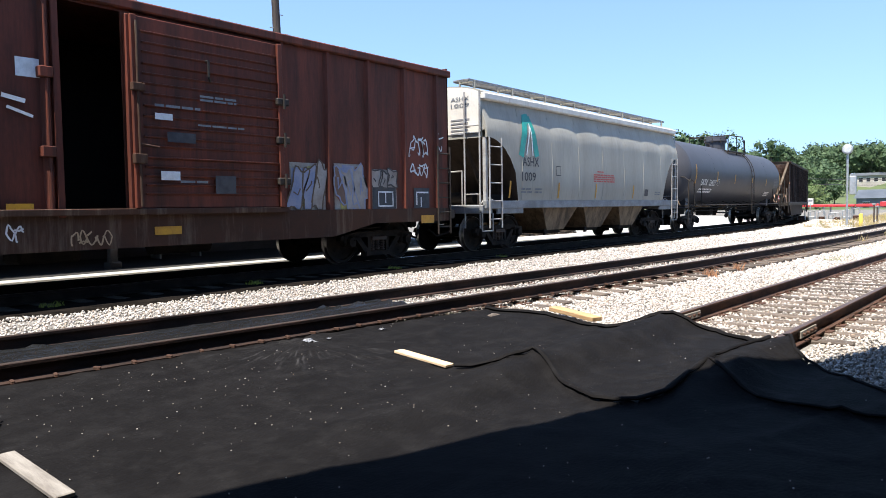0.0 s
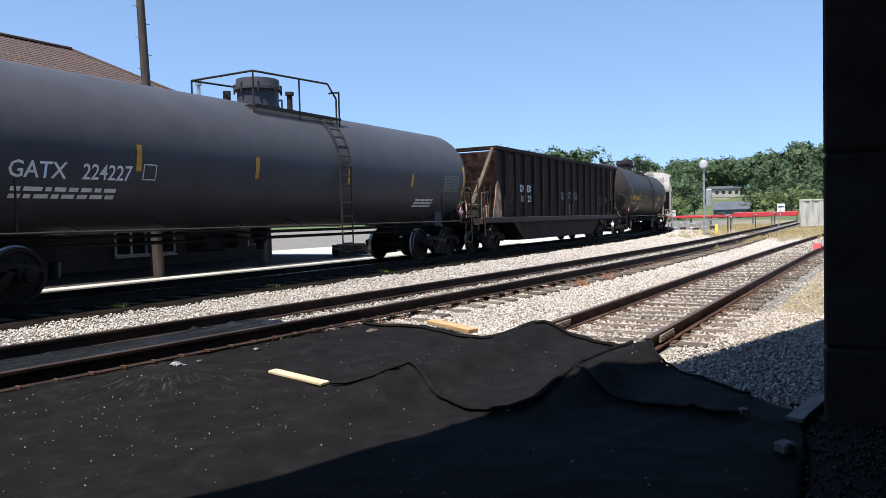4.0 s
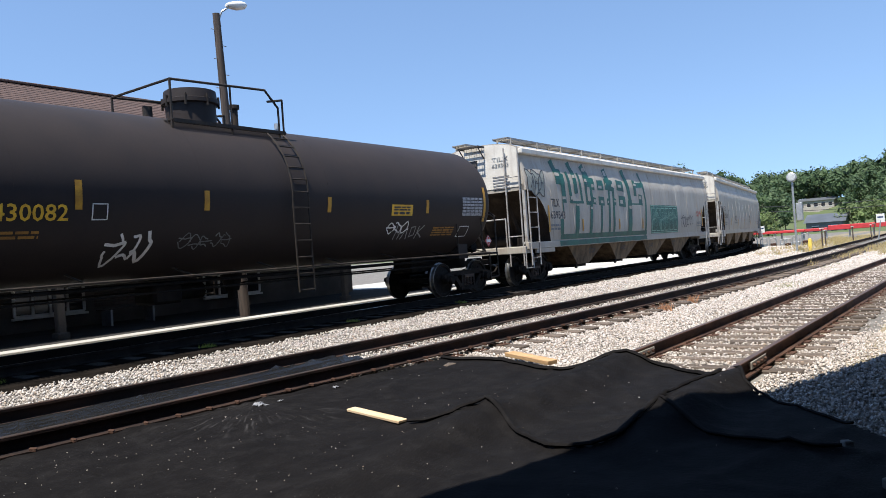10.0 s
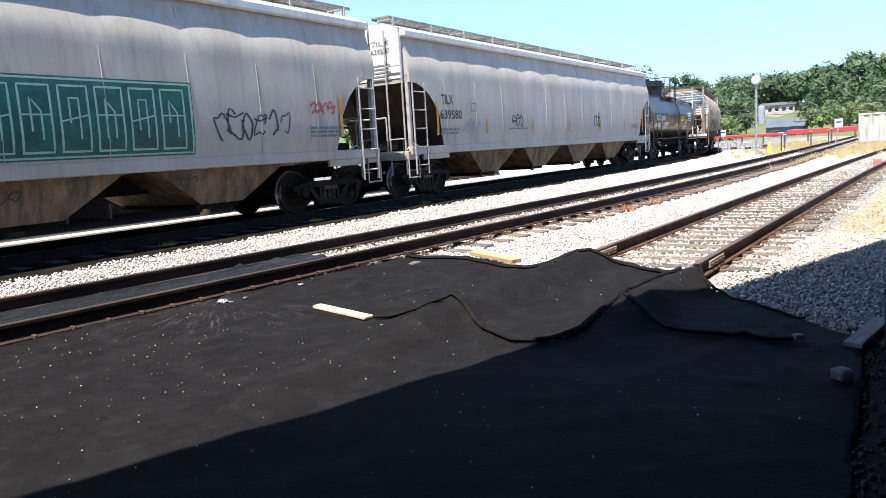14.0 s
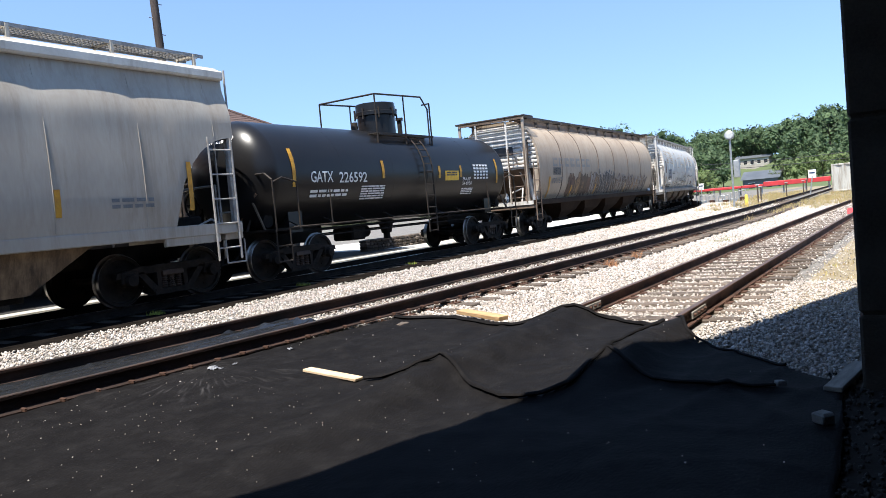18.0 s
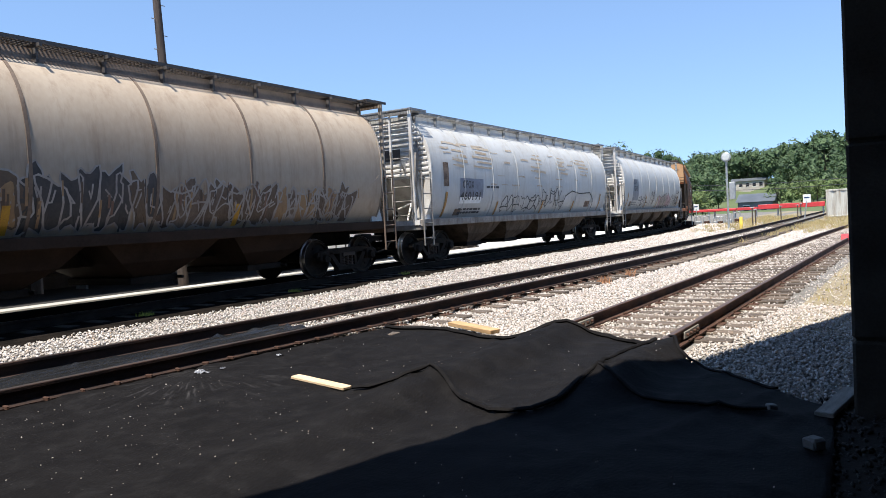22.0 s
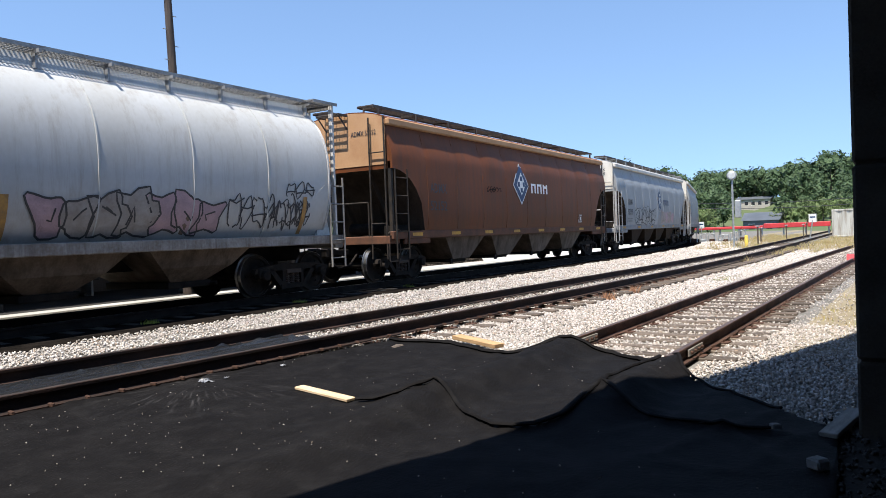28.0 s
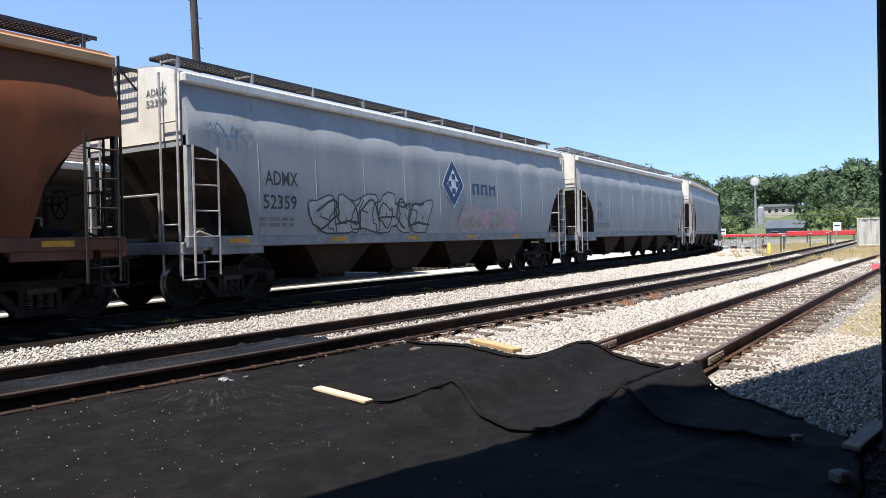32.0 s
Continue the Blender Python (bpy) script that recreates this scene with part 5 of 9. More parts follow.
def loose_stone(x, y, r, seed, label):
    rr = random.Random(seed)
    k = rr.uniform(0.8, 1.0)
    m = Mesh().box(-r, r, -r * k, r * k, 0, r * 1.3, r * 0.22)
    m.v = [(px * rr.uniform(0.88, 1.08), py * rr.uniform(0.88, 1.08), pz * rr.uniform(0.9, 1.05)) for px, py, pz in m.v]
    ob = part("stone", m, M_LUMP)
    ob.matrix_basis = pose(x, y, cloth_z(x, y) + 0.005, 0, 0, rr.uniform(10, 60))
    tagged(ob, label, "stone", "stones by the wall")


loose_stone(5.10, 0.38, 0.058, 1, "squarish grey stone on the black cloth")
loose_stone(6.05, 0.74, 0.035, 2, "flat pale stone at the cloth edge")


def brush_pile(x, y, seed):
    """A clod of dark roots and dirt."""
    r = random.Random(seed)
    m = Mesh()
    rings = []
    for k in range(5):
        u = k / 4
        rings.append([(x + 0.12 * math.cos(a) * math.cos(u * 1.5) * (0.75 + 0.5 * r.random()), y + 0.12 * math.sin(a) * math.cos(u * 1.5) * (0.75 + 0.5 * r.random()), cloth_z(x, y) + 0.075 * math.sin(u * 1.5) * (0.8 + 0.4 * r.random())) for a in [2 * math.pi * i / 11 for i in range(11)]])
    m.loft(rings)
    for k in range(26):
        a, d = r.uniform(0, 6.28), r.uniform(0.04, 0.13)
        px, py = x + d * math.cos(a), y + d * math.sin(a)
        z = cloth_z(px, py)
        m.tube((px, py, z + r.uniform(0, 0.02)), (px + r.uniform(-0.06, 0.06), py + r.uniform(-0.06, 0.06), z + r.uniform(0.02, 0.07)), 0.006, 4)
    tagged(part("debris_pile", m, M_CLOD), "small dark clod of dirt and roots on the cloth", "debris", "debris piles")


M_CLOD = mat("dark clod", (0.030, 0.028, 0.025), (0.012, 0.011, 0.010), 0.95, 0, 14, 60, 1.0)
brush_pile(1.76, 5.62, 1)
brush_pile(1.82, 6.3, 2)


def rail_clips():
    """Rail anchors along the near foot of the middle track."""
    c = tagged(new("rail_anchors"), "rusty rail anchors along the middle track", "rail anchors", kind="structure")
    data = Mesh().box(-0.016, 0.016, -0.045, 0.03, 0, 0.038, 0.008).made("anchor")
    data.materials.append(M_RUSTRAIL)
    for k in range(46):
        x = -2 + k * 0.33
        o = part("anchor", data, None, c)
        o.location = (x, mid_y(x) - G - 0.075, MID_Z - 0.165)
        o.rotation_euler = (0, 0, random.Random(k).uniform(-0.4, 0.4))


rail_clips()
tufts("bed_weeds", "small yellow-green weeds on the black track bed", [(x, TRACK_Y - 1.25, 0.235, 0.17) for x in (4.55, 8.1, 11.9, 16.2, 1.2)], 70, island_mat("lime weed leaves", [(0.20, 0.24, 0.03), (0.30, 0.32, 0.05), (0.14, 0.17, 0.03)]), 14, 0.025, 0.085)


# ---- rolling stock: x along the car, the camera on the side of negative y, z from the rail head ----
def wheelset_mesh():
    m = Mesh()
    m.tube((0, -1.02, 0), (0, 1.02, 0), 0.075, 12)
    for s in (-1, 1):
        m.lathe([(0.12, s * 0.66), (0.13, s * 0.70), (0.36, s * 0.735), (0.40, s * 0.70), (0.485, s * 0.695), (0.485, s * 0.72), (0.458, s * 0.735), (0.455, s * 0.82),
                 (0.445, s * 0.83), (0.385, s * 0.83), (0.37, s * 0.79), (0.17, s * 0.80), (0.13, s * 0.83), (0.09, s * 0.83)], n=28)
        for k in range(6):
            a = k * math.pi / 3
            m.tube((0.26 * math.cos(a), s * 0.77, 0.26 * math.sin(a)), (0.26 * math.cos(a), s * 0.812, 0.26 * math.sin(a)), 0.022, 6)
    return m


def side_frame_mesh():
    m = Mesh()
    # arched top chord, inclined struts and bottom chord of a cast frame
    top = [(-1.16, 0.50), (-1.12, 0.60), (-0.62, 0.68), (0.62, 0.68), (1.12, 0.60), (1.16, 0.50), (0.62, 0.545), (-0.62, 0.545)]
    m.prism(top, -0.07, 0.07)
    for s in (-1, 1):
        m.prism([(s * 0.62, 0.60), (s * 0.74, 0.56), (s * 0.40, 0.17), (s * 0.27, 0.21)], -0.07, 0.07)
        m.prism([(s * 0.24, 0.60), (s * 0.33, 0.60), (s * 0.33, 0.20), (s * 0.24, 0.20)], -0.06, 0.06)
        m.box(s * 0.889 - 0.17, s * 0.889 + 0.17, -0.09, 0.09, 0.40, 0.62, 0.02)
        m.lathe([(0.05, -0.17), (0.10, -0.165), (0.115, -0.13), (0.115, -0.05)], c=(s * 0.889, 0, 0.457), n=14)
        m.lathe([(0.115, 0.05), (0.115, 0.1)], c=(s * 0.889, 0, 0.457), n=12)
        m.tube((s * 0.889 + 0.05, -0.16, 0.50), (s * 0.889 + 0.05, -0.185, 0.50), 0.015, 6)
    m.prism([(-0.42, 0.14), (0.42, 0.14), (0.40, 0.24), (-0.40, 0.24)], -0.09, 0.09)
    return m


def springs_mesh():
    m = Mesh()
    for x in (-0.16, 0.0, 0.16):
        prof = []
        for k in range(6):
            z = 0.245 + k * 0.04
            prof += [(0.05, z), (0.07, z + 0.012), (0.07, z + 0.022), (0.05, z + 0.034)]
        m.lathe(prof, axis="z", c=(x, 0, 0), n=10)
    m.box(-0.23, 0.23, -0.10, 0.10, 0.47, 0.56, 0.01)
    return m


DATA = {}


def shared(key, maker, material, smooth=35):
    if key not in DATA:
        DATA[key] = maker().made(key, smooth)
        DATA[key].materials.append(material)
    return DATA[key]


WHEELS = []


def wheel_data():
    me = shared("wheelset", wheelset_mesh, M_WHEEL)
    if len(me.materials) == 1:
        me.materials.append(M_TREAD)
        for p in me.polygons:
            r = math.hypot(p.center.x, p.center.z)
            if r > 0.43 and abs(p.center.y) > 0.70:
                p.material_index = 1
    return me


def bogie(car, x, material=None):
    material = material or M_TRUCK
    m = Mesh().box(-0.16, 0.16, -1.0, 1.0, 0.38, 0.62, 0.03)
    m.tube((0, 0, 0.55), (0, 0, 0.78), 0.2, 12)
    m.box(-0.62, -0.55, -0.7, 0.7, 0.28, 0.36, 0.01).box(0.55, 0.62, -0.7, 0.7, 0.28, 0.36, 0.01)
    b = part("bogie", m, material, car, "grimy cast-steel freight bogie", at=(x, 0, 0))
    for s in (-1, 1):
        f = part("side_frame", shared("side_frame", side_frame_mesh, material), None, b, at=(0, s * 1.0, 0))
        if s > 0:
            f.rotation_euler = (0, 0, math.pi)
        part("spring_set", shared("spring_set", springs_mesh, M_SPRING), None, b, at=(0, s * 1.0, 0))
        w = part("wheelset", wheel_data(), None, b, at=(s * 0.889, 0, 0.457))
        WHEELS.append((car, w, s * 0.889))
    return b


def coupler(car, x, s):
    m = Mesh().box(min(x, x + s * 0.75), max(x, x + s * 0.75), -0.09, 0.09, 0.74, 0.90, 0.02)
    m.box(min(x + s * 0.68, x + s * 0.98), max(x + s * 0.68, x + s * 0.98), -0.16, 0.14, 0.68, 0.96, 0.05)
    m.pipe([(x, -0.32, 0.75), (x + s * 0.35, -0.36, 0.50), (x + s * 0.75, -0.30, 0.42), (x + s * 0.95, -0.2, 0.62)], 0.028)
    part("coupler", m, M_UNDER, car, smooth=35)


def ladder(car, p0, p1, across, rungs, material, r=0.016, name="ladder", z_top=None):
    """Two stiles from p0 up to p1 and their rungs; across: the vector from stile to stile."""
    m = Mesh()
    p0, p1, a = Vector(p0), Vector(p1), Vector(across)
    for o in (Vector((0, 0, 0)), a):
        q0, q1 = p0 + o, p1 + o
        m.tube(q0, q1, 0.024, 6)
    for i in range(rungs):
        c = p0.lerp(p1, (i + 0.5) / rungs)
        m.tube(c, c + a, r, 6)
    return part(name, m, material, car)


def coup_ends(car, L, half):
    for s in (-1, 1):
        coupler(car, s * (half - 0.93), s)


def grate(car, x0, x1, y0, y1, z, material, name="running_board", step=0.075):
    """Expanded-metal walkway: an edge frame filled with fine bars, too many to count."""
    m = Mesh()
    for y in (y0, y1):
        m.box(x0, x1, y - 0.012, y + 0.012, z - 0.05, z + 0.015)
    n = max(2, int((y1 - y0) / 0.09))
    for k in range(1, n):
        y = y0 + (y1 - y0) * k / n
        m.box(x0, x1, y - 0.009, y + 0.009, z - 0.016, z + 0.010)
    n = max(2, int((x1 - x0) / step))
    for i in range(n + 1):
        x = x0 + (x1 - x0) * i / n
        m.box(x - 0.014, x + 0.014, y0, y1, z - 0.014, z + 0.011)
    return tagged(part(name, m, material, car), kind="stuff")


def repainted(ob, material, test):
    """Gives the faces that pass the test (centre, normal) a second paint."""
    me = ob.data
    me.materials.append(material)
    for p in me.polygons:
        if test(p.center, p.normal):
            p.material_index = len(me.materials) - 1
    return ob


def hopper_car(label, group, L, half, body, sill, bay, steel, walkm, bays=4, eave=4.2, roof=0.32, fence=False, seam=1.62, cut=1.5, ear=2.95, end_mat=None, tc=None, rungs=2, shield=None):
    """A covered hopper with bulging smooth sides. L: the body's length; half: from its middle to the coupling."""
    car = thing("covered_hopper_car", label, "railcar", group)

    def w(x, z):
        d = eave - z
        b = 1.40 + 0.185 * smooth_step((d - 0.12) / 0.85) + 0.035 * smooth_step((d - 0.7) / 1.3) - 0.07 * smooth_step((1.85 - z) / 0.7)
        k = abs(math.sin(math.pi * (x + L / 2) / seam)) ** 0.38
        return b + 0.036 * (k - 0.7) * math.exp(-((d - 0.62) / 0.42) ** 2) + 0.006 * math.sin(x * 3.1 + z) * math.exp(-((d - 0.7) / 0.4) ** 2)

    def surf(x, z):
        return -w(x, z)

    def zb(x):
        d = L / 2 - abs(x)
        if d >= cut:
            return 1.25
        return 1.25 + (ear - 1.25) * max(0, 1 - (d / cut) ** 2.2) ** 0.6

    xs = sorted({round(-L / 2 + cut * (1 - math.cos(k / 10 * math.pi / 2)), 3) for k in range(11)} | {round(L / 2 - cut * (1 - math.cos(k / 10 * math.pi / 2)), 3) for k in range(11)}
                | {round(-L / 2 + cut + (L - 2 * cut) * k / 120, 3) for k in range(121)})
    rings = []
    for x in xs:
        lo = zb(x)
        zz = [lo + (eave - lo) * k / 22 for k in range(23)]
        right = [(x, w(x, z), z) for z in zz]
        left = [(x, -w(x, z), z) for z in zz][::-1]
        arc = [(x, 1.46 * math.cos(a), eave + roof * math.sin(a)) for a in [math.pi * k / 12 for k in range(1, 12)]]
        rings.append(right + arc + left)
    shell = part("body", Mesh().loft(rings), body, car, smooth=28)
    # end undersides picked by facing; their shade is put into the paint
    repainted(shell, P_SLOPE if end_mat is None else end_mat, lambda c, q: abs(c.x) > L / 2 - cut - 0.02 and q.z < -0.2 and abs(q.y) < 0.5 and c.z < ear + 0.1)
    # upright weld seams between the side sheets
    k = 1
    while k * seam < L - 0.4:
        x = -L / 2 + k * seam
        lo = max(1.36, zb(x) + 0.1)
        zz = [lo + (eave - 0.2 - lo) * q / 8 for q in range(9)]
        for q in (-1, 1):
            m = Mesh().loft([[(x - 0.012, q * (w(x, z) - 0.004), z), (x - 0.006, q * (w(x, z) + 0.009), z), (x + 0.006, q * (w(x, z) + 0.009), z), (x + 0.012, q * (w(x, z) - 0.004), z)] for z in zz])
            part("weld_seam", m, body, car)
        k += 1
    # top chord, side sill, centre sill
    for s in (-1, 1):
        y0, y1 = sorted((s * 1.36, s * 1.525))
        # chords share the paler end paint, so their sunlit look is in the colour
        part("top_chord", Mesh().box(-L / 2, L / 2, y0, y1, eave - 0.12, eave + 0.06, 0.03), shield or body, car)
        y0, y1 = sorted((s * 1.47, s * 1.585))
        part("side_sill", Mesh().box(-L / 2 - 0.05, L / 2 + 0.05, y0, y1, 1.12, 1.33, 0.015), sill, car)
    part("centre_sill", Mesh().box(-half + 0.95, half - 0.95, -0.33, 0.33, 0.72, 1.05, 0.02), M_UNDER, car)
    # discharge bays
    tc = tc or (half - 2.0)
    x0, x1 = -tc + 1.45, tc - 1.45
    pitch = (x1 - x0) / bays
    for i in range(bays):
        a, b = x0 + pitch * i, x0 + pitch * (i + 1)
        c = (a + b) / 2
        m = Mesh().loft([[(a + 0.02, -1.46, 1.24), (b - 0.02, -1.46, 1.24), (b - 0.02, 1.46, 1.24), (a + 0.02, 1.46, 1.24)],
                         [(c - pitch * 0.40, -1.42, 1.08), (c + pitch * 0.40, -1.42, 1.08), (c + pitch * 0.40, 1.42, 1.08), (c - pitch * 0.40, 1.42, 1.08)],
                         [(c - 0.50, -1.25, 0.46), (c + 0.50, -1.25, 0.46), (c + 0.50, 1.25, 0.46), (c - 0.50, 1.25, 0.46)]])
        bayp = part("discharge_bay", m, bay, car)
        g = Mesh().box(c - 0.5, c + 0.5, -1.12, 1.12, 0.36, 0.46, 0.01)
        g.tube((c - 0.55, -1.2, 0.40), (c - 0.55, 1.2, 0.40), 0.03, 8)
        g.box(c - 0.62, c - 0.48, -1.24, -1.18, 0.32, 0.48, 0.01)
        part("outlet_gate", g, M_UNDER, bayp)
    # roof: hatch trough, running boards, supports
    h = Mesh().loft([[(x, -0.30, eave + roof - 0.06), (x, -0.28, eave + roof + 0.10), (x, 0.28, eave + roof + 0.10), (x, 0.30, eave + roof - 0.06)] for x in (-L / 2 + 0.9, L / 2 - 0.9)])
    part("hatch_cover", h, body, car)
    wz = eave + 0.44
    for s in (-1, 1):
        y0, y1 = sorted((s * 0.52, s * 1.02))
        grate(car, -L / 2 + 0.02, L / 2 - 0.02, y0, y1, wz, walkm)
    n = int(L / 1.75)
    sm = walkm if fence else body
    data = Mesh().box(-0.025, 0.025, -0.03, 0.03, eave + roof * 0.6, wz, 0).box(-0.02, 0.02, 0.03, 0.52, wz - 0.05, wz - 0.02).box(-0.02, 0.02, 0.45, 0.49, eave + roof * 0.8, wz).made("board_support")
    data.materials.append(sm)
    for i in range(n + 1):
        x = -L / 2 + 0.25 + (L - 0.5) * i / n
        for s in (-1, 1):
            o = part("board_support", data, None, car, at=(x, s * 1.02, 0))
            if s > 0:
                o.rotation_euler = (0, 0, math.pi)
    for s in (-1, 1):
        e = s * L / 2
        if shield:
            # flat plate added over the upper end, sunlight put into its paler paint
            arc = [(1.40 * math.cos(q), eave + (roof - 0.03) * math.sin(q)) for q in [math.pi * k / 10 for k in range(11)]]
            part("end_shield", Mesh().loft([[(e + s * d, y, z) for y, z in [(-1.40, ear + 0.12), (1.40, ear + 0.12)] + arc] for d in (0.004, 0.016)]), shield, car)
        # crosswise board, end sill, platform, corner posts, ladders, brace plates
        grate(car, min(e, e + s * 0.40), max(e, e + s * 0.40), -0.20, 0.55, eave + 0.26, P_WALKD, "end_board")
        part("end_board_bracket", Mesh().pipe([(e + s * 0.36, -0.18, eave + 0.22), (e + s * 0.02, -0.18, eave - 0.12)], 0.02), P_WALKD, car)
        part("end_board_bracket", Mesh().pipe([(e + s * 0.36, 0.53, eave + 0.22), (e + s * 0.02, 0.53, eave - 0.12)], 0.02), P_WALKD, car)
        part("end_sill", Mesh().box(min(e - s * 0.35, e + s * 0.12), max(e - s * 0.35, e + s * 0.12), -1.5, 1.5, 1.0, 1.22, 0.02), sill, car)
        for q in (-1, 1):
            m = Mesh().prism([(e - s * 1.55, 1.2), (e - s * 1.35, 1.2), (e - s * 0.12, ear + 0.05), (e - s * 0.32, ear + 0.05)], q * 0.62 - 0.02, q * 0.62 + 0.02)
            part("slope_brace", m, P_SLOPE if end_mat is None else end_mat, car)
        for q in (-1, 1):
            part("corner_post", Mesh().box(min(e, e - s * 0.1), max(e, e - s * 0.1), q * 1.48 - 0.05, q * 1.48 + 0.05, 1.2, ear + 0.2, 0.01), steel, car)
            ladder(car, (e - s * 0.08, q * 1.60, 0.62 if q < 0 else 1.0), (e - s * 0.08, q * 1.60, 2.95), (-s * 0.55, 0, 0), 5, steel)
            ladder(car, (e + s * 0.10, q * 1.42, 0.62), (e + s * 0.10, q * 1.42, eave + 0.1), (0, -q * 0.48, 0), rungs, steel, name="end_ladder")
        m = Mesh()
        m.pipe([(e + s * 0.1, -0.85, 1.2), (e + s * 0.1, -0.85, 2.1), (e + s * 0.1, 0.85, 2.1), (e + s * 0.1, 0.85, 1.2)], 0.022)
        part("end_handrail", m, steel, car)
        m = Mesh().pipe([(e + s * 0.12, -1.5, 1.0), (e + s * 0.12, -1.5, 0.55), (e - s * 0.35, -1.5, 0.55), (e - s * 0.35, -1.5, 1.0)], 0.018)
        part("step", m, steel, car)
        part("brake_cylinder", Mesh().tube((e - s * 0.9, -0.55, 1.42), (e - s * 0.9, 0.5, 1.42), 0.17, 12), M_UNDER, car, smooth=35)
        m = Mesh().box(min(e - s * 0.6, e - s * 1.2), max(e - s * 0.6, e - s * 1.2), -1.2, -0.8, 1.22, 1.5, 0.03)
        part("brake_valve", m, M_UNDER, car)
        m = Mesh().pipe([(e - s * 0.3, -1.2, 1.3), (e - s * 0.9, -1.0, 1.35), (e - s * 1.3, -0.6, 1.3)], 0.03)
        part("brake_lever", m, M_UNDER, car, smooth=35)
        part("deck_plate", Mesh().box(min(e + s * 0.1, e - s * 0.85), max(e + s * 0.1, e - s * 0.85), -1.52, 1.52, 1.20, 1.225), steel, car)
        part("air_pipe", Mesh().pipe([(e - s * 0.1, -1.3, 1.26), (e - s * 0.45, -1.25, 1.42), (e - s * 0.8, -1.28, 1.30)], 0.022), steel, car)
        part("sill_bracket", Mesh().box(min(e - s * 0.5, e - s * 1.75), max(e - s * 0.5, e - s * 1.75), -1.56, -1.48, 0.98, 1.16, 0.015), sill, car)
        ring = [(e + s * 0.16, 0.55 + 0.26 * math.cos(a), 1.95 + 0.26 * math.sin(a)) for a in [2 * math.pi * k / 14 for k in range(15)]]
        wheel = Mesh().pipe(ring, 0.018)
        for k in range(0, 14, 3):
            wheel.tube(ring[k], (e + s * 0.16, 0.55, 1.95), 0.012, 5)
        part("brake_wheel", wheel.tube((e - s * 0.1, 0.55, 1.95), (e + s * 0.17, 0.55, 1.95), 0.03, 8), M_UNDER, car)
        bogie(car, s * tc)
    coup_ends(car, L, half)
    return car, surf


def round_hopper_car(label, group, L, half, body, steel, bay, walkm, corr, bays=4, top=4.25, rib=1.15, ribm=None, tc=None, sillm=None, postm=None):
    """An older covered hopper with round sides, ribbed ends and an overhanging roof walk."""
    car = thing("covered_hopper_car", label, "railcar", group)
    B = L / 2 - 0.55
    tc = tc or (half - 2.0)

    def w(z):
        u = (z - 2.55) / 1.82
        return 1.60 * max(0.02, 1 - abs(u) ** 2.6) ** 0.5 if abs(u) < 1 else 0.3

    def surf(x, z):
        return -w(z)

    def ring(x, g=0.0, lo=1.22):
        zz = [lo + (4.12 - lo) * k / 16 for k in range(17)]
        right = [(x, w(z) + g, z) for z in zz]
        left = [(x, -w(z) - g, z) for z in zz][::-1]
        yt = w(4.12) + g
        arc = [(x, yt * math.cos(a), 4.12 + (0.16 + g) * math.sin(a)) for a in [math.pi * k / 8 for k in range(1, 8)]]
        return right + arc + left

    def zlo(d):
        return 1.22 + 1.25 * max(0, 1 - d / 1.7) ** 1.1

    ds = [0, 0.2, 0.45, 0.75, 1.1, 1.45, 1.75]
    xs = [-B + d for d in ds] + [-B + 1.75 + (2 * B - 3.5) * k / 10 for k in range(1, 10)] + [B - d for d in ds[::-1]]
    repainted(part("body", Mesh().loft([ring(x, 0, zlo(B - abs(x))) for x in xs]), body, car, smooth=32), corr if postm is None else P_TANRIB, lambda c, q: abs(c.x) > B - 1.8 and q.z < -0.2 and abs(q.y) < 0.5)
    for s, q in ((-1, -1), (-1, 1), (1, -1), (1, 1)):
        # the side sheet runs on to the end below the sloping floor, with a crescent plate on its edge
        rows = []
        for d in ds:
            zz = [1.22 + (zlo(d) + 0.06 - 1.22) * k / 6 for k in range(7)]
            rows.append([(s * (B - d), q * (w(z) + 0.004), z) for z in zz] + [(s * (B - d), q * (w(z) - 0.025), z) for z in zz[::-1]])
        part("side_skirt", Mesh().loft(rows), body, car, smooth=32)
        zz = [1.22 + 2.85 * k / 14 for k in range(15)]
        rows = []
        for z in zz:
            i0, i1 = q * (w(z) + 0.02), q * (w(z) - 0.10 - 0.30 * max(0, 1 - (z - 1.22) / 1.9))
            rows.append([(s * (B - 0.02), i0, z), (s * (B + 0.03), i0, z), (s * (B + 0.03), i1, z), (s * (B - 0.02), i1, z)])
        part("end_flange", Mesh().loft(rows), corr if postm is None else postm, car)
    n = max(3, round((2 * B) / rib))
    for i in range(n + 1):
        x = -B + 2 * B * i / n
        lo = 1.22
        if i in (0, n):
            continue
        wdt = 0.012 if ribm is None else 0.028
        part("weld_band", Mesh().loft([ring(x - wdt, 0.016, lo), ring(x + wdt, 0.016, lo)]), ribm or body, car, smooth=32)
    for s in (-1, 1):
        y0, y1 = sorted((s * 1.45, s * 1.56))
        part("side_sill", Mesh().box(-L / 2, L / 2, y0, y1, 1.08, 1.28, 0.015), sillm or steel, car)
        e, b = s * L / 2, s * B
        # ribbed end plate
        zs = [2.46 + 1.66 * k / 10 for k in range(11)]
        poly = [(w(z) - 0.05, z) for z in zs] + [(0.05 - w(z), z) for z in zs[::-1]]
        part("end_sheet", Mesh().loft([[(b + s * d, y, z) for y, z in poly] for d in (-0.02, 0.018)]), corr, car)
        for k in range(11):
            z = 2.5 + k * 0.145
            yy = min(w(z + 0.05), w(z + 0.1)) - 0.06
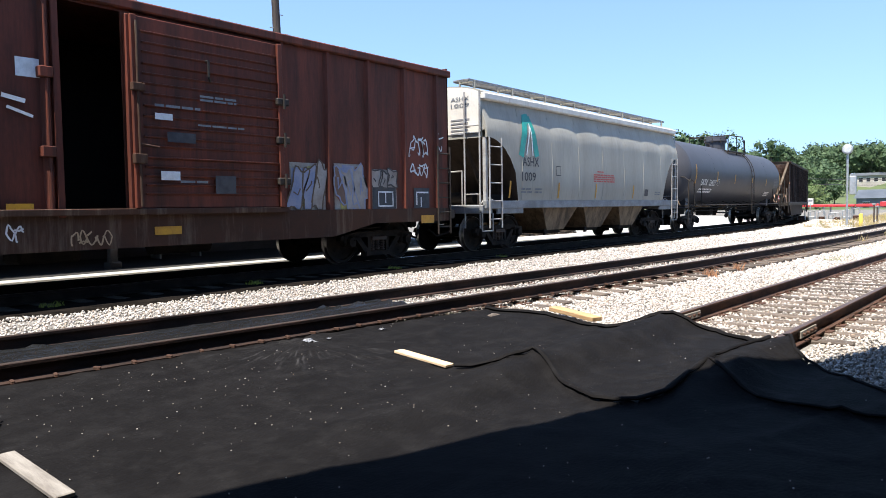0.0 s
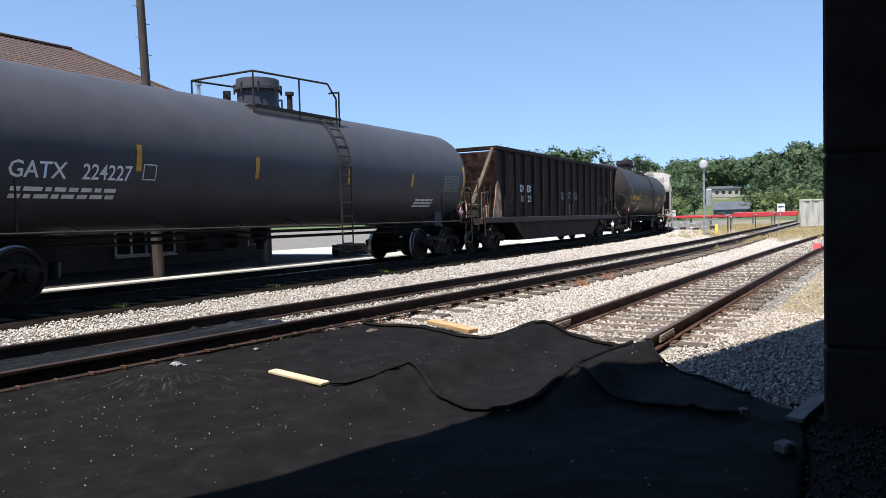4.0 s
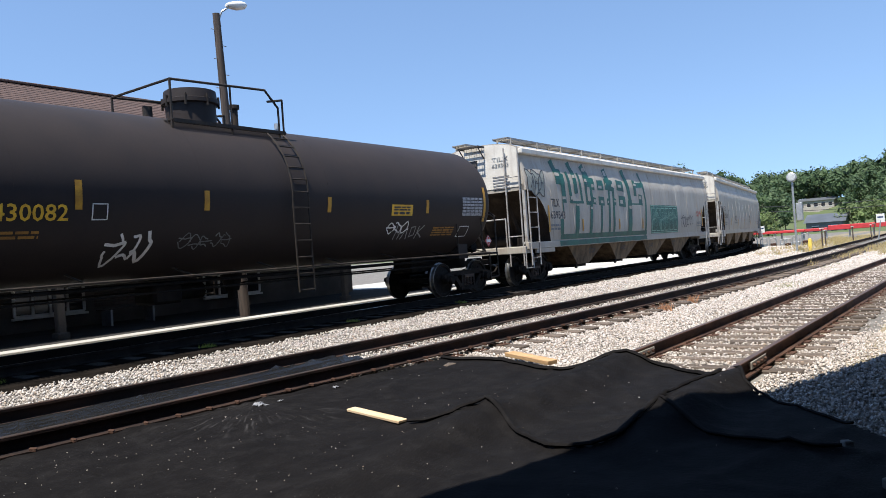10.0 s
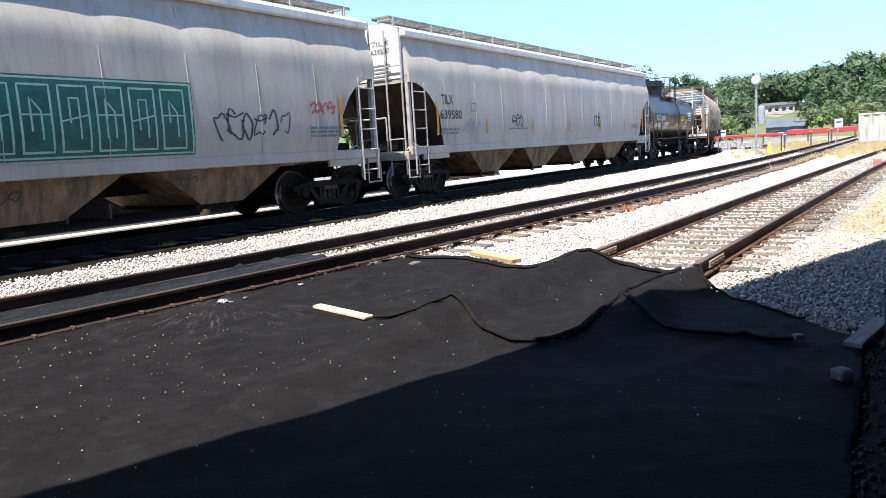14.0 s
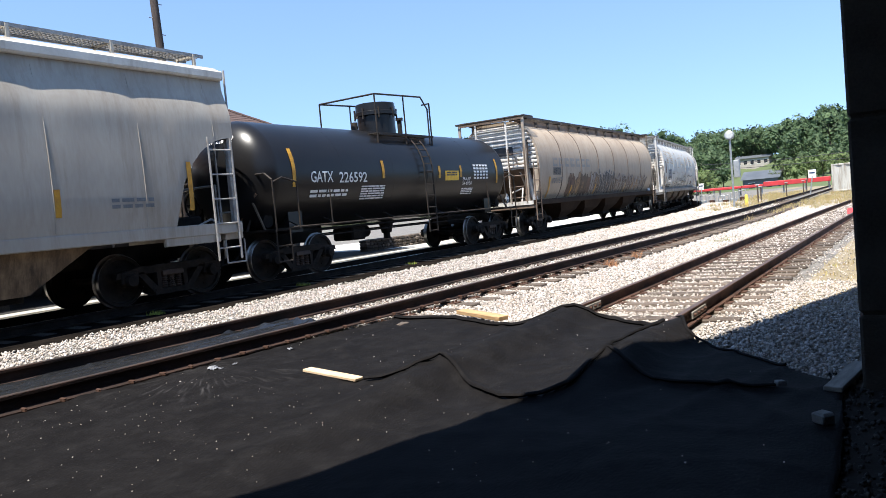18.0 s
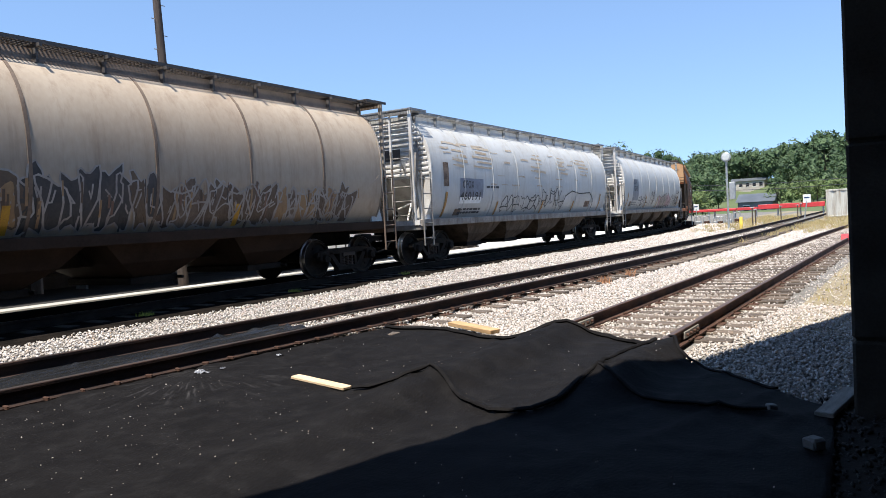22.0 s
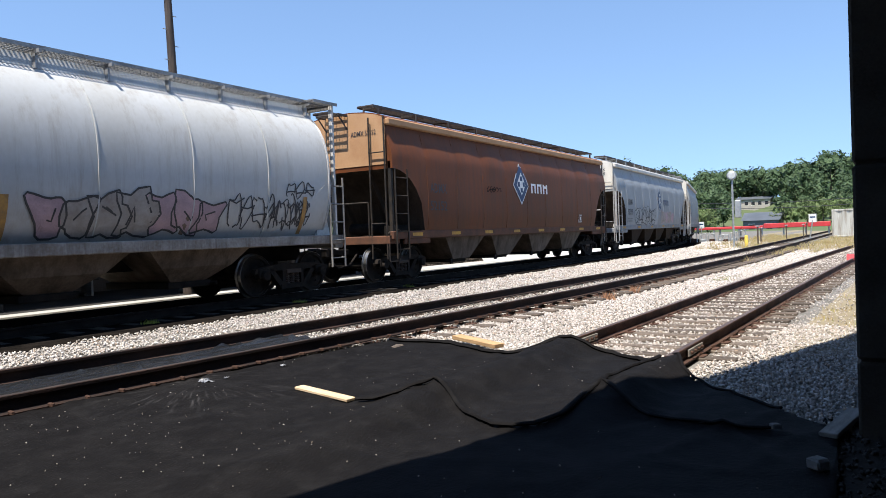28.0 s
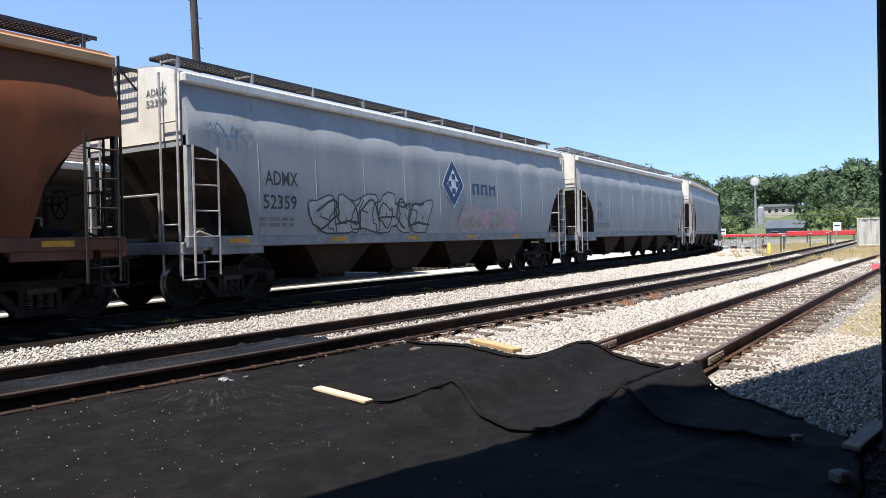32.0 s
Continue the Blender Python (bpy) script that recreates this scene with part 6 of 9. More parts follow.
            part("end_rib", Mesh().loft([[(b + s * 0.018, y, z), (b + s * 0.06, y, z + 0.035), (b + s * 0.06, y, z + 0.085), (b + s * 0.018, y, z + 0.12)] for y in (-yy, yy)]), corr, car)
        for q in (-1, 1):
            part("end_brace", Mesh().prism([(b - s * 1.25, 1.2), (b - s * 0.95, 1.2), (b + s * 0.28, 2.95), (b + s * 0.05, 2.95)], q * 0.75 - 0.03, q * 0.75 + 0.03), corr, car)
            part("end_brace", Mesh().prism([(e - s * 0.05, 1.2), (e - s * 0.17, 1.2), (b - s * 0.02, 3.5), (b + s * 0.10, 3.5)], q * 1.2 - 0.04, q * 1.2 + 0.04), steel, car)
            part("end_post", Mesh().box(min(e, e - s * 0.07), max(e, e - s * 0.07), q * 1.3 - 0.05, q * 1.3 + 0.05, 1.2, 4.33, 0.008), postm or corr, car)
            part("end_post", Mesh().box(min(e, e - s * 0.05), max(e, e - s * 0.05), q * 0.62 - 0.03, q * 0.62 + 0.03, 1.2, 4.33), corr, car)
            ladder(car, (e - s * 0.05, q * 1.58, 0.55), (e - s * 0.05, q * 1.58, 2.6), (-s * 0.46, 0, 0), 5, steel)
        part("top_beam", Mesh().box(min(e, e - s * 0.06), max(e, e - s * 0.06), -1.3, 1.3, 4.22, 4.32), steel, car)
        ladder(car, (e + s * 0.03, -1.28, 1.2), (e + s * 0.03, -1.28, 3.2), (0, 0.62, 0), 5, steel, name="end_ladder")
        part("end_sill", Mesh().box(min(e, e - s * 0.3), max(e, e - s * 0.3), -1.5, 1.5, 0.98, 1.2, 0.02), steel, car)
        part("platform", Mesh().box(min(e, b - s * 1.2), max(e, b - s * 1.2), -1.45, 1.45, 1.17, 1.21), steel, car)
        m = Mesh().tube((b - s * 0.05, -0.25, 1.45), (b - s * 0.05, 0.6, 1.45), 0.15, 14)
        part("brake_cylinder", m, M_UNDER, car, smooth=35)
        # broad tapered plates that carry the end, pierced end screen
        for q in (-1, 1):
            part("bolster_plate", Mesh().loft([[(e - s * 0.30, q * 1.38, 1.2), (e - s * 0.75, q * 1.38, 1.2), (b - s * 0.02, q * 1.02, 3.35), (b + s * 0.10, q * 1.02, 3.35)], [(e - s * 0.30, q * 1.32, 1.2), (e - s * 0.75, q * 1.32, 1.2), (b - s * 0.02, q * 0.96, 3.35), (b + s * 0.10, q * 0.96, 3.35)]]), corr, car)
        part("end_window", Mesh().box(min(b + s * 0.062, b + s * 0.075), max(b + s * 0.062, b + s * 0.075), -0.62, 0.35, 3.0, 3.32), P_WALKD, car)
        part("platform_edge", Mesh().box(min(e + s * 0.01, e + s * 0.03), max(e + s * 0.01, e + s * 0.03), -1.5, 1.5, 1.12, 1.26), corr, car)
        part("brake_valve", Mesh().box(min(e - s * 0.1, e - s * 0.5), max(e - s * 0.1, e - s * 0.5), 0.6, 1.1, 1.2, 1.75, 0.04), steel, car)
        m = Mesh().pipe([(e - s * 0.1, -1.0, 1.25), (e - s * 0.5, -0.9, 1.75), (b, -0.4, 1.6)], 0.03)
        part("brake_lever", m, corr, car, smooth=35)
        grate(car, min(b - s * 0.2, e + s * 0.08), max(b - s * 0.2, e + s * 0.08), -1.40, 1.40, 4.345, walkm, "end_board")
        bogie(car, s * tc)
        y0, y1 = sorted((s * 0.62, s * 1.12))
        grate(car, -L / 2, L / 2, y0, y1, 4.36, walkm)
    for s in (-1, 1):
        # upright plate along the edge of the roof, under the running board
        part("roof_plate", Mesh().loft([[(x, s * 1.03, 4.03), (x, s * 0.98, 4.25), (x, s * 0.70, 4.25), (x, s * 0.70, 4.0)] for x in (-B + 0.05, B - 0.05)]), body if ribm is None else ribm, car)
    k = int(L / 1.25)
    sup = {}
    for s in (-1, 1):
        m = Mesh().prism([(-0.02, 4.31), (0.02, 4.31), (0.02, 4.25), (-0.02, 4.25)], min(s * 0.5, s * 1.22), max(s * 0.5, s * 1.22))
        m.prism([(-0.02, 4.30), (0.02, 4.30), (0.02, 4.02), (-0.02, 4.02)], min(s * 1.0, s * 1.10), max(s * 1.0, s * 1.10))
        sup[s] = m.made("board_support")
        sup[s].materials.append(walkm)
    for i in range(k + 1):
        for s in (-1, 1):
            part("board_support", sup[s], None, car, at=(-B + 0.1 + (2 * B - 0.2) * i / k, 0, 0))
    part("hatch_cover", Mesh().box(-B + 0.6, B - 0.6, -0.32, 0.32, 4.2, 4.34, 0.04), body, car)
    part("centre_sill", Mesh().box(-half + 0.95, half - 0.95, -0.33, 0.33, 0.72, 1.05, 0.02), M_UNDER, car)
    x0, x1 = -tc + 1.35, tc - 1.35
    pitch = (x1 - x0) / bays
    for i in range(bays):
        a, c2 = x0 + pitch * i, x0 + pitch * (i + 1)
        c = (a + c2) / 2
        m = Mesh().loft([[(a + 0.02, -1.44, 1.24), (c2 - 0.02, -1.44, 1.24), (c2 - 0.02, 1.44, 1.24), (a + 0.02, 1.44, 1.24)],
                         [(c - pitch * 0.3, -1.2, 0.76), (c + pitch * 0.3, -1.2, 0.76), (c + pitch * 0.3, 1.2, 0.76), (c - pitch * 0.3, 1.2, 0.76)],
                         [(c - 0.4, -0.9, 0.48), (c + 0.4, -0.9, 0.48), (c + 0.4, 0.9, 0.48), (c - 0.4, 0.9, 0.48)]])
        bayp = part("discharge_bay", m, bay, car)
        g = Mesh().box(c - 0.5, c + 0.5, -0.95, 0.95, 0.36, 0.48, 0.01)
        g.tube((c + 0.5, -1.1, 0.42), (c + 0.5, 1.1, 0.42), 0.03, 8)
        part("outlet_gate", g, M_UNDER, bayp)
    coup_ends(car, L, half)
    return car, surf


def tank_car(label, group, L, half, body, steel, R=1.48, zc=2.60, dome_x=0.0, dome_r=0.52, dome_h=0.62, rail=(-1.6, 1.6), rail_h=0.85, lad_x=0.6, tc=None, marks=(), dome_m=None):
    """A tank car. L: the length of the shell between the head seams."""
    car = thing("tank_car", label, "railcar", group)
    tc = tc or (half - 1.95)

    def surf(x, z):
        return -math.sqrt(max(0.01, R * R - (z - zc) ** 2))

    def ringx(x, r, n=40):
        return [(x, r * math.cos(2 * math.pi * k / n), zc + r * math.sin(2 * math.pi * k / n)) for k in range(n)]

    hd = 0.72
    prof = [(-L / 2 - hd * math.cos(a), R * math.sin(a)) for a in [math.pi / 2 * k / 48 for k in range(1, 49)]]
    prof[0] = (prof[0][0], max(prof[0][1], 0.05))
    prof = [(-L / 2 - hd, 0.02)] + prof
    prof += [(-L / 2 + L * k / 6, R) for k in range(1, 6)] + [(-x, r) for x, r in prof[::-1]]
    part("shell", Mesh().loft([ringx(x, r, 96) for x, r in prof]), body, car, smooth=60)
    for k in range(1, 5):
        x = -L / 2 + L * k / 5
        part("weld_band", Mesh().loft([ringx(x - 0.012, R + 0.004), ringx(x + 0.012, R + 0.004)]), body, car, smooth=40)
    # dome, its railing and platform
    m = Mesh().lathe([(dome_r * 0.93, zc + R - 0.12), (dome_r * 0.93, zc + R + dome_h * 0.55), (dome_r * 1.06, zc + R + dome_h * 0.58), (dome_r * 1.06, zc + R + dome_h * 0.70), (dome_r, zc + R + dome_h * 0.72), (dome_r * 0.96, zc + R + dome_h), (0.05, zc + R + dome_h + 0.05)], axis="z", c=(dome_x, 0, 0), n=24)
    d = part("dome", m, dome_m or body, car, smooth=40)
    for k in range(8):
        a = 2 * math.pi * k / 8
        m = Mesh().tube((dome_x + dome_r * 1.04 * math.cos(a), dome_r * 1.04 * math.sin(a), zc + R + dome_h * 0.45), (dome_x + dome_r * 1.04 * math.cos(a), dome_r * 1.04 * math.sin(a), zc + R + dome_h * 0.82), 0.025, 6)
        part("dome_bolt", m, steel, d)
    zt = zc + R
    x0, x1 = dome_x + rail[0], dome_x + rail[1]
    for s in (-1, 1):
        m = Mesh()
        y = s * 0.95
        zl = zc + math.sqrt(R * R - 0.95 ** 2) - 0.02
        m.pipe([(x0, y, zl), (x0, y, zt + rail_h), (x1 - 0.45, y, zt + rail_h + 0.1), (x1 - 0.12, y, zt + rail_h - 0.23), (x1 - 0.12, y, zl)], 0.024)
        m.pipe([(x1, y, zl), (x1, y, zt + rail_h - 0.05), (x1 - 0.4, y, zt + rail_h - 0.13)], 0.024)
        m.tube((x0 + (x1 - x0) * 0.5, y, zl), (x0 + (x1 - x0) * 0.5, y, zt + rail_h + 0.05), 0.022, 6)
        part("dome_railing", m, steel, car)
    part("dome_railing", Mesh().pipe([(x0, -0.95, zt + rail_h), (x0, 0.95, zt + rail_h)], 0.024), steel, car)
    grate(car, x0, x1, -1.0, -0.58, zt - 0.18, steel, "dome_platform")
    grate(car, x0, x1, 0.58, 1.0, zt - 0.18, steel, "dome_platform")
    m = Mesh().tube((dome_x + 0.95, -0.15, zt - 0.05), (dome_x + 0.95, -0.15, zt + 0.38), 0.07, 10).tube((dome_x + 0.95, -0.15, zt + 0.38), (dome_x + 0.95, -0.15, zt + 0.46), 0.11, 10)
    part("valve", m, steel, car, smooth=35)
    m = Mesh().tube((dome_x - 0.9, 0.1, zt - 0.05), (dome_x - 0.9, 0.1, zt + 0.25), 0.09, 10)
    part("valve", m, steel, car, smooth=35)
    # side ladder bent round the shell
    for s in (-1, 1):
        m = Mesh()
        arc = [(s * (R + 0.10) * math.cos(a), zc + (R + 0.10) * math.sin(a)) for a in [radians(-8 + 9 * k) for k in range(8)]]
        for dx in (0, 0.42):
            m.pipe([(lad_x + dx, s * (R + 0.10), 0.62)] + [(lad_x + dx, y, z) for y, z in arc], 0.02)
        for k in range(6):
            m.tube((lad_x, s * (R + 0.10), 0.66 + k * 0.33), (lad_x + 0.42, s * (R + 0.10), 0.66 + k * 0.33), 0.016, 6)
        for y, z in arc[1:]:
            m.tube((lad_x, y, z), (lad_x + 0.42, y, z), 0.016, 6)
        part("ladder", m, steel, car)
        m = Mesh()
        y = s * (R + 0.02)
        m.pipe([(-half + 1.5, y, 1.12), (half - 1.5, y, 1.12)], 0.022)
        for k in range(9):
            x = -half + 1.7 + (2 * half - 3.4) * k / 8
            m.tube((x, y, 1.12), (x, s * 0.95, 1.28), 0.016, 5)
        part("side_handrail", m, steel, car)
        m = Mesh()
        m.pipe([(-tc, s * 0.55, 1.0), (tc, s * 0.55, 1.0)], 0.03)
        m.pipe([(-tc + 1, s * 0.75, 0.86), (tc - 1, s * 0.75, 0.86)], 0.02)
        part("brake_pipe", m, M_UNDER, car)
    m = Mesh().tube((0.1, 0, zc - R + 0.05), (0.1, 0, zc - R - 0.34), 0.24, 14, 0.14).tube((0.1, 0, zc - R - 0.3), (0.1, 0, zc - R - 0.5), 0.1, 10)
    m.box(-1.9, -1.3, -0.35, 0.35, 0.62, 0.98, 0.05)
    m.tube((-1.2, 0.35, 0.8), (-0.4, 0.35, 0.8), 0.16, 12)
    part("bottom_outlet", m, M_UNDER, car, smooth=35)
    for s in (-1, 1):
        e = s * max(half - 0.95, L / 2 + 0.45)
        part("stub_sill", Mesh().box(min(e, s * (tc - 1.6)), max(e, s * (tc - 1.6)), -0.32, 0.32, 0.72, 1.12, 0.02), M_UNDER, car)
        m = Mesh()
        ya = [(y, zc - math.sqrt(R * R - y * y) + 0.02) for y in [-0.95 + 1.9 * k / 12 for k in range(13)]]
        poly = [(-0.95, 1.0), (0.95, 1.0)] + ya[::-1]
        m.loft([[(s * tc + dx, y, z) for y, z in poly] for dx in (-0.22, 0.22)])
        part("saddle", m, body, car)
        part("end_platform", Mesh().box(min(e, e - s * 0.75), max(e, e - s * 0.75), -1.45, 1.45, 1.06, 1.12, 0.01), M_UNDER, car)
        m = Mesh()
        m.pipe([(e - s * 0.02, -1.45, 1.1), (e - s * 0.02, -1.45, 2.15), (e - s * 0.02, -1.25, 2.3), (e - s * 0.02, 1.25, 2.3), (e - s * 0.02, 1.45, 2.15), (e - s * 0.02, 1.45, 1.1)], 0.022)
        part("end_handrail", m, steel, car)
        for q in (-1, 1):
            part("step", Mesh().pipe([(e, q * 1.45, 1.1), (e, q * 1.45, 0.42), (e - s * 0.42, q * 1.45, 0.42), (e - s * 0.42, q * 1.45, 1.1)], 0.02).pipe([(e, q * 1.45, 0.75), (e - s * 0.42, q * 1.45, 0.75)], 0.016), steel, car)
            part("side_handrail", Mesh().pipe([(e - s * 0.75, q * 1.45, 1.1), (e - s * 0.75, q * 1.45, 2.1), (e - s * 0.3, q * 1.45, 2.2), (e - s * 0.02, q * 1.45, 2.1)], 0.02), steel, car)
            part("grab_iron", Mesh().pipe([(e - s * 1.9, q * 1.40, 1.1), (e - s * 1.9, q * 1.40, 1.95)], 0.018), steel, car)
            part("end_brace", Mesh().pipe([(e, q * 0.6, 1.1), (e - s * 0.35, q * 0.55, 1.75)], 0.03), steel, car)
        part("brake_cylinder", Mesh().tube((e - s * 0.35, -0.9, 1.3), (e - s * 0.35, -0.25, 1.3), 0.15, 10), M_UNDER, car, smooth=35)
        part("brake_valve", Mesh().box(min(e - s * 0.1, e - s * 0.5), max(e - s * 0.1, e - s * 0.5), 0.3, 0.8, 1.12, 1.55, 0.03), M_UNDER, car)
        for y0, y1 in ((-0.15, -0.95), (-1.1, -0.55)):
            part("end_brace", Mesh().tube((e - s * 0.04, y0, 1.1), (e - s * 0.04, y1, 2.28 if y1 > -0.9 else 1.9), 0.028, 6), P_POSTDK, car)
        if s < 0:
            wh = Mesh()
            for k in range(20):
                a0, a1 = 2 * math.pi * k / 20, 2 * math.pi * (k + 1) / 20
                wh.tube((e - 0.04, 0.95 + 0.30 * math.cos(a0), 1.82 + 0.30 * math.sin(a0)), (e - 0.04, 0.95 + 0.30 * math.cos(a1), 1.82 + 0.30 * math.sin(a1)), 0.026, 6)
                if k % 5 == 0:
                    wh.tube((e - 0.02, 0.95, 1.82), (e - 0.04, 0.95 + 0.30 * math.cos(a0), 1.82 + 0.30 * math.sin(a0)), 0.016, 5)
            part("brake_wheel", wh, M_UNDER, car, smooth=35)
            part("brake_stand", Mesh().box(e - 0.02, e + 0.10, 0.80, 1.10, 1.1, 2.0, 0.03), M_UNDER, car)
        bogie(car, s * tc)
    coup_ends(car, L, half)
    for x, z0, z1 in marks:
        patch(car, "reflective_mark", [(x - 0.05, x + 0.05, z0, z1)], M_YELLOW, surf, 0.012, 0.12)
    return car, surf


def open_hopper_car(label, group, L, half, body, steel, rust, top=3.65, tc=None):
    car = thing("open_hopper_car", label, "railcar", group)
    tc = tc or (half - 2.0)
    W = 1.52

    def surf(x, z):
        return -W

    a, t = L / 2 - 1.75, L / 2 - 1.02
    for s in (-1, 1):
        y0, y1 = sorted((s * (W - 0.03), s * W))
        m = Mesh().prism([(-a - 0.62, 1.2), (L / 2 - 0.62, 1.2), (L / 2 - 0.55, 2.95), (L / 2 - 0.20, top - 0.05), (L / 2 - 0.20, top), (-t + 0.06, top)], y0, y1)
        part("side_sheet", m, body, car)
        part("end_flange", Mesh().prism([(L / 2 - 0.68, 1.2), (L / 2 - 0.55, 1.2), (L / 2 - 0.48, 2.95), (L / 2 - 0.14, top - 0.06), (L / 2 - 0.30, top - 0.06), (L / 2 - 0.62, 2.95)], min(s * (W - 0.03), s * (W + 0.07)), max(s * (W - 0.03), s * (W + 0.07))), body, car)
        part("corner_post", Mesh().box(L / 2 - 1.24, L / 2 - 1.10, min(s * W, s * (W + 0.05)), max(s * W, s * (W + 0.05)), 1.95, top - 0.2, 0.012), P_POSTDK, car, "tan post stripped of its paint")
        part("corner_post", Mesh().box(L / 2 - 1.26, L / 2 - 1.06, min(s * W, s * (W + 0.06)), max(s * W, s * (W + 0.06)), 1.42, 1.93, 0.012), P_RUSTDK, car)
        y0, y1 = sorted((s * (W - 0.08), s * (W + 0.10)))
        part("top_chord", Mesh().box(-t, L / 2 - 0.14, y0, y1, top - 0.08, top + 0.06, 0.02), body, car)
        part("side_sill", Mesh().box(-L / 2 + 0.1, L / 2 - 0.1, y0, y1, 1.02, 1.22, 0.02), steel, car)
        n = 15
        for i in range(n):
            x = -a + 0.05 + (2 * a - 0.1) * i / (n - 1)
            y0, y1 = sorted((s * W, s * (W + 0.085)))
            m = Mesh().loft([[(x - 0.09, s * W, z), (x - 0.05, s * (W + 0.085), z), (x + 0.05, s * (W + 0.085), z), (x + 0.09, s * W, z)] for z in (1.2, top - 0.07)])
            part("side_stake", m, body, car)
        for q in (-1,):
            # end post leaning in to the draft sill, and the gusset under the side
            m = Mesh().loft([[(q * (t - 0.12), s * (W - 0.02), top), (q * (t + 0.02), s * (W - 0.02), top), (q * (t + 0.02), s * (W - 0.14), top), (q * (t - 0.12), s * (W - 0.14), top)],
                             [(q * (L / 2 - 0.45), s * 0.82, 1.2), (q * (L / 2 - 0.30), s * 0.82, 1.2), (q * (L / 2 - 0.30), s * 0.70, 1.2), (q * (L / 2 - 0.45), s * 0.70, 1.2)]])
            part("gusset", Mesh().prism([(q * (a + 0.25), 1.2), (q * (a + 0.95), 1.2), (q * (a + 0.90), 1.45), (q * (a + 0.74), 1.95), (q * (a + 0.66), 2.35), (q * (a + 0.56), 2.48), (q * (a + 0.44), 2.40), (q * (a + 0.30), 1.9)], min(s * (W - 0.02), s * (W + 0.02)), max(s * (W - 0.02), s * (W + 0.02))), rust, car)
            part("end_post", m, P_POSTDK, car)
    # flat boarded end at the rear
    part("end_wall", Mesh().box(L / 2 - 0.66, L / 2 - 0.62, -W + 0.03, W - 0.03, 1.2, top - 0.02), body, car)
    for y in (-1.35, -0.7, 0.0, 0.7, 1.35):
        part("end_stake", Mesh().box(L / 2 - 0.615, L / 2 - 0.52, y - 0.05, y + 0.05, 1.2, top - 0.1, 0.01), P_RUSTDK if abs(y) > 1 else body, car)
    part("end_chord", Mesh().box(L / 2 - 0.68, L / 2 - 0.14, -W, W, top - 0.06, top + 0.06, 0.02), body, car)
    for q in (-1, 1):
        # inclined floor sheet, rusted bare
        part("slope_sheet", Mesh().loft([[(q * (t - 0.02), y, top - 0.12), (q * (t - 0.06), y, top - 0.14), (q * (a - 2.2), y, 1.0), (q * (a - 2.14), y, 1.0)] for y in (-W + 0.04, W - 0.04)]), rust, car)
        e = q * L / 2
        part("end_sill", Mesh().box(min(e, e - q * 0.3), max(e, e - q * 0.3), -1.5, 1.5, 0.98, 1.2, 0.02), steel, car)
        part("platform", Mesh().box(min(e, e - q * 1.9), max(e, e - q * 1.9), -1.42, 1.42, 1.16, 1.2), steel, car)
        for y in (-0.75, 0.75) if q < 0 else ():
            m = Mesh().prism([(e - q * 0.2, 1.2), (e - q * 0.36, 1.2), (q * (t - 0.75), 2.9), (q * (t - 0.6), 2.9)], y - 0.04, y + 0.04)
            part("end_brace", m, P_POSTDK, car)
        if q < 0:
            part("end_chord", Mesh().box(min(q * t, q * (t - 0.14)), max(q * t, q * (t - 0.14)), -W, W, top - 0.08, top + 0.06, 0.02), body, car)
        ladder(car, (e - q * 0.06, -1.56, 0.55), (e - q * 0.06, -1.56, 2.3), (-q * 0.46, 0, 0), 4, steel)
        ladder(car, (e + q * 0.02, -1.35, 0.8), (e + q * 0.02, -1.35, 2.6), (0, 0.5, 0), 5, steel, name="end_ladder")
        part("brake_cylinder", Mesh().tube((e - q * 0.6, -0.5, 1.6), (e - q * 0.6, 0.4, 1.6), 0.2, 14), steel, car, smooth=35)
        part("brake_valve", Mesh().box(min(e - q * 0.2, e - q * 0.7), max(e - q * 0.2, e - q * 0.7), -1.2, -0.8, 1.2, 1.7, 0.04), steel, car)
        part("brake_lever", Mesh().pipe([(e - q * 0.1, -0.9, 1.2), (e - q * 0.3, -0.7, 1.8), (e - q * 0.7, -0.4, 1.7)], 0.03), rust, car, smooth=35)
        for k in range(4):
            u = 0.18 * k
            part("air_pipe", Mesh().pipe([(e - q * (0.35 + u), -1.40, 1.2), (e - q * (0.35 + u), -1.38, 1.45 + 0.12 * (k % 3)), (e - q * (0.62 + u), -1.25, 1.55 + 0.1 * (k % 2)), (e - q * (0.70 + u), -1.05, 1.25)], 0.018), rust if k % 2 else P_POSTDK, car)
        part("grab_rail", Mesh().pipe([(e - q * 0.05, -1.45, 1.2), (e - q * 0.05, -1.45, 2.05), (e - q * 0.5, -1.45, 2.05), (e - q * 0.5, -1.45, 1.2)], 0.018), P_POSTDK, car)
        part("brake_rod", Mesh().pipe([(e - q * 0.1, 0.2, 1.2), (e - q * 0.5, 0.4, 1.9)], 0.04), rust, car, smooth=35)
        bogie(car, q * tc)
    m = Mesh()
    for k in range(4):
        c = -tc + 1.9 + (2 * tc - 3.8) * (k + 0.5) / 4
        h = (2 * tc - 3.8) / 8
        m.loft([[(c - h, -1.4, 1.1), (c + h, -1.4, 1.1), (c + h, 1.4, 1.1), (c - h, 1.4, 1.1)], [(c - h * 0.9, -1.3, 0.34), (c + h * 0.9, -1.3, 0.34), (c + h * 0.9, 1.3, 0.34), (c - h * 0.9, 1.3, 0.34)]])
    part("hopper_bottom", m, body, car)
    for s in (-1, 1):
        y0, y1 = sorted((s * 1.36, s * 1.41))
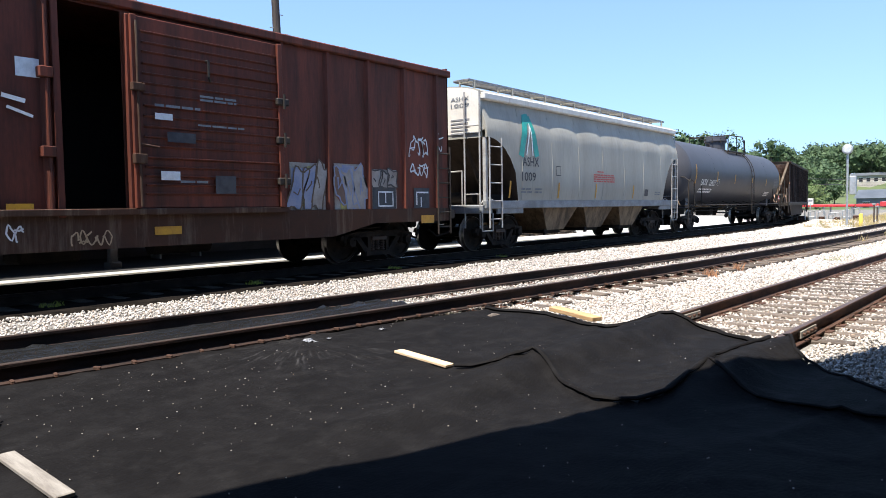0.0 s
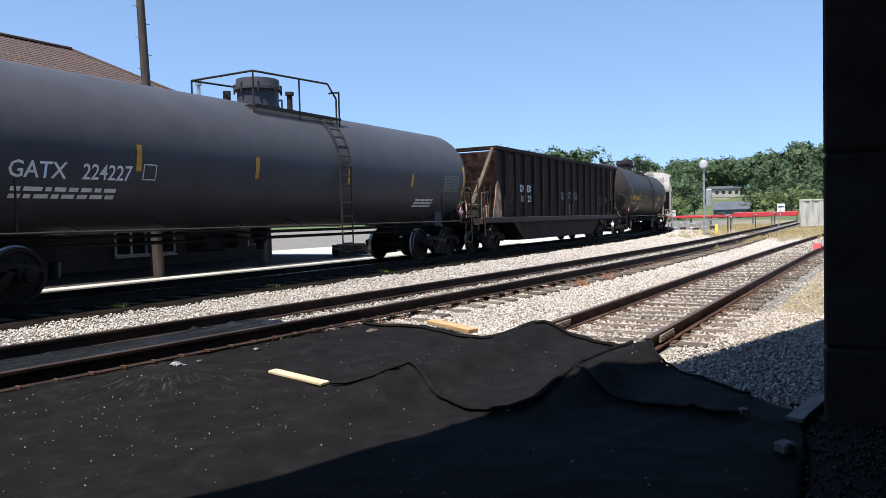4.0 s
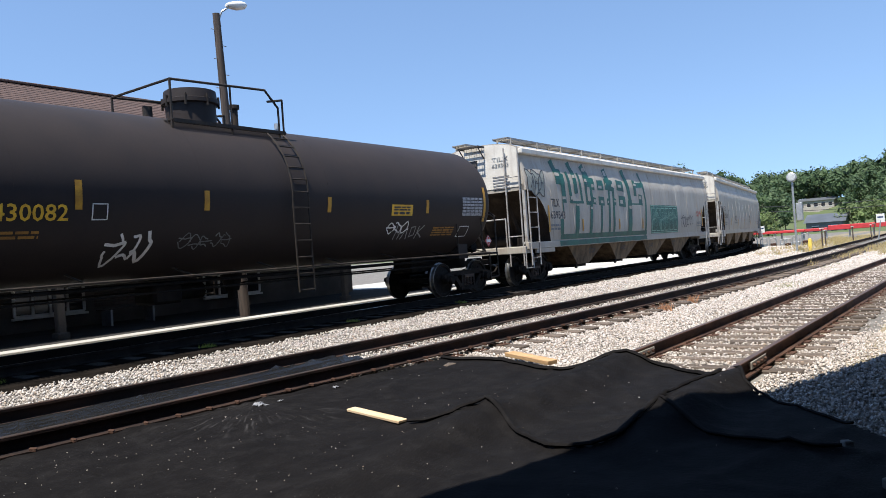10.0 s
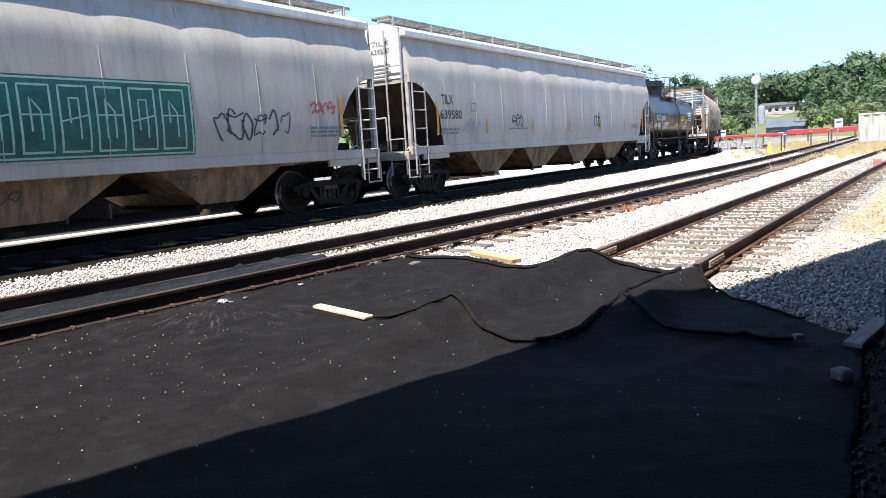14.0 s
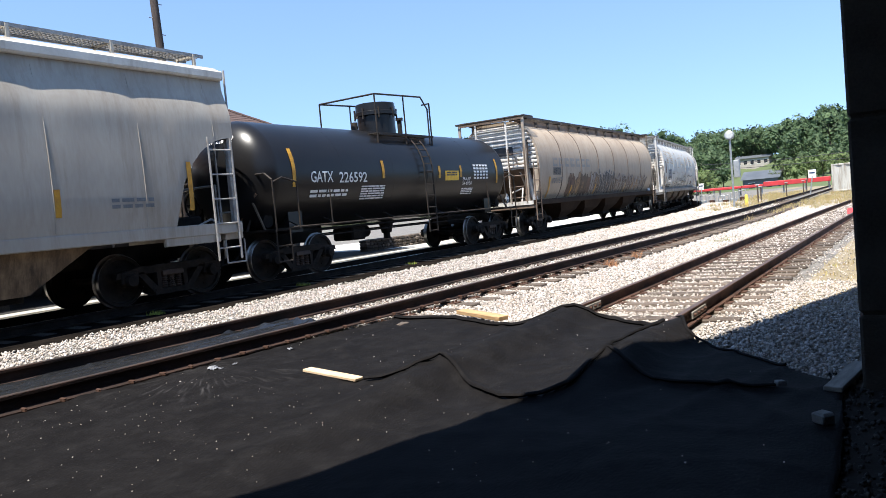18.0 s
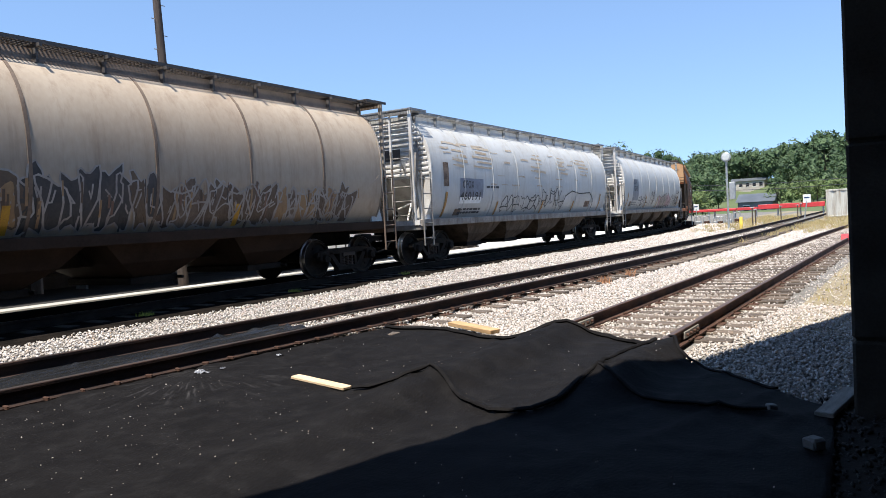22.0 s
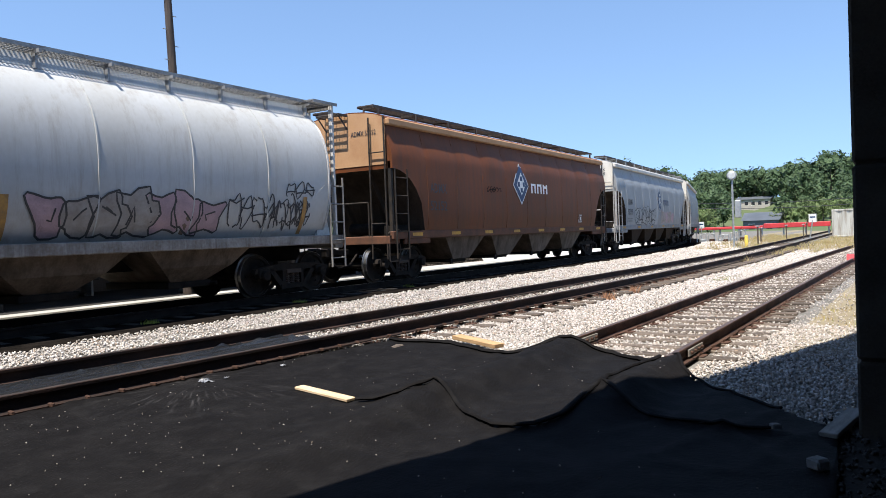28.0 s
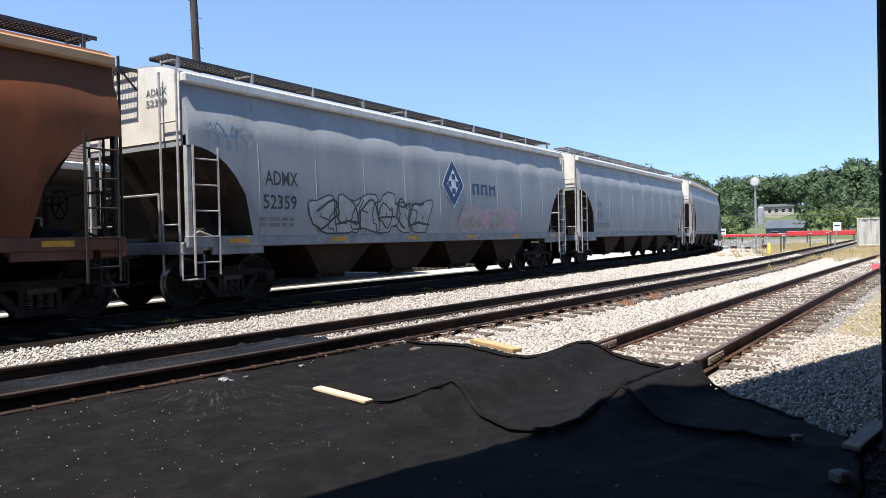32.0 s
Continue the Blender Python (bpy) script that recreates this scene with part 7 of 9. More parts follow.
        part("skirt", Mesh().prism([(-tc + 1.15, 1.08), (tc - 1.15, 1.08), (tc - 2.3, 0.34), (-tc + 2.3, 0.34)], y0, y1), body, car)
    part("centre_sill", Mesh().box(-half + 0.95, half - 0.95, -0.33, 0.33, 0.72, 1.05, 0.02), M_UNDER, car)
    coup_ends(car, L, half)
    return car, surf


def boxcar(label, group, L, half, body, lower, steel, inside, door=(-1.2, -0.25, 2.65), top=4.35, tc=None, detail=True):
    """A ribbed boxcar; door: the opening's edges and the sliding door's far edge."""
    car = thing("boxcar", label, "railcar", group)
    tc = tc or (half - 2.35)
    W = 1.50
    z0 = 0.98

    def surf(x, z):
        return -W

    d0, d1, d2 = door
    for s in (-1, 1):
        y0, y1 = sorted((s * (W - 0.04), s * W))
        m = Mesh()
        if s < 0:
            m.box(-L / 2, d0, y0, y1, z0, top).box(d1, L / 2, y0, y1, z0, top).box(d0, d1, y0, y1, top - 0.16, top).box(d0, d1, y0, y1, z0, z0 + 0.1)
        else:
            m.box(-L / 2, L / 2, y0, y1, z0, top)
        part("side_sheet", m, body, car)
        y0, y1 = sorted((s * (W - 0.02), s * (W + 0.11)))
        part("top_chord", Mesh().box(-L / 2, L / 2, y0, y1, top - 0.12, top + 0.03, 0.02), body, car)
        yb0, yb1 = sorted((s * (W - 0.03), s * (W + 0.06)))
        part("side_sill", Mesh().prism([(-L / 2, 1.16), (L / 2, 1.16), (L / 2, 0.86), (L / 2 - 2.6, 0.86), (L / 2 - 3.8, 0.62), (-L / 2 + 3.8, 0.62), (-L / 2 + 2.6, 0.86), (-L / 2, 0.86)], yb0, yb1), lower, car)
        k = 0
        x = d2 + 0.12 if s < 0 else d0 + 0.1
        posts = [d2 + 0.1 + i * 1.13 for i in range(5)] + [d0 - 0.18 - i * (L / 2 + d0 - 0.24) / 4.0 for i in range(5)]
        for x in posts:
            m = Mesh().loft([[(x - 0.07, s * W, z), (x - 0.03, s * (W + 0.07), z), (x + 0.03, s * (W + 0.07), z), (x + 0.07, s * W, z)] for z in (1.15, top - 0.1)])
            part("side_post", m, body, car)
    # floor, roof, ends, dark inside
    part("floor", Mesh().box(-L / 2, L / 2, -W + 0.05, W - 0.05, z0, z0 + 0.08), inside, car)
    arc = [(y, top + 0.02 + 0.20 * (1 - (y / W) ** 2)) for y in [-W - 0.05 + (2 * W + 0.1) * k / 10 for k in range(11)]]
    part("roof", Mesh().loft([[(x, y, z) for y, z in arc] + [(x, y, z - 0.05) for y, z in arc[::-1]] for x in (-L / 2, L / 2)]), body, car)
    n = 11
    for i in range(n):
        x = -L / 2 + 0.4 + (L - 0.8) * i / (n - 1)
        part("roof_rib", Mesh().loft([[(x - 0.06, y, z + 0.002), (x, y, z + 0.045), (x + 0.06, y, z + 0.002)] for y, z in arc]), body, car)
    for s in (-1, 1):
        e = s * L / 2
        m = Mesh().box(min(e, e - s * 0.04), max(e, e - s * 0.04), -W, W, z0, top + 0.1)
        for k in range(13):
            z = 1.3 + k * 0.235
            m.loft([[(e, y, z), (e + s * 0.06, y, z + 0.05), (e + s * 0.06, y, z + 0.12), (e, y, z + 0.17)] for y in (-W + 0.1, W - 0.1)])
        part("end_wall", m, body, car)
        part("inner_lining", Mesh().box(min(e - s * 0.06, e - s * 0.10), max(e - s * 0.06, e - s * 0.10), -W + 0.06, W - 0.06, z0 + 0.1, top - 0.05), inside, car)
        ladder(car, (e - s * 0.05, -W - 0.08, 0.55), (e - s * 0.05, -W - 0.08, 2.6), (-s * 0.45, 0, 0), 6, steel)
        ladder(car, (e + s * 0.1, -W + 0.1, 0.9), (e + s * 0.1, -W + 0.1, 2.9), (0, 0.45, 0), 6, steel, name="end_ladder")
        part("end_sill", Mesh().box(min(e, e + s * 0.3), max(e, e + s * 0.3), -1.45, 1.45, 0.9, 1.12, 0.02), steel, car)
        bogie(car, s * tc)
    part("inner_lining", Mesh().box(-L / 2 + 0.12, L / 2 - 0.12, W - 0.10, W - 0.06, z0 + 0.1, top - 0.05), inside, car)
    if detail:
        y = -W - 0.13
        dr = part("sliding_door", Mesh().box(d1, d2, y, -W - 0.045, 1.22, top - 0.2, 0.012), body, car)
        for z, dy in ((1.42, 0.03), (1.56, 0.03), (1.70, 0.03), (1.84, 0.03), (1.98, 0.05), (2.16, 0.03), (2.30, 0.03), (2.46, 0.03), (2.62, 0.03), (2.78, 0.05), (2.96, 0.03), (3.12, 0.03), (3.27, 0.03), (3.42, 0.05), (3.60, 0.03), (3.74, 0.03), (3.90, 0.03)):
            ring = [(y - 0.001, z), (y - dy, z + 0.022), (y - dy, z + 0.034), (y - 0.001, z + 0.044)]
            part("door_corrugation", Mesh().loft([[(x, p, q) for p, q in ring] for x in (d1 + 0.24, d2 - 0.10)]), body, dr)
        for x in (d1 + 0.10, d2 - 0.05):
            part("door_stile", Mesh().box(x - 0.05, x + 0.05, y - 0.06, y, 1.22, top - 0.2, 0.01), body, dr)
        m = Mesh().tube((d1 + 0.12, y - 0.09, 1.25), (d1 + 0.12, y - 0.09, top - 0.3), 0.02, 8)
        m.pipe([(d1 + 0.12, y - 0.09, 2.2), (d1 + 0.42, y - 0.12, 2.16)], 0.018)
        m.box(d1 + 0.02, d1 + 0.22, y - 0.13, y - 0.03, 1.9, 2.05, 0.01).box(d1 + 0.02, d1 + 0.22, y - 0.13, y - 0.03, 3.0, 3.12, 0.01)
        part("lock_rod", m, lower, dr)
        for z in (1.62, 2.36, 3.05):
            part("door_latch", Mesh().box(d2 - 0.16, d2 + 0.12, y - 0.10, y - 0.02, z, z + 0.13, 0.02).tube((d2 - 0.02, y - 0.12, z - 0.06), (d2 - 0.02, y - 0.12, z + 0.2), 0.022, 8), steel, dr)
        part("door_handle", Mesh().pipe([(d1 + 1.35, y - 0.03, 3.62), (d1 + 1.35, y - 0.10, 3.62), (d1 + 1.35, y - 0.10, 3.36), (d1 + 1.42, y - 0.03, 3.30)], 0.02), steel, dr)
        part("door_track", Mesh().box(d0 - 2.9, d2 + 0.1, -W - 0.16, -W, 1.12, 1.22, 0.01), lower, car)
        m = Mesh().box(d0 - 0.10, d0, -W - 0.08, -W + 0.02, 1.1, top - 0.1, 0.01)
        m.tube((d0 - 0.2, -W - 0.1, 1.2), (d0 - 0.2, -W - 0.1, top - 0.3), 0.02, 8)
        m.box(d0 - 0.3, d0 - 0.12, -W - 0.14, -W, 1.95, 2.1, 0.01).box(d0 - 0.3, d0 - 0.12, -W - 0.14, -W, 3.05, 3.2, 0.01)
        part("door_post", m, body, car)
    part("centre_sill", Mesh().box(-half + 0.95, half - 0.95, -0.33, 0.33, 0.6, 1.0, 0.02), M_UNDER, car)
    m = Mesh().box(-1.6, -0.7, -0.9, -0.3, 0.42, 0.7, 0.04).tube((0.6, -0.6, 0.6), (1.7, -0.6, 0.6), 0.17, 12)
    m.pipe([(-tc, -1.1, 0.75), (tc, -1.1, 0.75)], 0.02)
    part("brake_gear", m, M_UNDER, car, smooth=35)
    coup_ends(car, L, half)
    return car, surf


# ---- the train ----
GR = "cars of the passing freight train"
P_BROWN = mat("oxide red boxcar paint", (0.165, 0.042, 0.024), (0.085, 0.026, 0.016), 0.6, 0, 1.6, 24, 0.12, 0.9, stretch=(1, 1, 0.35), stain=((0.030, 0.016, 0.012), 1.2, 0.8), spec=0.2)
P_LOWER = mat("rusted lower sill", (0.070, 0.034, 0.022), (0.045, 0.028, 0.021), 0.8, 0, 2.5, 26, 0.3, 0.9, spec=0.1, stain=((0.19, 0.15, 0.11), 0.7, 0.75))
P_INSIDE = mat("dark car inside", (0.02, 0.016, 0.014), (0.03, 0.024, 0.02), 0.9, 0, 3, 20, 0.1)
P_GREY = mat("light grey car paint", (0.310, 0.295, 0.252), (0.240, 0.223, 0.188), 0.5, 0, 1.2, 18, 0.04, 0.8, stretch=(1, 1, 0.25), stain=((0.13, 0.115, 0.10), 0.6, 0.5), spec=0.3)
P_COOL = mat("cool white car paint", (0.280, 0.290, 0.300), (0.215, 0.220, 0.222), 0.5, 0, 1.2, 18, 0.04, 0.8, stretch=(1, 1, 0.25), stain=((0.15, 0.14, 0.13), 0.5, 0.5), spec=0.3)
P_GREYSILL = mat("grey sill paint", (0.2176, 0.2240, 0.2304), (0.1408, 0.1408, 0.1408), 0.6, 0, 3, 30, 0.1)
P_CREAM = mat("dusty cream bay paint", (0.270, 0.192, 0.116), (0.155, 0.106, 0.064), 0.75, 0, 1.8, 22, 0.12, 0.9, spec=0.2, stain=((0.045, 0.032, 0.022), 1.5, 0.85))
# dark brown carries the shade under hopper ends, with mottled grime
P_SLOPE = mat("shade-dark end slope sheet", (0.075, 0.055, 0.040), (0.036, 0.026, 0.020), 0.85, 0, 2.2, 24, 0.2, 0.9, spec=0.1, stain=((0.02, 0.015, 0.012), 1.3, 0.8))
P_WHITE = mat("white car paint, streaked", (0.400, 0.372, 0.322), (0.315, 0.280, 0.235), 0.5, 0, 1.2, 18, 0.04, 0.8, stretch=(1, 1, 0.25), stain=((0.20, 0.155, 0.11), 0.75, 0.6), spec=0.3)
P_TANKG = mat("charcoal tank paint", (0.062, 0.063, 0.074), (0.048, 0.049, 0.056), 0.45, 0, 1.5, 22, 0.04, 0.8, stain=((0.05, 0.045, 0.042), 0.5, 0.5), spec=0.14)
P_TANKB = mat("brown-black tank paint", (0.030, 0.026, 0.026), (0.038, 0.031, 0.029), 0.5, 0, 1.5, 22, 0.04, 0.8, spec=0.1)
P_TANKK = mat("black tank paint", (0.0072, 0.0072, 0.0080), (0.0112, 0.0104, 0.0104), 0.30, 0, 1.5, 22, 0.03, 0.8, spec=0.28)
P_BLACK = mat("black hopper paint, rusty", (0.0047, 0.0043, 0.0043), (0.0130, 0.0086, 0.0070), 0.65, 0, 1.6, 20, 0.15, 0.8, stretch=(1, 1, 0.3), stain=((0.06, 0.03, 0.02), 1.0, 0.7), spec=0.12)
P_RUST = mat("bare rust", (0.46, 0.29, 0.21), (0.15, 0.075, 0.050), 0.9, 0, 3.2, 13, 0.6, 0.55, spec=0.15)
P_POSTDK = mat("rust-stained tan steel", (0.20, 0.15, 0.11), (0.08, 0.055, 0.04), 0.8, 0, 3, 26, 0.2, 0.9, spec=0.15)
P_RUSTDK = mat("scaly dark rust", (0.085, 0.045, 0.030), (0.022, 0.013, 0.010), 0.9, 0, 4.5, 18, 0.6, 0.6, spec=0.1)
P_POST = mat("rust-streaked pale post", (0.36, 0.31, 0.25), (0.20, 0.15, 0.11), 0.7, 0, 3, 30, 0.1, 0.9)
P_TAN = mat("rust-stained tan paint", (0.420, 0.345, 0.262), (0.310, 0.238, 0.172), 0.6, 0, 0.6, 14, 0.06, 0.9, stretch=(1, 1, 0.5), stain=((0.17, 0.105, 0.065), 0.75, 0.55), spec=0.25)
P_CORR = mat("white corrugated end", (0.60, 0.58, 0.54), (0.46, 0.43, 0.39), 0.6, 0, 3, 30, 0.08, stain=((0.16, 0.11, 0.08), 0.7, 0.6))
P_SILLW = mat("dirty worn sill", (0.34, 0.32, 0.29), (0.17, 0.13, 0.10), 0.7, 0, 2.5, 20, 0.15, 0.9, stain=((0.07, 0.045, 0.03), 1.1, 0.8), spec=0.2)
P_STEELG = mat("grimy grey fittings", (0.24, 0.23, 0.215), (0.14, 0.12, 0.10), 0.65, 0, 5, 30, 0.1, 0.9)
P_BAYG = mat("dusty grey-brown bay", (0.17, 0.135, 0.105), (0.085, 0.064, 0.048), 0.8, 0, 2, 22, 0.15, 0.9, spec=0.1, stain=((0.04, 0.03, 0.022), 1.2, 0.8))
# paler than the sides: sunlight on ends and chords put into the paint
P_SHIELD = mat("sun-bright white end paint", (0.68, 0.65, 0.58), (0.54, 0.50, 0.44), 0.6, 0, 2, 24, 0.06, 0.8, stain=((0.24, 0.18, 0.12), 0.5, 0.5), spec=0.3)
P_SHIELDO = mat("sun-bright orange end paint", (0.46, 0.275, 0.145), (0.37, 0.20, 0.10), 0.65, 0, 2, 24, 0.06, 0.8, spec=0.2)
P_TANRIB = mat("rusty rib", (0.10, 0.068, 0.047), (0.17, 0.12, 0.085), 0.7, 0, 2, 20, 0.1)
P_WORN = mat("worn white paint", (0.475, 0.478, 0.470), (0.400, 0.388, 0.360), 0.5, 0, 0.8, 14, 0.05, 0.9, stretch=(1, 1, 0.6), stain=((0.25, 0.20, 0.15), 0.7, 0.6), spec=0.3)
P_STEELW = mat("pale steel fittings", (0.3506, 0.3443, 0.3315), (0.2422, 0.2167, 0.1913), 0.6, 0, 5, 30, 0.08)
P_STEELD = mat("dark steel fittings", (0.0252, 0.0235, 0.0224), (0.0504, 0.0392, 0.0308), 0.6, 0.2, 5, 30, 0.1, spec=0.15)
P_WALK = mat("galvanised walkway", (0.32, 0.32, 0.315), (0.20, 0.195, 0.19), 0.6, 0.4, 4, 30, 0.05)
P_WALKD = mat("dark walkway", (0.05, 0.046, 0.044), (0.09, 0.075, 0.065), 0.7, 0.2, 4, 30, 0.05)
P_ORANGE = mat("brown-orange car paint", (0.152, 0.047, 0.016), (0.105, 0.036, 0.014), 0.5, 0, 0.8, 16, 0.04, 0.9, stretch=(1, 1, 0.4), stain=((0.065, 0.036, 0.023), 1.1, 0.6), spec=0.15)
P_ORSILL = mat("brown sill paint", (0.14, 0.065, 0.04), (0.09, 0.05, 0.035), 0.65, 0, 3, 26, 0.1, spec=0.1)
P_DARKBAY = mat("very dark brown bay", (0.0236, 0.0152, 0.0108), (0.0364, 0.0236, 0.0168), 0.8, 0, 2, 22, 0.15, spec=0.1)

CARS = []   # thing, place of its middle in the train


def add(made, c):
    CARS.append((made[0], c))
    return made


rng = random.Random(11)
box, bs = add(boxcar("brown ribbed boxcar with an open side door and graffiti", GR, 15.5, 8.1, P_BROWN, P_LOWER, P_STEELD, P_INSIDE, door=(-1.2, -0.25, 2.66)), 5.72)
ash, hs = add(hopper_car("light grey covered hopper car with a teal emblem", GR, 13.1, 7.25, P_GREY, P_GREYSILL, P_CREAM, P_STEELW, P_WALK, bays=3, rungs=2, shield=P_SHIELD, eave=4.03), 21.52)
tk1, t1 = add(tank_car("charcoal grey tank car with white lettering", GR, 15.9, 9.0, P_TANKG, P_STEELD, R=1.45, zc=2.53, dome_x=0.2, lad_x=1.3, rail=(-1.15, 1.9), rail_h=0.55), 37.68)
drx, ds = add(open_hopper_car("black open-top hopper car with rusted slope sheets", GR, 16.3, 8.62, P_BLACK, P_STEELD, P_RUST), 54.87)
etx, es = add(tank_car("brown-black tank car with amber lettering", GR, 15.7, 9.3, P_TANKB, P_STEELD, R=1.53, zc=2.60, dome_x=-0.6, lad_x=0.45, rail=(-1.1, 1.55), rail_h=0.55), 72.95)
til, ts = add(hopper_car("white covered hopper car with large green graffiti letters", GR, 19.9, 10.68, P_WHITE, P_WHITE, P_CREAM, P_STEELW, P_WALK, bays=4, shield=P_SHIELD), 92.90)
ti2, ts2 = add(hopper_car("white covered hopper car with small dark graffiti", GR, 19.9, 10.65, P_WHITE, P_WHITE, P_CREAM, P_STEELW, P_WALK, bays=4, shield=P_SHIELD), 114.23)
gtx, gs = add(tank_car("glossy black short tank car with white lettering", GR, 10.7, 6.6, P_TANKK, P_STEELD, R=1.27, zc=2.31, dome_x=0.1, lad_x=0.3, dome_r=0.58, dome_h=0.8, rail=(-1.3, 1.4)), 131.05)
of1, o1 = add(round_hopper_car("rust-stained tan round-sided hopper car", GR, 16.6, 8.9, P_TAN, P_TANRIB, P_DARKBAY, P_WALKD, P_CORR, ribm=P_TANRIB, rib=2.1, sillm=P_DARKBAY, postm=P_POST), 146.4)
of2, o2 = add(round_hopper_car("worn white round-sided hopper car with graffiti", GR, 16.3, 8.83, P_WORN, P_STEELG, P_BAYG, P_WALK, P_CORR, rib=1.9, sillm=P_SILLW), 164.15)
of3, o3 = add(round_hopper_car("white round-sided hopper car with dark scribbles", GR, 16.1, 8.8, P_WORN, P_STEELG, P_BAYG, P_WALK, P_CORR, rib=1.9, sillm=P_SILLW), 181.75)
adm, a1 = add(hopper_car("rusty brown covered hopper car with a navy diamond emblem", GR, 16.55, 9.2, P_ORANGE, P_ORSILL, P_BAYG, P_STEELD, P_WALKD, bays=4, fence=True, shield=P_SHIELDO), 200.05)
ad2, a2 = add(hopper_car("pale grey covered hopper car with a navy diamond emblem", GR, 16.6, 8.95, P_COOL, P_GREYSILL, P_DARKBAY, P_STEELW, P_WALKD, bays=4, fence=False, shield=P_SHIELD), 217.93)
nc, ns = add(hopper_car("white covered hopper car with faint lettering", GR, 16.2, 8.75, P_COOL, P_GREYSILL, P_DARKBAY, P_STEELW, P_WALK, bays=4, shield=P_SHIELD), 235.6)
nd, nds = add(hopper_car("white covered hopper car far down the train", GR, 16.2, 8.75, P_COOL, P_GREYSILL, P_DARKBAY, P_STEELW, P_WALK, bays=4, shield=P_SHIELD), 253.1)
dk, dks = add(boxcar("dark boxcar at the far end of the visible train", GR, 15.5, 8.1, P_BLACK, P_BLACK, P_STEELD, P_INSIDE, detail=False, door=(-1.2, -1.1, -1.0)), 270.0)


# ---- lettering, emblems and graffiti ----
WEATHER = random.Random(5)
# boxcar
SHIFT[tk1.name], SHIFT[etx.name], SHIFT[gtx.name] = -0.10, -0.30, 0.15
bo = lambda x, z: -1.50
patch(box, "graffiti_panel", [(2.92, 3.80, 1.15, 2.06), (4.04, 4.85, 1.10, 2.08), (5.06, 5.88, 1.02, 2.0)], mat("faded pale graffiti", (0.33, 0.32, 0.28), (0.20, 0.15, 0.12), 0.7, 0, 3.5, 14, 0, 0.9), bo, 0.005)
patch(box, "graffiti_panel", [(2.95, 3.30, 1.3, 1.95), (4.25, 4.6, 1.75, 2.05)], M_BLUEG, bo, 0.008)
patch(box, "graffiti_panel", [(3.35, 3.7, 1.7, 2.0), (4.2, 4.6, 1.15, 1.3), ([(3.1, 1.25), (3.7, 1.5)], 0.12)], mat("faded yellow graffiti", (0.42, 0.36, 0.10), (0.3, 0.25, 0.1), 0.7, 0, 5, 20, 0), bo, 0.010)
patch(box, "graffiti_panel", [([(4.2, 1.35), (4.5, 1.65), (4.75, 1.9)], 0.32)], mat("brick red graffiti", (0.26, 0.09, 0.05), (0.2, 0.07, 0.04), 0.7, 0, 5, 20, 0), bo, 0.012)
patch(box, "graffiti_panel", [(5.12, 5.85, 1.08, 1.62), (6.45, 7.0, 1.10, 1.62)], M_BLACKP, bo, 0.014)
patch(box, "graffiti_panel", [(5.3, 5.7, 1.72, 1.93)], M_GREENP, bo, 0.014)
patch(box, "white_stencil", [([(5.3, 1.22), (5.3, 1.52), (5.75, 1.52), (5.75, 1.22), (5.3, 1.22)], 0.035), ([(5.52, 1.52), (5.52, 1.3)], 0.03), ([(6.55, 1.25), (6.55, 1.52), (6.95, 1.52)], 0.035), ([(6.7, 1.2), (6.7, 1.4)], 0.03)], M_WHITEP, bo, 0.018)
patch(box, "sprayed_tag", scribble(WEATHER, 6.35, 2.3, 0.6, 0.5, 4, 0.028) + scribble(WEATHER, 6.35, 1.88, 0.62, 0.3, 4, 0.028) + scribble(WEATHER, 7.32, 2.5, 0.2, 0.45, 1, 0.024), M_WHITEP, bo, 0.012)
patch(box, "sprayed_tag", scribble(WEATHER, -1.16, 0.70, 0.62, 0.2, 5, 0.024), mat("tan spray paint", (0.42, 0.30, 0.18), (0.34, 0.24, 0.15), 0.7, 0, 5, 30, 0), lambda x, z: -1.56, 0.010)
patch(box, "sprayed_tag", scribble(WEATHER, -2.0, 0.80, 0.22, 0.20, 2, 0.025) + [([(-1.95, 2.75), (-1.7, 2.7)], 0.06), ([(-1.9, 2.6), (-1.6, 2.5)], 0.04)], M_WHITEP, lambda x, z: -1.57, 0.004)
patch(box, "reflective_mark", [(6.63, 7.09, 0.82, 1.0), (0.14, 0.61, 0.80, 0.93), (-1.98, -1.63, 1.17, 1.30)], M_YELLOW, lambda x, z: -1.57, 0.006)
patch(box, "paper_notice", [(-1.76, -1.45, 3.04, 3.30)], M_WHITEP, bo, 0.006)
dsf = lambda x, z: -1.68
patch(box, "paper_notice", [(0.15, 0.45, 2.60, 2.70), (0.22, 0.55, 1.66, 1.80)], M_WHITEP, dsf, 0.006)
patch(box, "dark_patch", [(0.35, 0.85, 2.26, 2.42), (1.2, 1.6, 1.45, 1.75)], M_BLACKP, dsf, 0.004)
patch(box, "stencil_bars", bars(0.95, 3.02, 0.7, 2, 0.035, WEATHER) + bars(0.15, 2.80, 0.8, 1, 0.04, WEATHER) + bars(0.9, 2.55, 0.9, 1, 0.03, WEATHER) + bars(0.55, 1.62, 0.5, 1, 0.04, WEATHER), M_GREYP, dsf, 0.008)

# grey hopper with the teal emblem
patch(ash, "emblem", [([(-4.98, 2.56), (-4.62, 3.6), (-4.45, 3.6)], 0.24), ([(-4.45, 3.62), (-4.18, 2.58)], 0.24)], M_TEAL, hs, 0.012)
patch(ash, "emblem_stripe", [([(-4.72, 2.58), (-4.47, 3.45), (-4.40, 2.58)], 0.045)], M_WHITEP, hs, 0.020)
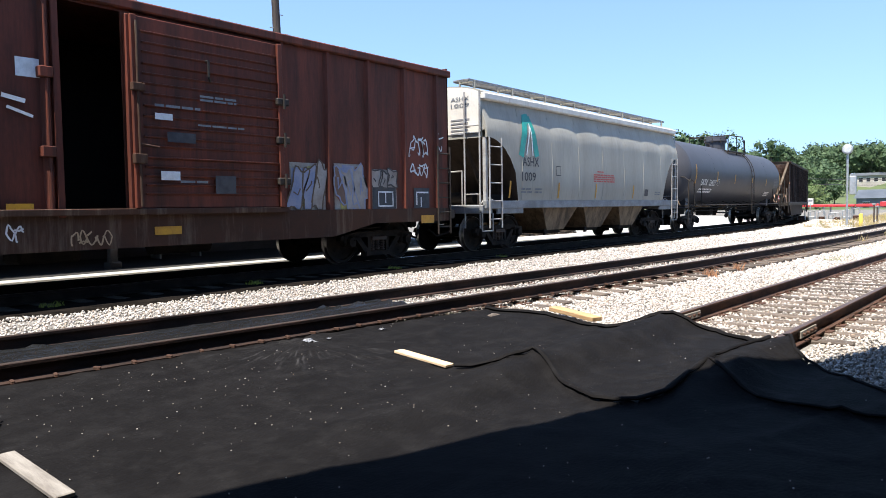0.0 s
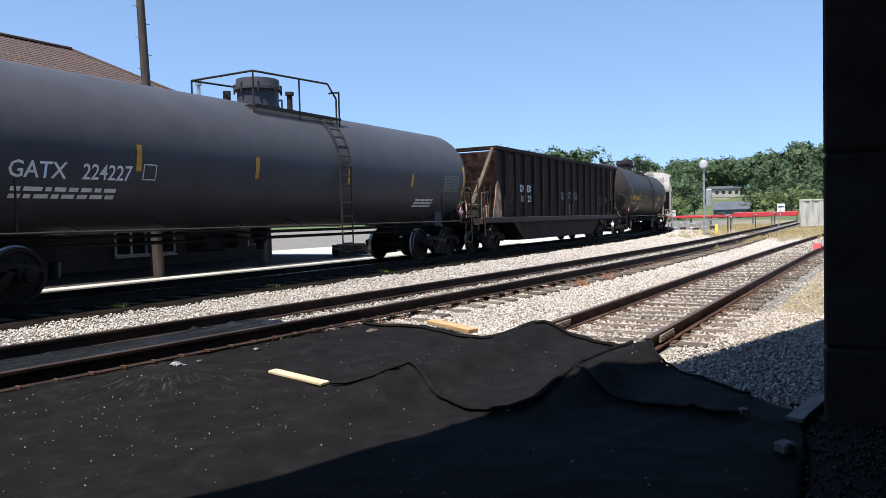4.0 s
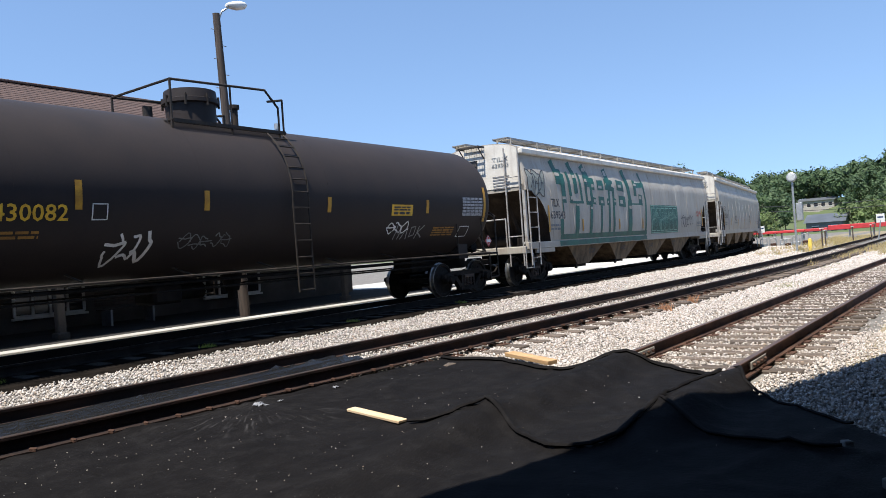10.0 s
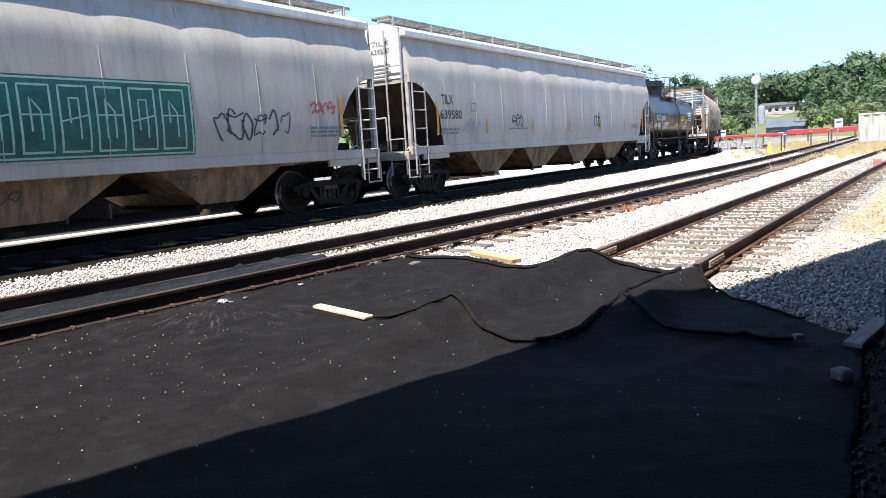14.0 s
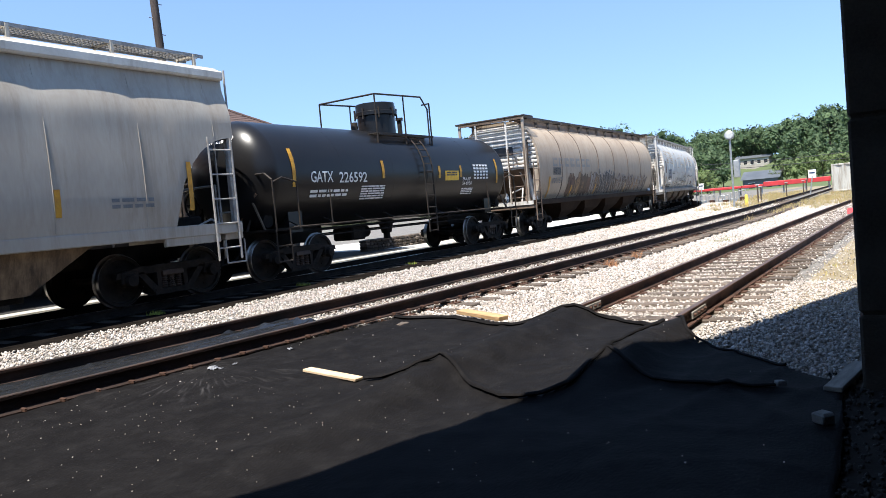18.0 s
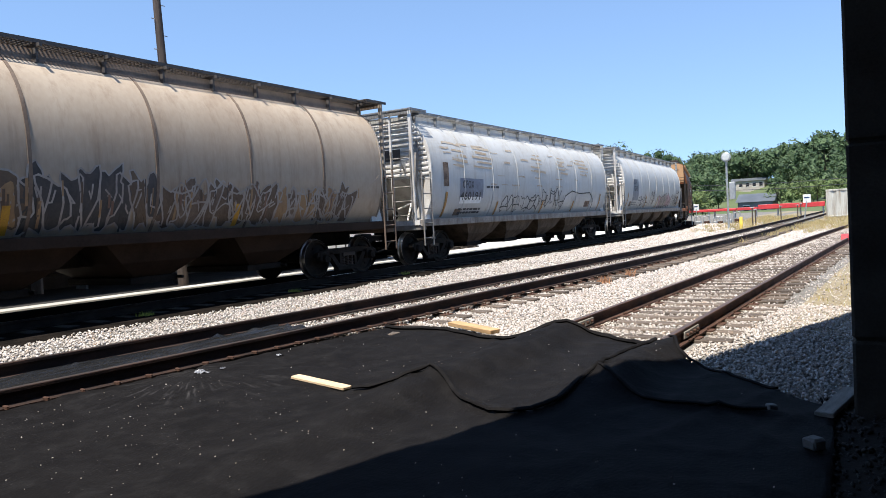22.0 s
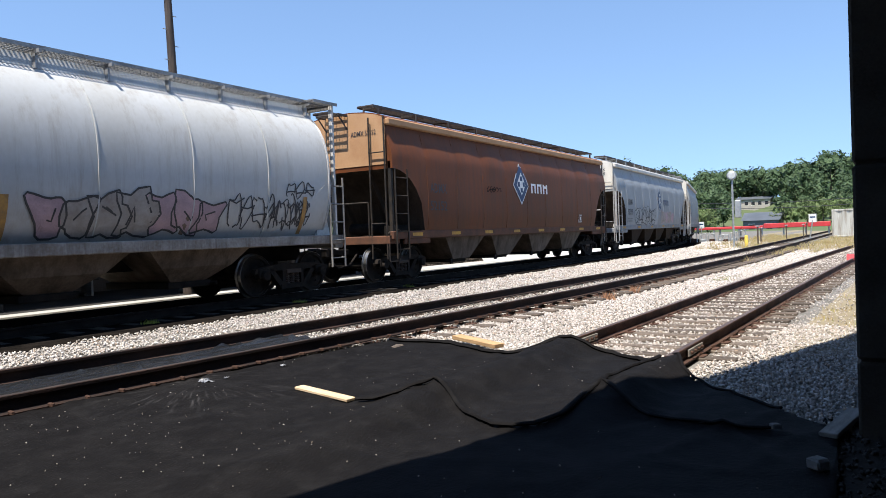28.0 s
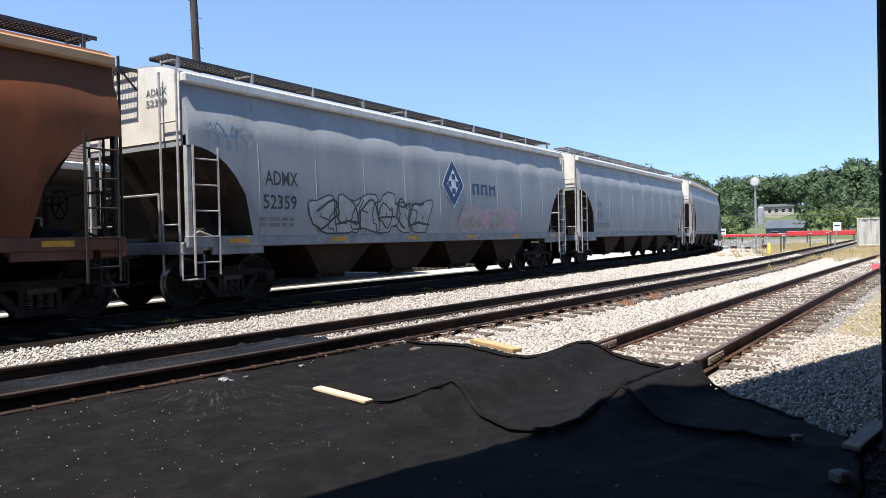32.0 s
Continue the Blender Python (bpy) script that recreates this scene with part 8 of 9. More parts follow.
fitted(ash, "ASHX", -4.93, -4.08, 2.27, 0.25, M_BLACKP, hs)
fitted(ash, "1009", -4.98, -4.26, 1.86, 0.25, M_BLACKP, hs)
patch(ash, "small_lettering", bars(-5.0, 1.62, 0.55, 2, 0.05, WEATHER) + bars(-4.3, 1.62, 0.4, 2, 0.05, WEATHER) + bars(4.2, 1.6, 0.5, 2, 0.04, WEATHER), M_GREYP, hs, 0.012)
patch(ash, "red_notice", bars(-0.5, 2.22, 0.45, 1, 0.04, WEATHER) + bars(-0.75, 2.12, 1.5, 4, 0.04, WEATHER), M_RED, hs, 0.012)
patch(ash, "stencil_box", [([(-3.12, 2.06), (-3.12, 2.32), (-2.86, 2.32), (-2.86, 2.06), (-3.12, 2.06)], 0.025), (3.28, 3.58, 1.48, 1.72)], M_BLACKP, hs, 0.012)
for x in (-5.55, -2.95, -0.56, 2.3):
    patch(ash, "reflective_mark", [(x - 0.04, x + 0.04, 1.40, 1.85)], M_YELLOW, hs, 0.012)

# tank cars
fitted(tk1, "GATX", -6.48, -5.55, 1.98, 0.26, M_WHITEP, t1)
fitted(tk1, "224227", -5.28, -4.35, 1.98, 0.26, M_WHITEP, t1)
patch(tk1, "small_lettering", bars(-6.4, 1.78, 1.8, 2, 0.065, WEATHER) + bars(5.3, 1.75, 1.0, 3, 0.05, WEATHER), M_WHITEP, t1, 0.012)
patch(tk1, "stencil_box", [([(-4.12, 2.02), (-4.12, 2.28), (-3.86, 2.28), (-3.86, 2.02), (-4.12, 2.02)], 0.02)], M_WHITEP, t1, 0.012)
for x, a, b in ((-7.25, 1.95, 2.85), (-4.23, 2.16, 2.62), (-1.32, 2.14, 2.58), (1.89, 2.12, 2.5), (4.88, 2.14, 2.5), (8.0, 1.9, 2.85)):
    patch(tk1, "reflective_mark", [(x - 0.055, x + 0.055, a, b)], M_YELLOW, t1, 0.012, 0.12)
M_GREYSPRAYT = mat("pale grey spray line", (0.30, 0.30, 0.29), (0.20, 0.20, 0.19), 0.7, 0, 6, 30, 0)
M_DULLAMBER = mat("faded amber lettering", (0.36, 0.19, 0.03), (0.20, 0.10, 0.025), 0.7, 0, 9, 60, 0.0)
fitted(etx, "ETCX", -5.92, -4.98, 2.08, 0.25, M_ORANGE, es)
fitted(etx, "430082", -4.72, -3.65, 2.08, 0.25, M_ORANGE, es)
patch(etx, "small_lettering", bars(-5.95, 1.90, 1.9, 2, 0.04, WEATHER), M_DULLAMBER, es, 0.012)
patch(etx, "sprayed_tag", scribble(WEATHER, -2.95, 1.4, 0.75, 0.5, 3, 0.05) + scribble(WEATHER, 3.9, 1.75, 0.8, 0.25, 3, 0.03), M_WHITEP, es, 0.012)
patch(etx, "sprayed_tag", scribble(WEATHER, -1.65, 1.6, 1.1, 0.25, 5, 0.02), M_GREYP, es, 0.012)
patch(etx, "warning_panel", [(3.95, 4.75, 2.16, 2.42)], M_ORANGE, es, 0.012)
M_DATA = mat("pale data panel", (0.40, 0.40, 0.41), (0.16, 0.16, 0.17), 0.6, 0, 16, 60, 0, 0.6)
M_DATADK = mat("worn data panel", (0.16, 0.16, 0.17), (0.07, 0.07, 0.075), 0.6, 0, 16, 60, 0, 0.6)
for car, sf, x0, z0 in ((etx, es, 6.92, 2.16), (tk1, t1, 6.72, 2.05)):
    patch(car, "data_panel", [(x0 + 0.2 * (k % 5), x0 + 0.185 + 0.2 * (k % 5), z0 + 0.085 * (k // 5), z0 + 0.065 + 0.085 * (k // 5)) for k in range(30)], M_DATA if car is etx else M_DATADK, sf, 0.012)
patch(etx, "stencil_box", [([(-3.28, 2.1), (-3.28, 2.34), (-3.04, 2.34), (-3.04, 2.1), (-3.28, 2.1)], 0.02), ([(6.95, 1.62), (6.95, 1.88), (7.4, 1.88), (7.4, 1.62), (6.95, 1.62)], 0.02)], M_WHITEP, es, 0.012)
for x, a, b in ((-6.48, 2.05, 2.93), (-3.5, 2.25, 2.70), (-1.2, 2.25, 2.6), (1.87, 2.23, 2.55), (5.35, 2.22, 2.55), (8.02, 2.0, 2.95)):
    patch(etx, "reflective_mark", [(x - 0.055, x + 0.055, a, b)], M_YELLOW, es, 0.012, 0.12)
fitted(gtx, "GATX", -4.51, -3.72, 2.09, 0.26, M_WHITEP, gs)
fitted(gtx, "226592", -3.50, -2.41, 2.07, 0.26, M_WHITEP, gs)
patch(gtx, "small_lettering", bars(-4.5, 1.86, 1.35, 2, 0.06, WEATHER) + bars(-2.62, 1.95, 1.0, 6, 0.035, WEATHER) + bars(2.45, 1.80, 0.7, 4, 0.03, WEATHER), M_WHITEP, gs, 0.012)
fitted(gtx, "FRA AIP", 2.45, 2.95, 2.06, 0.10, M_WHITEP, gs)
fitted(gtx, "SR-8754", 2.45, 3.02, 1.92, 0.10, M_WHITEP, gs)
patch(gtx, "warning_panel", [(1.40, 2.2, 2.07, 2.36)], M_ORANGE, gs, 0.012)
patch(gtx, "warning_bars", bars(1.48, 2.28, 0.6, 2, 0.04, WEATHER), M_BLACKP, gs, 0.018)
patch(gtx, "data_panel", [(3.15 + 0.2 * (k % 5), 3.30 + 0.2 * (k % 5), 2.10 + 0.1 * (k // 5), 2.16 + 0.1 * (k // 5)) for k in range(25)], M_WHITEP, gs, 0.012)
for x, a, b in ((-5.05, 2.0, 2.86), (-1.70, 2.16, 2.62), (1.09, 2.14, 2.5), (2.34, 2.16, 2.52), (4.75, 1.95, 2.75)):
    patch(gtx, "reflective_mark", [(x - 0.055, x + 0.055, a, b)], M_YELLOW, gs, 0.012, 0.12)


def hazard_plate(car, x, y, z, material, code):
    """A diamond placard on the end handrail."""
    m = Mesh().prism([(x, z - 0.17), (x + 0.17, z), (x, z + 0.17), (x - 0.17, z)], y - 0.012, y)
    p = part("hazard_placard", m, material, car)
    part("placard_border", Mesh().prism([(x, z - 0.13), (x + 0.13, z), (x, z + 0.13), (x - 0.13, z)], y - 0.016, y - 0.012), M_WHITEP, p)
    part("placard_face", Mesh().prism([(x, z - 0.115), (x + 0.115, z), (x, z + 0.115), (x - 0.115, z)], y - 0.020, y - 0.016), material, p)
    part("placard_panel", Mesh().box(x - 0.09, x + 0.09, y - 0.024, y - 0.02, z - 0.035, z + 0.035), M_WHITEP, p)
    fitted(car, code, x - 0.07, x + 0.07, z - 0.025, 0.05, M_BLACKP, lambda a, b: y - 0.024, off=0.003)


patch(etx, "sprayed_tag", [([(4.28, 1.62), (4.28, 1.92)], 0.035), ([(4.28, 1.77), (4.44, 1.79)], 0.03), ([(4.44, 1.62), (4.46, 1.92)], 0.035), ([(4.56, 1.62), (4.66, 1.92), (4.76, 1.62)], 0.035), ([(4.86, 1.66), (4.84, 1.88), (5.0, 1.9), (5.02, 1.7), (4.86, 1.66)], 0.03), ([(5.12, 1.62), (5.14, 1.9)], 0.03), ([(5.14, 1.76), (5.34, 1.92)], 0.03), ([(5.14, 1.76), (5.36, 1.64)], 0.03)], M_GREYSPRAYT, es, 0.013)
patch(etx, "small_lettering", bars(5.75, 1.84, 0.95, 4, 0.035, WEATHER), M_DULLAMBER, es, 0.012)
patch(etx, "warning_bars", bars(4.02, 2.34, 0.62, 2, 0.035, WEATHER) + bars(4.02, 2.19, 0.66, 1, 0.055, WEATHER), M_BLACKP, es, 0.018)
hazard_plate(etx, -7.75, -1.48, 1.45, M_RED, "1275")
hazard_plate(etx, 7.85, -1.48, 1.45, M_RED, "1275")
hazard_plate(tk1, 7.6, -1.48, 1.42, M_RED, "1275")
hazard_plate(gtx, 5.1, -1.48, 1.40, M_GREYP, "3257")

# black open hopper
dsr = lambda x, z: -1.52
fitted(drx, "DR", -4.93, -4.55, 2.15, 0.26, M_WHITEP, dsr)
fitted(drx, "EX", -4.25, -3.85, 2.15, 0.26, M_WHITEP, dsr)
fitted(drx, "10", -4.83, -4.55, 1.78, 0.24, M_WHITEP, dsr)
fitted(drx, "23", -4.22, -3.87, 1.78, 0.24, M_WHITEP, dsr)
patch(drx, "sprayed_tag", scribble(WEATHER, -0.5, 1.85, 0.5, 0.42, 2, 0.03) + scribble(WEATHER, 0.35, 1.9, 0.55, 0.42, 2, 0.03) + scribble(WEATHER, 1.2, 1.9, 0.55, 0.42, 2, 0.03), mat("pale grey spray", (0.35, 0.35, 0.33), (0.28, 0.27, 0.25), 0.7, 0, 5, 30, 0), dsr, 0.012)
patch(drx, "reflective_mark", [(0.55, 0.63, 1.3, 1.75)], M_YELLOW, dsr, 0.014)
patch(drx, "stencil_box", [([(5.0, 1.72), (5.0, 2.06), (5.36, 2.06), (5.36, 1.72), (5.0, 1.72)], 0.03), ([(5.04, 1.82), (5.32, 1.82)], 0.025), (6.12, 6.26, 1.84, 2.04)], M_GREYSPRAYT, dsr, 0.014)
patch(drx, "reflective_mark", [(-2.64, -2.56, 1.45, 1.95)], M_YELLOW, dsr, 0.014)
patch(drx, "rust_streak", [(-6.02, -5.5, 1.5, 3.45), (6.55, 6.84, 1.5, 3.1), (7.1, 7.45, 1.6, 3.2)], P_RUSTDK, dsr, 0.006)

# white hopper with the large green letters
M_GREYSPRAY = mat("grey-green spray", (0.26, 0.28, 0.25), (0.18, 0.19, 0.17), 0.7, 0, 3, 20, 0, 0.9)
GREEN_BARS = [
    [(-7.88, 3.97, -7.78, 3.68, 0.30), (-7.62, 3.69, -7.63, 3.22, 0.51), (-7.39, 3.54, -7.38, 2.61, 0.31), (-7.51, 2.61, -7.51, 2.31, 0.08), (-7.67, 2.01, -7.69, 1.57, 0.24), (-6.94, 3.63, -6.82, 2.62, 0.20), (-6.57, 3.98, -6.46, 3.69, 0.25), (-6.43, 3.69, -6.38, 2.95, 0.28), (-6.94, 2.61, -5.85, 2.62, 0.09), (-6.05, 3.63, -5.95, 2.63, 0.16), (-6.37, 2.57, -6.52, 1.53, 0.29)],
    [(-5.51, 3.93, -5.4, 3.67, 0.38), (-5.55, 3.56, -5.5, 2.58, 0.21), (-5.27, 3.69, -5.14, 2.59, 0.36), (-4.99, 3.49, -5.0, 3.12, 0.40), (-5.58, 2.59, -5.12, 2.6, 0.11), (-4.87, 2.78, -4.89, 2.59, 0.26), (-5.16, 2.58, -5.39, 1.49, 0.21), (-4.25, 3.43, -4.24, 3.12, 0.57), (-4.24, 2.82, -4.25, 2.56, 0.52), (-4.25, 2.56, -4.42, 1.51, 0.15), (-3.51, 3.9, -3.42, 3.5, 0.35), (-3.39, 3.5, -3.42, 3.13, 0.76), (-3.44, 3.13, -3.65, 1.49, 0.17), (-3.03, 3.19, -3.2, 1.5, 0.19), (-3.6, 2.76, -3.62, 2.58, 0.23), (-2.94, 2.78, -2.97, 2.59, 0.24)],
    [(-2.28, 3.5, -2.3, 3.15, 0.72), (-2.19, 2.89, -2.21, 2.53, 0.69), (-1.63, 3.96, -1.32, 2.71, 0.32), (-1.37, 2.71, -1.55, 1.44, 0.42), (-0.71, 3.58, -0.7, 2.99, 0.29), (-0.65, 3.4, 0.39, 3.45, 0.21), (-0.12, 2.99, -0.16, 2.62, 0.41), (-1.26, 2.62, 0.06, 2.63, 0.06), (0.17, 3.93, 0.46, 2.74, 0.17), (0.46, 2.74, 0.23, 1.35, 0.17)],
]
PALE = [(-7.87, -7.53, 3.48, 3.59), (-7.53, -7.27, 2.7, 2.79), (-6.54, -6.35, 3.46, 3.57), (-6.89, -6.71, 2.7, 2.81), (-6.48, -6.26, 2.49, 2.56), (-5.53, -5.3, 3.74, 3.89), (-5.6, -5.39, 3.36, 3.47), (-5.04, -4.85, 3.18, 3.29), (-5.48, -5.23, 2.68, 3.17), (-4.97, -4.79, 2.63, 2.74), (-5.29, -5.11, 2.38, 2.47), (-4.45, -4.14, 3.16, 3.26), (-4.33, -4.1, 2.61, 2.71), (-3.59, -3.38, 3.67, 3.87), (-3.72, -3.52, 3.28, 3.38), (-3.16, -2.99, 3.26, 3.37), (-3.68, -3.55, 2.63, 2.71), (-3.03, -2.88, 2.66, 2.74), (-2.53, -2.21, 3.25, 3.36), (-2.42, -2.14, 2.62, 2.76), (-1.5, -1.25, 2.43, 2.55), (-0.79, -0.5, 3.37, 3.47), (-0.28, -0.03, 2.83, 2.96)]
for rows in GREEN_BARS:
    patch(til, "green_graffiti", [([(xa, za), (xb, zb)], w) for xa, za, xb, zb, w in rows], M_GREENP, ts, 0.011)
patch(til, "green_graffiti", [(-7.78, 0.42, 1.36, 1.53)], M_GREENP, ts, 0.009)
patch(til, "green_graffiti", [(-7.85, 0.42, 1.15, 1.32)], M_GREENP, lambda x, z: -1.585, 0.004)
patch(til, "pale_window", PALE, P_WHITE, ts, 0.017)
patch(til, "green_block", [(0.96, 4.65, 1.38, 2.62)], M_GREENP, ts, 0.008)
gl = []
for k in range(6):
    x = 1.08 + k * 0.585
    gl += [([(x, 1.50), (x, 2.48), (x + 0.45, 2.48), (x + 0.45, 1.50), (x, 1.50)], 0.035), ([(x + 0.15, 1.7 + 0.12 * (k % 3)), (x + 0.15, 2.3), (x + 0.30, 2.3 - 0.2 * (k % 2)), (x + 0.30, 1.7)], 0.03), ([(x, 1.95 + 0.1 * (k % 2)), (x + 0.45, 2.05)], 0.025)]
patch(til, "pale_outline", gl + [([(1.0, 1.42), (4.6, 1.42), (4.6, 2.58), (1.0, 2.58), (1.0, 1.42)], 0.03)], mat("pale green spray", (0.25, 0.42, 0.33), (0.2, 0.35, 0.28), 0.6, 0, 5, 30, 0), ts, 0.014)
patch(til, "sprayed_tag", scribble(WEATHER, 5.1, 1.6, 1.9, 0.55, 6, 0.035), M_BLACKP, ts, 0.012)
mural(til, ts, -9.75, -8.75, 2.78, 0.78, [M_GREYSPRAY], 6, M_BLACKP, n=3)
patch(til, "sprayed_tag", scribble(WEATHER, 7.6, 2.1, 0.8, 0.28, 4, 0.04), M_RED, ts, 0.012)
fitted(til, "TILX", -8.39, -7.80, 2.44, 0.26, M_BLACKP, ts)
fitted(til, "639543", -8.47, -7.42, 2.04, 0.26, M_BLACKP, ts)
patch(til, "small_lettering", bars(-8.52, 1.80, 0.7, 2, 0.07, WEATHER) + bars(7.6, 1.8, 1.0, 3, 0.05, WEATHER), M_GREYP, ts, 0.012)
for x in (-8.62, -6.05, -2.66, -0.1, 8.6):
    patch(til, "reflective_mark", [(x - 0.05, x + 0.05, 1.62, 2.48 if abs(x) > 8 else 2.03)], M_YELLOW, ts, 0.022)

# its sister
fitted(ti2, "TILX", -8.57, -7.95, 2.42, 0.26, M_BLACKP, ts2)
fitted(ti2, "639580", -8.65, -7.55, 2.02, 0.26, M_BLACKP, ts2)
patch(ti2, "small_lettering", bars(-8.65, 1.72, 0.9, 2, 0.06, WEATHER) + bars(-4.7, 1.72, 1.3, 1, 0.05, WEATHER) + bars(7.2, 1.8, 0.8, 2, 0.06, WEATHER), M_GREYP, ts2, 0.012)
patch(ti2, "sprayed_tag", scribble(WEATHER, -4.45, 1.82, 0.75, 0.38, 3, 0.04) + scribble(WEATHER, 2.6, 1.8, 0.75, 0.45, 3, 0.05), M_BLACKP, ts2, 0.012)
patch(ti2, "sprayed_tag", scribble(WEATHER, -7.35, 1.6, 0.85, 0.4, 4, 0.025), mat("violet-grey spray", (0.20, 0.18, 0.26), (0.26, 0.24, 0.3), 0.6, 0, 5, 30, 0), ts2, 0.012)
patch(ti2, "stencil_box", [([(-7.0, 2.26), (-7.0, 2.48), (-6.74, 2.48), (-6.74, 2.26), (-7.0, 2.26)], 0.02)], M_BLACKP, ts2, 0.012)
for x in (-8.8, -6.1, -3.0, 0.1, 3.3, 6.3, 8.8):
    patch(ti2, "reflective_mark", [(x - 0.05, x + 0.05, 1.60, 2.48 if abs(x) > 8 else 2.03)], M_YELLOW, ts2, 0.012)
for k, (car, sf) in enumerate(((til, ts), (ti2, ts2), (ash, hs))):
    Lx = 9.95 if k < 2 else 6.55
    m = mat("end lettering grey", (0.25, 0.25, 0.26), None, 0.7, 0, 5, 30, 0) if k == 0 else bpy.data.materials["end lettering grey"]
    for r in range(5):
        e = Mesh().box(-Lx - 0.026, -Lx - 0.017, -1.05 + 0.05 * (r % 2), -0.45, 3.42 - r * 0.09, 3.46 - r * 0.09)
        tagged(part("end_lettering", e, m, car), kind="stuff")
    e = Mesh().box(-Lx - 0.05, -Lx - 0.018, 0.1, 0.75, 3.35, 4.05)
    part("crossover_grate", e, P_WALKD, car)

# round hoppers
G_SOOT = mat("thin sooty cover paint", (0.13, 0.12, 0.11), (0.21, 0.18, 0.14), 0.7, 0, 6, 30, 0, 0.9)
patch(of1, "paint_patch", [(-6.45, -5.65, 2.16, 2.46)], G_SOOT, o1, 0.006)
fitted(of1, "OFOX", -6.42, -5.7, 2.20, 0.22, M_BLACKP, o1, off=0.024)
fitted(of1, "120157", -6.52, -5.55, 1.84, 0.22, M_GREYP, o1, off=0.022)
patch(of1, "faded_letters", [(-6.45 + k * 0.62, -6.0 + k * 0.62, 2.48, 2.58) for k in range(7)] + [(-6.45 + k * 0.62, -6.0 + k * 0.62, 2.72, 2.82) for k in range(7)] + [(-6.45 + k * 0.62, -6.3 + k * 0.62, 2.58, 2.72) for k in range(7)], mat("ghost grey lettering", (0.22, 0.21, 0.20), (0.28, 0.24, 0.2), 0.7, 0, 4, 20, 0), o1, 0.008)
G_RUST = mat("rusty brown spray", (0.20, 0.115, 0.075), (0.12, 0.07, 0.05), 0.7, 0, 3, 20, 0, 0.9)
G_UMBER = mat("dark umber spray", (0.075, 0.048, 0.032), (0.14, 0.095, 0.06), 0.7, 0, 4, 24, 0, 0.9)
G_PALE = mat("chalky grey spray", (0.36, 0.33, 0.30), (0.22, 0.18, 0.15), 0.7, 0, 3, 20, 0, 0.9)
G_DARK = mat("sooty spray", (0.03, 0.03, 0.032), (0.07, 0.06, 0.055), 0.7, 0, 3, 20, 0, 0.9)
G_OCHRE = mat("ochre spray", (0.33, 0.21, 0.10), (0.22, 0.13, 0.07), 0.7, 0, 3, 20, 0, 0.9)
mural(of1, o1, -4.8, -1.3, 1.33, 0.85, [G_RUST, G_PALE, G_OCHRE, G_RUST, G_UMBER], 1, G_UMBER, n=11)
mural(of1, o1, -1.5, 1.2, 1.33, 0.95, [G_DARK, G_DARK, G_UMBER], 2, G_PALE, n=9)
mural(of1, o1, 1.2, 6.6, 1.33, 0.8, [G_UMBER, G_OCHRE, G_UMBER, P_TANRIB], 3, G_PALE, n=17)
for k in range(70):
    x = WEATHER.uniform(-4.9, 6.8)
    z = WEATHER.uniform(1.75, 2.2)
    patch(of1, "paint_run", [([(x, z), (x + 0.01, z - WEATHER.uniform(0.15, 0.5))], WEATHER.uniform(0.015, 0.05))], WEATHER.choice((G_UMBER, G_OCHRE, G_RUST, G_DARK)), o1, 0.018)
patch(of1, "sprayed_tag", scribble(WEATHER, 4.4, 1.35, 2.2, 0.75, 7, 0.04) + scribble(WEATHER, 1.4, 1.5, 2.6, 0.7, 6, 0.035), G_PALE, o1, 0.022)
for x in (-6.8, -4.4, -1.45, 3.0):
    patch(of1, "reflective_mark", [(x - 0.06, x + 0.06, 1.32, 2.1 if x < -6 else 1.75)], M_YELLOW, o1, 0.020)
patch(of2, "paint_patch", [(-5.98, -4.5, 1.86, 2.46)], mat("blue-grey patch", (0.20, 0.22, 0.27), (0.14, 0.15, 0.18), 0.6, 0, 4, 20, 0), o2, 0.006)
patch(of2, "paint_patch", [(-5.95, -4.6, 1.70, 1.9)], M_WHITEP, o2, 0.008)
fitted(of2, "OFOX", -5.84, -5.12, 2.16, 0.24, M_BLACKP, o2, off=0.014)
fitted(of2, "460191", -5.95, -4.68, 1.80, 0.26, M_BLACKP, o2, off=0.014)
patch(of2, "small_lettering", bars(-5.9, 1.50, 1.4, 2, 0.06, WEATHER) + bars(-4.3, 2.18, 0.9, 1, 0.07, WEATHER), M_BLACKP, o2, 0.012)
patch(of2, "sprayed_tag", scribble(WEATHER, -3.1, 1.4, 3.2, 0.6, 7, 0.035) + scribble(WEATHER, 0.2, 1.5, 2.2, 0.75, 5, 0.035) + [([(2.3, 1.4), (2.6, 1.95), (3.3, 2.15), (4.2, 2.05), (5.4, 2.1), (5.9, 1.8), (6.0, 1.4)], 0.045)], M_BLACKP, o2, 0.012)
patch(of2, "rust_stain", [([(x + WEATHER.uniform(-0.5, 0.5), z), (x + WEATHER.uniform(0.1, 0.9), z - 0.03)], WEATHER.uniform(0.03, 0.09)) for x in (-6.2, -4.6, -0.3, 2.2, 4.5) for z in (3.0, 3.15, 3.3, 3.45, 2.85) for _ in range(2)], mat("rust stain", (0.43, 0.37, 0.29), (0.36, 0.27, 0.18), 0.7, 0, 5, 20, 0), o2, 0.006)
R_SCAB = mat("flaking rust", (0.34, 0.24, 0.15), (0.43, 0.40, 0.35), 0.85, 0, 6, 26, 0.2, 0.9)
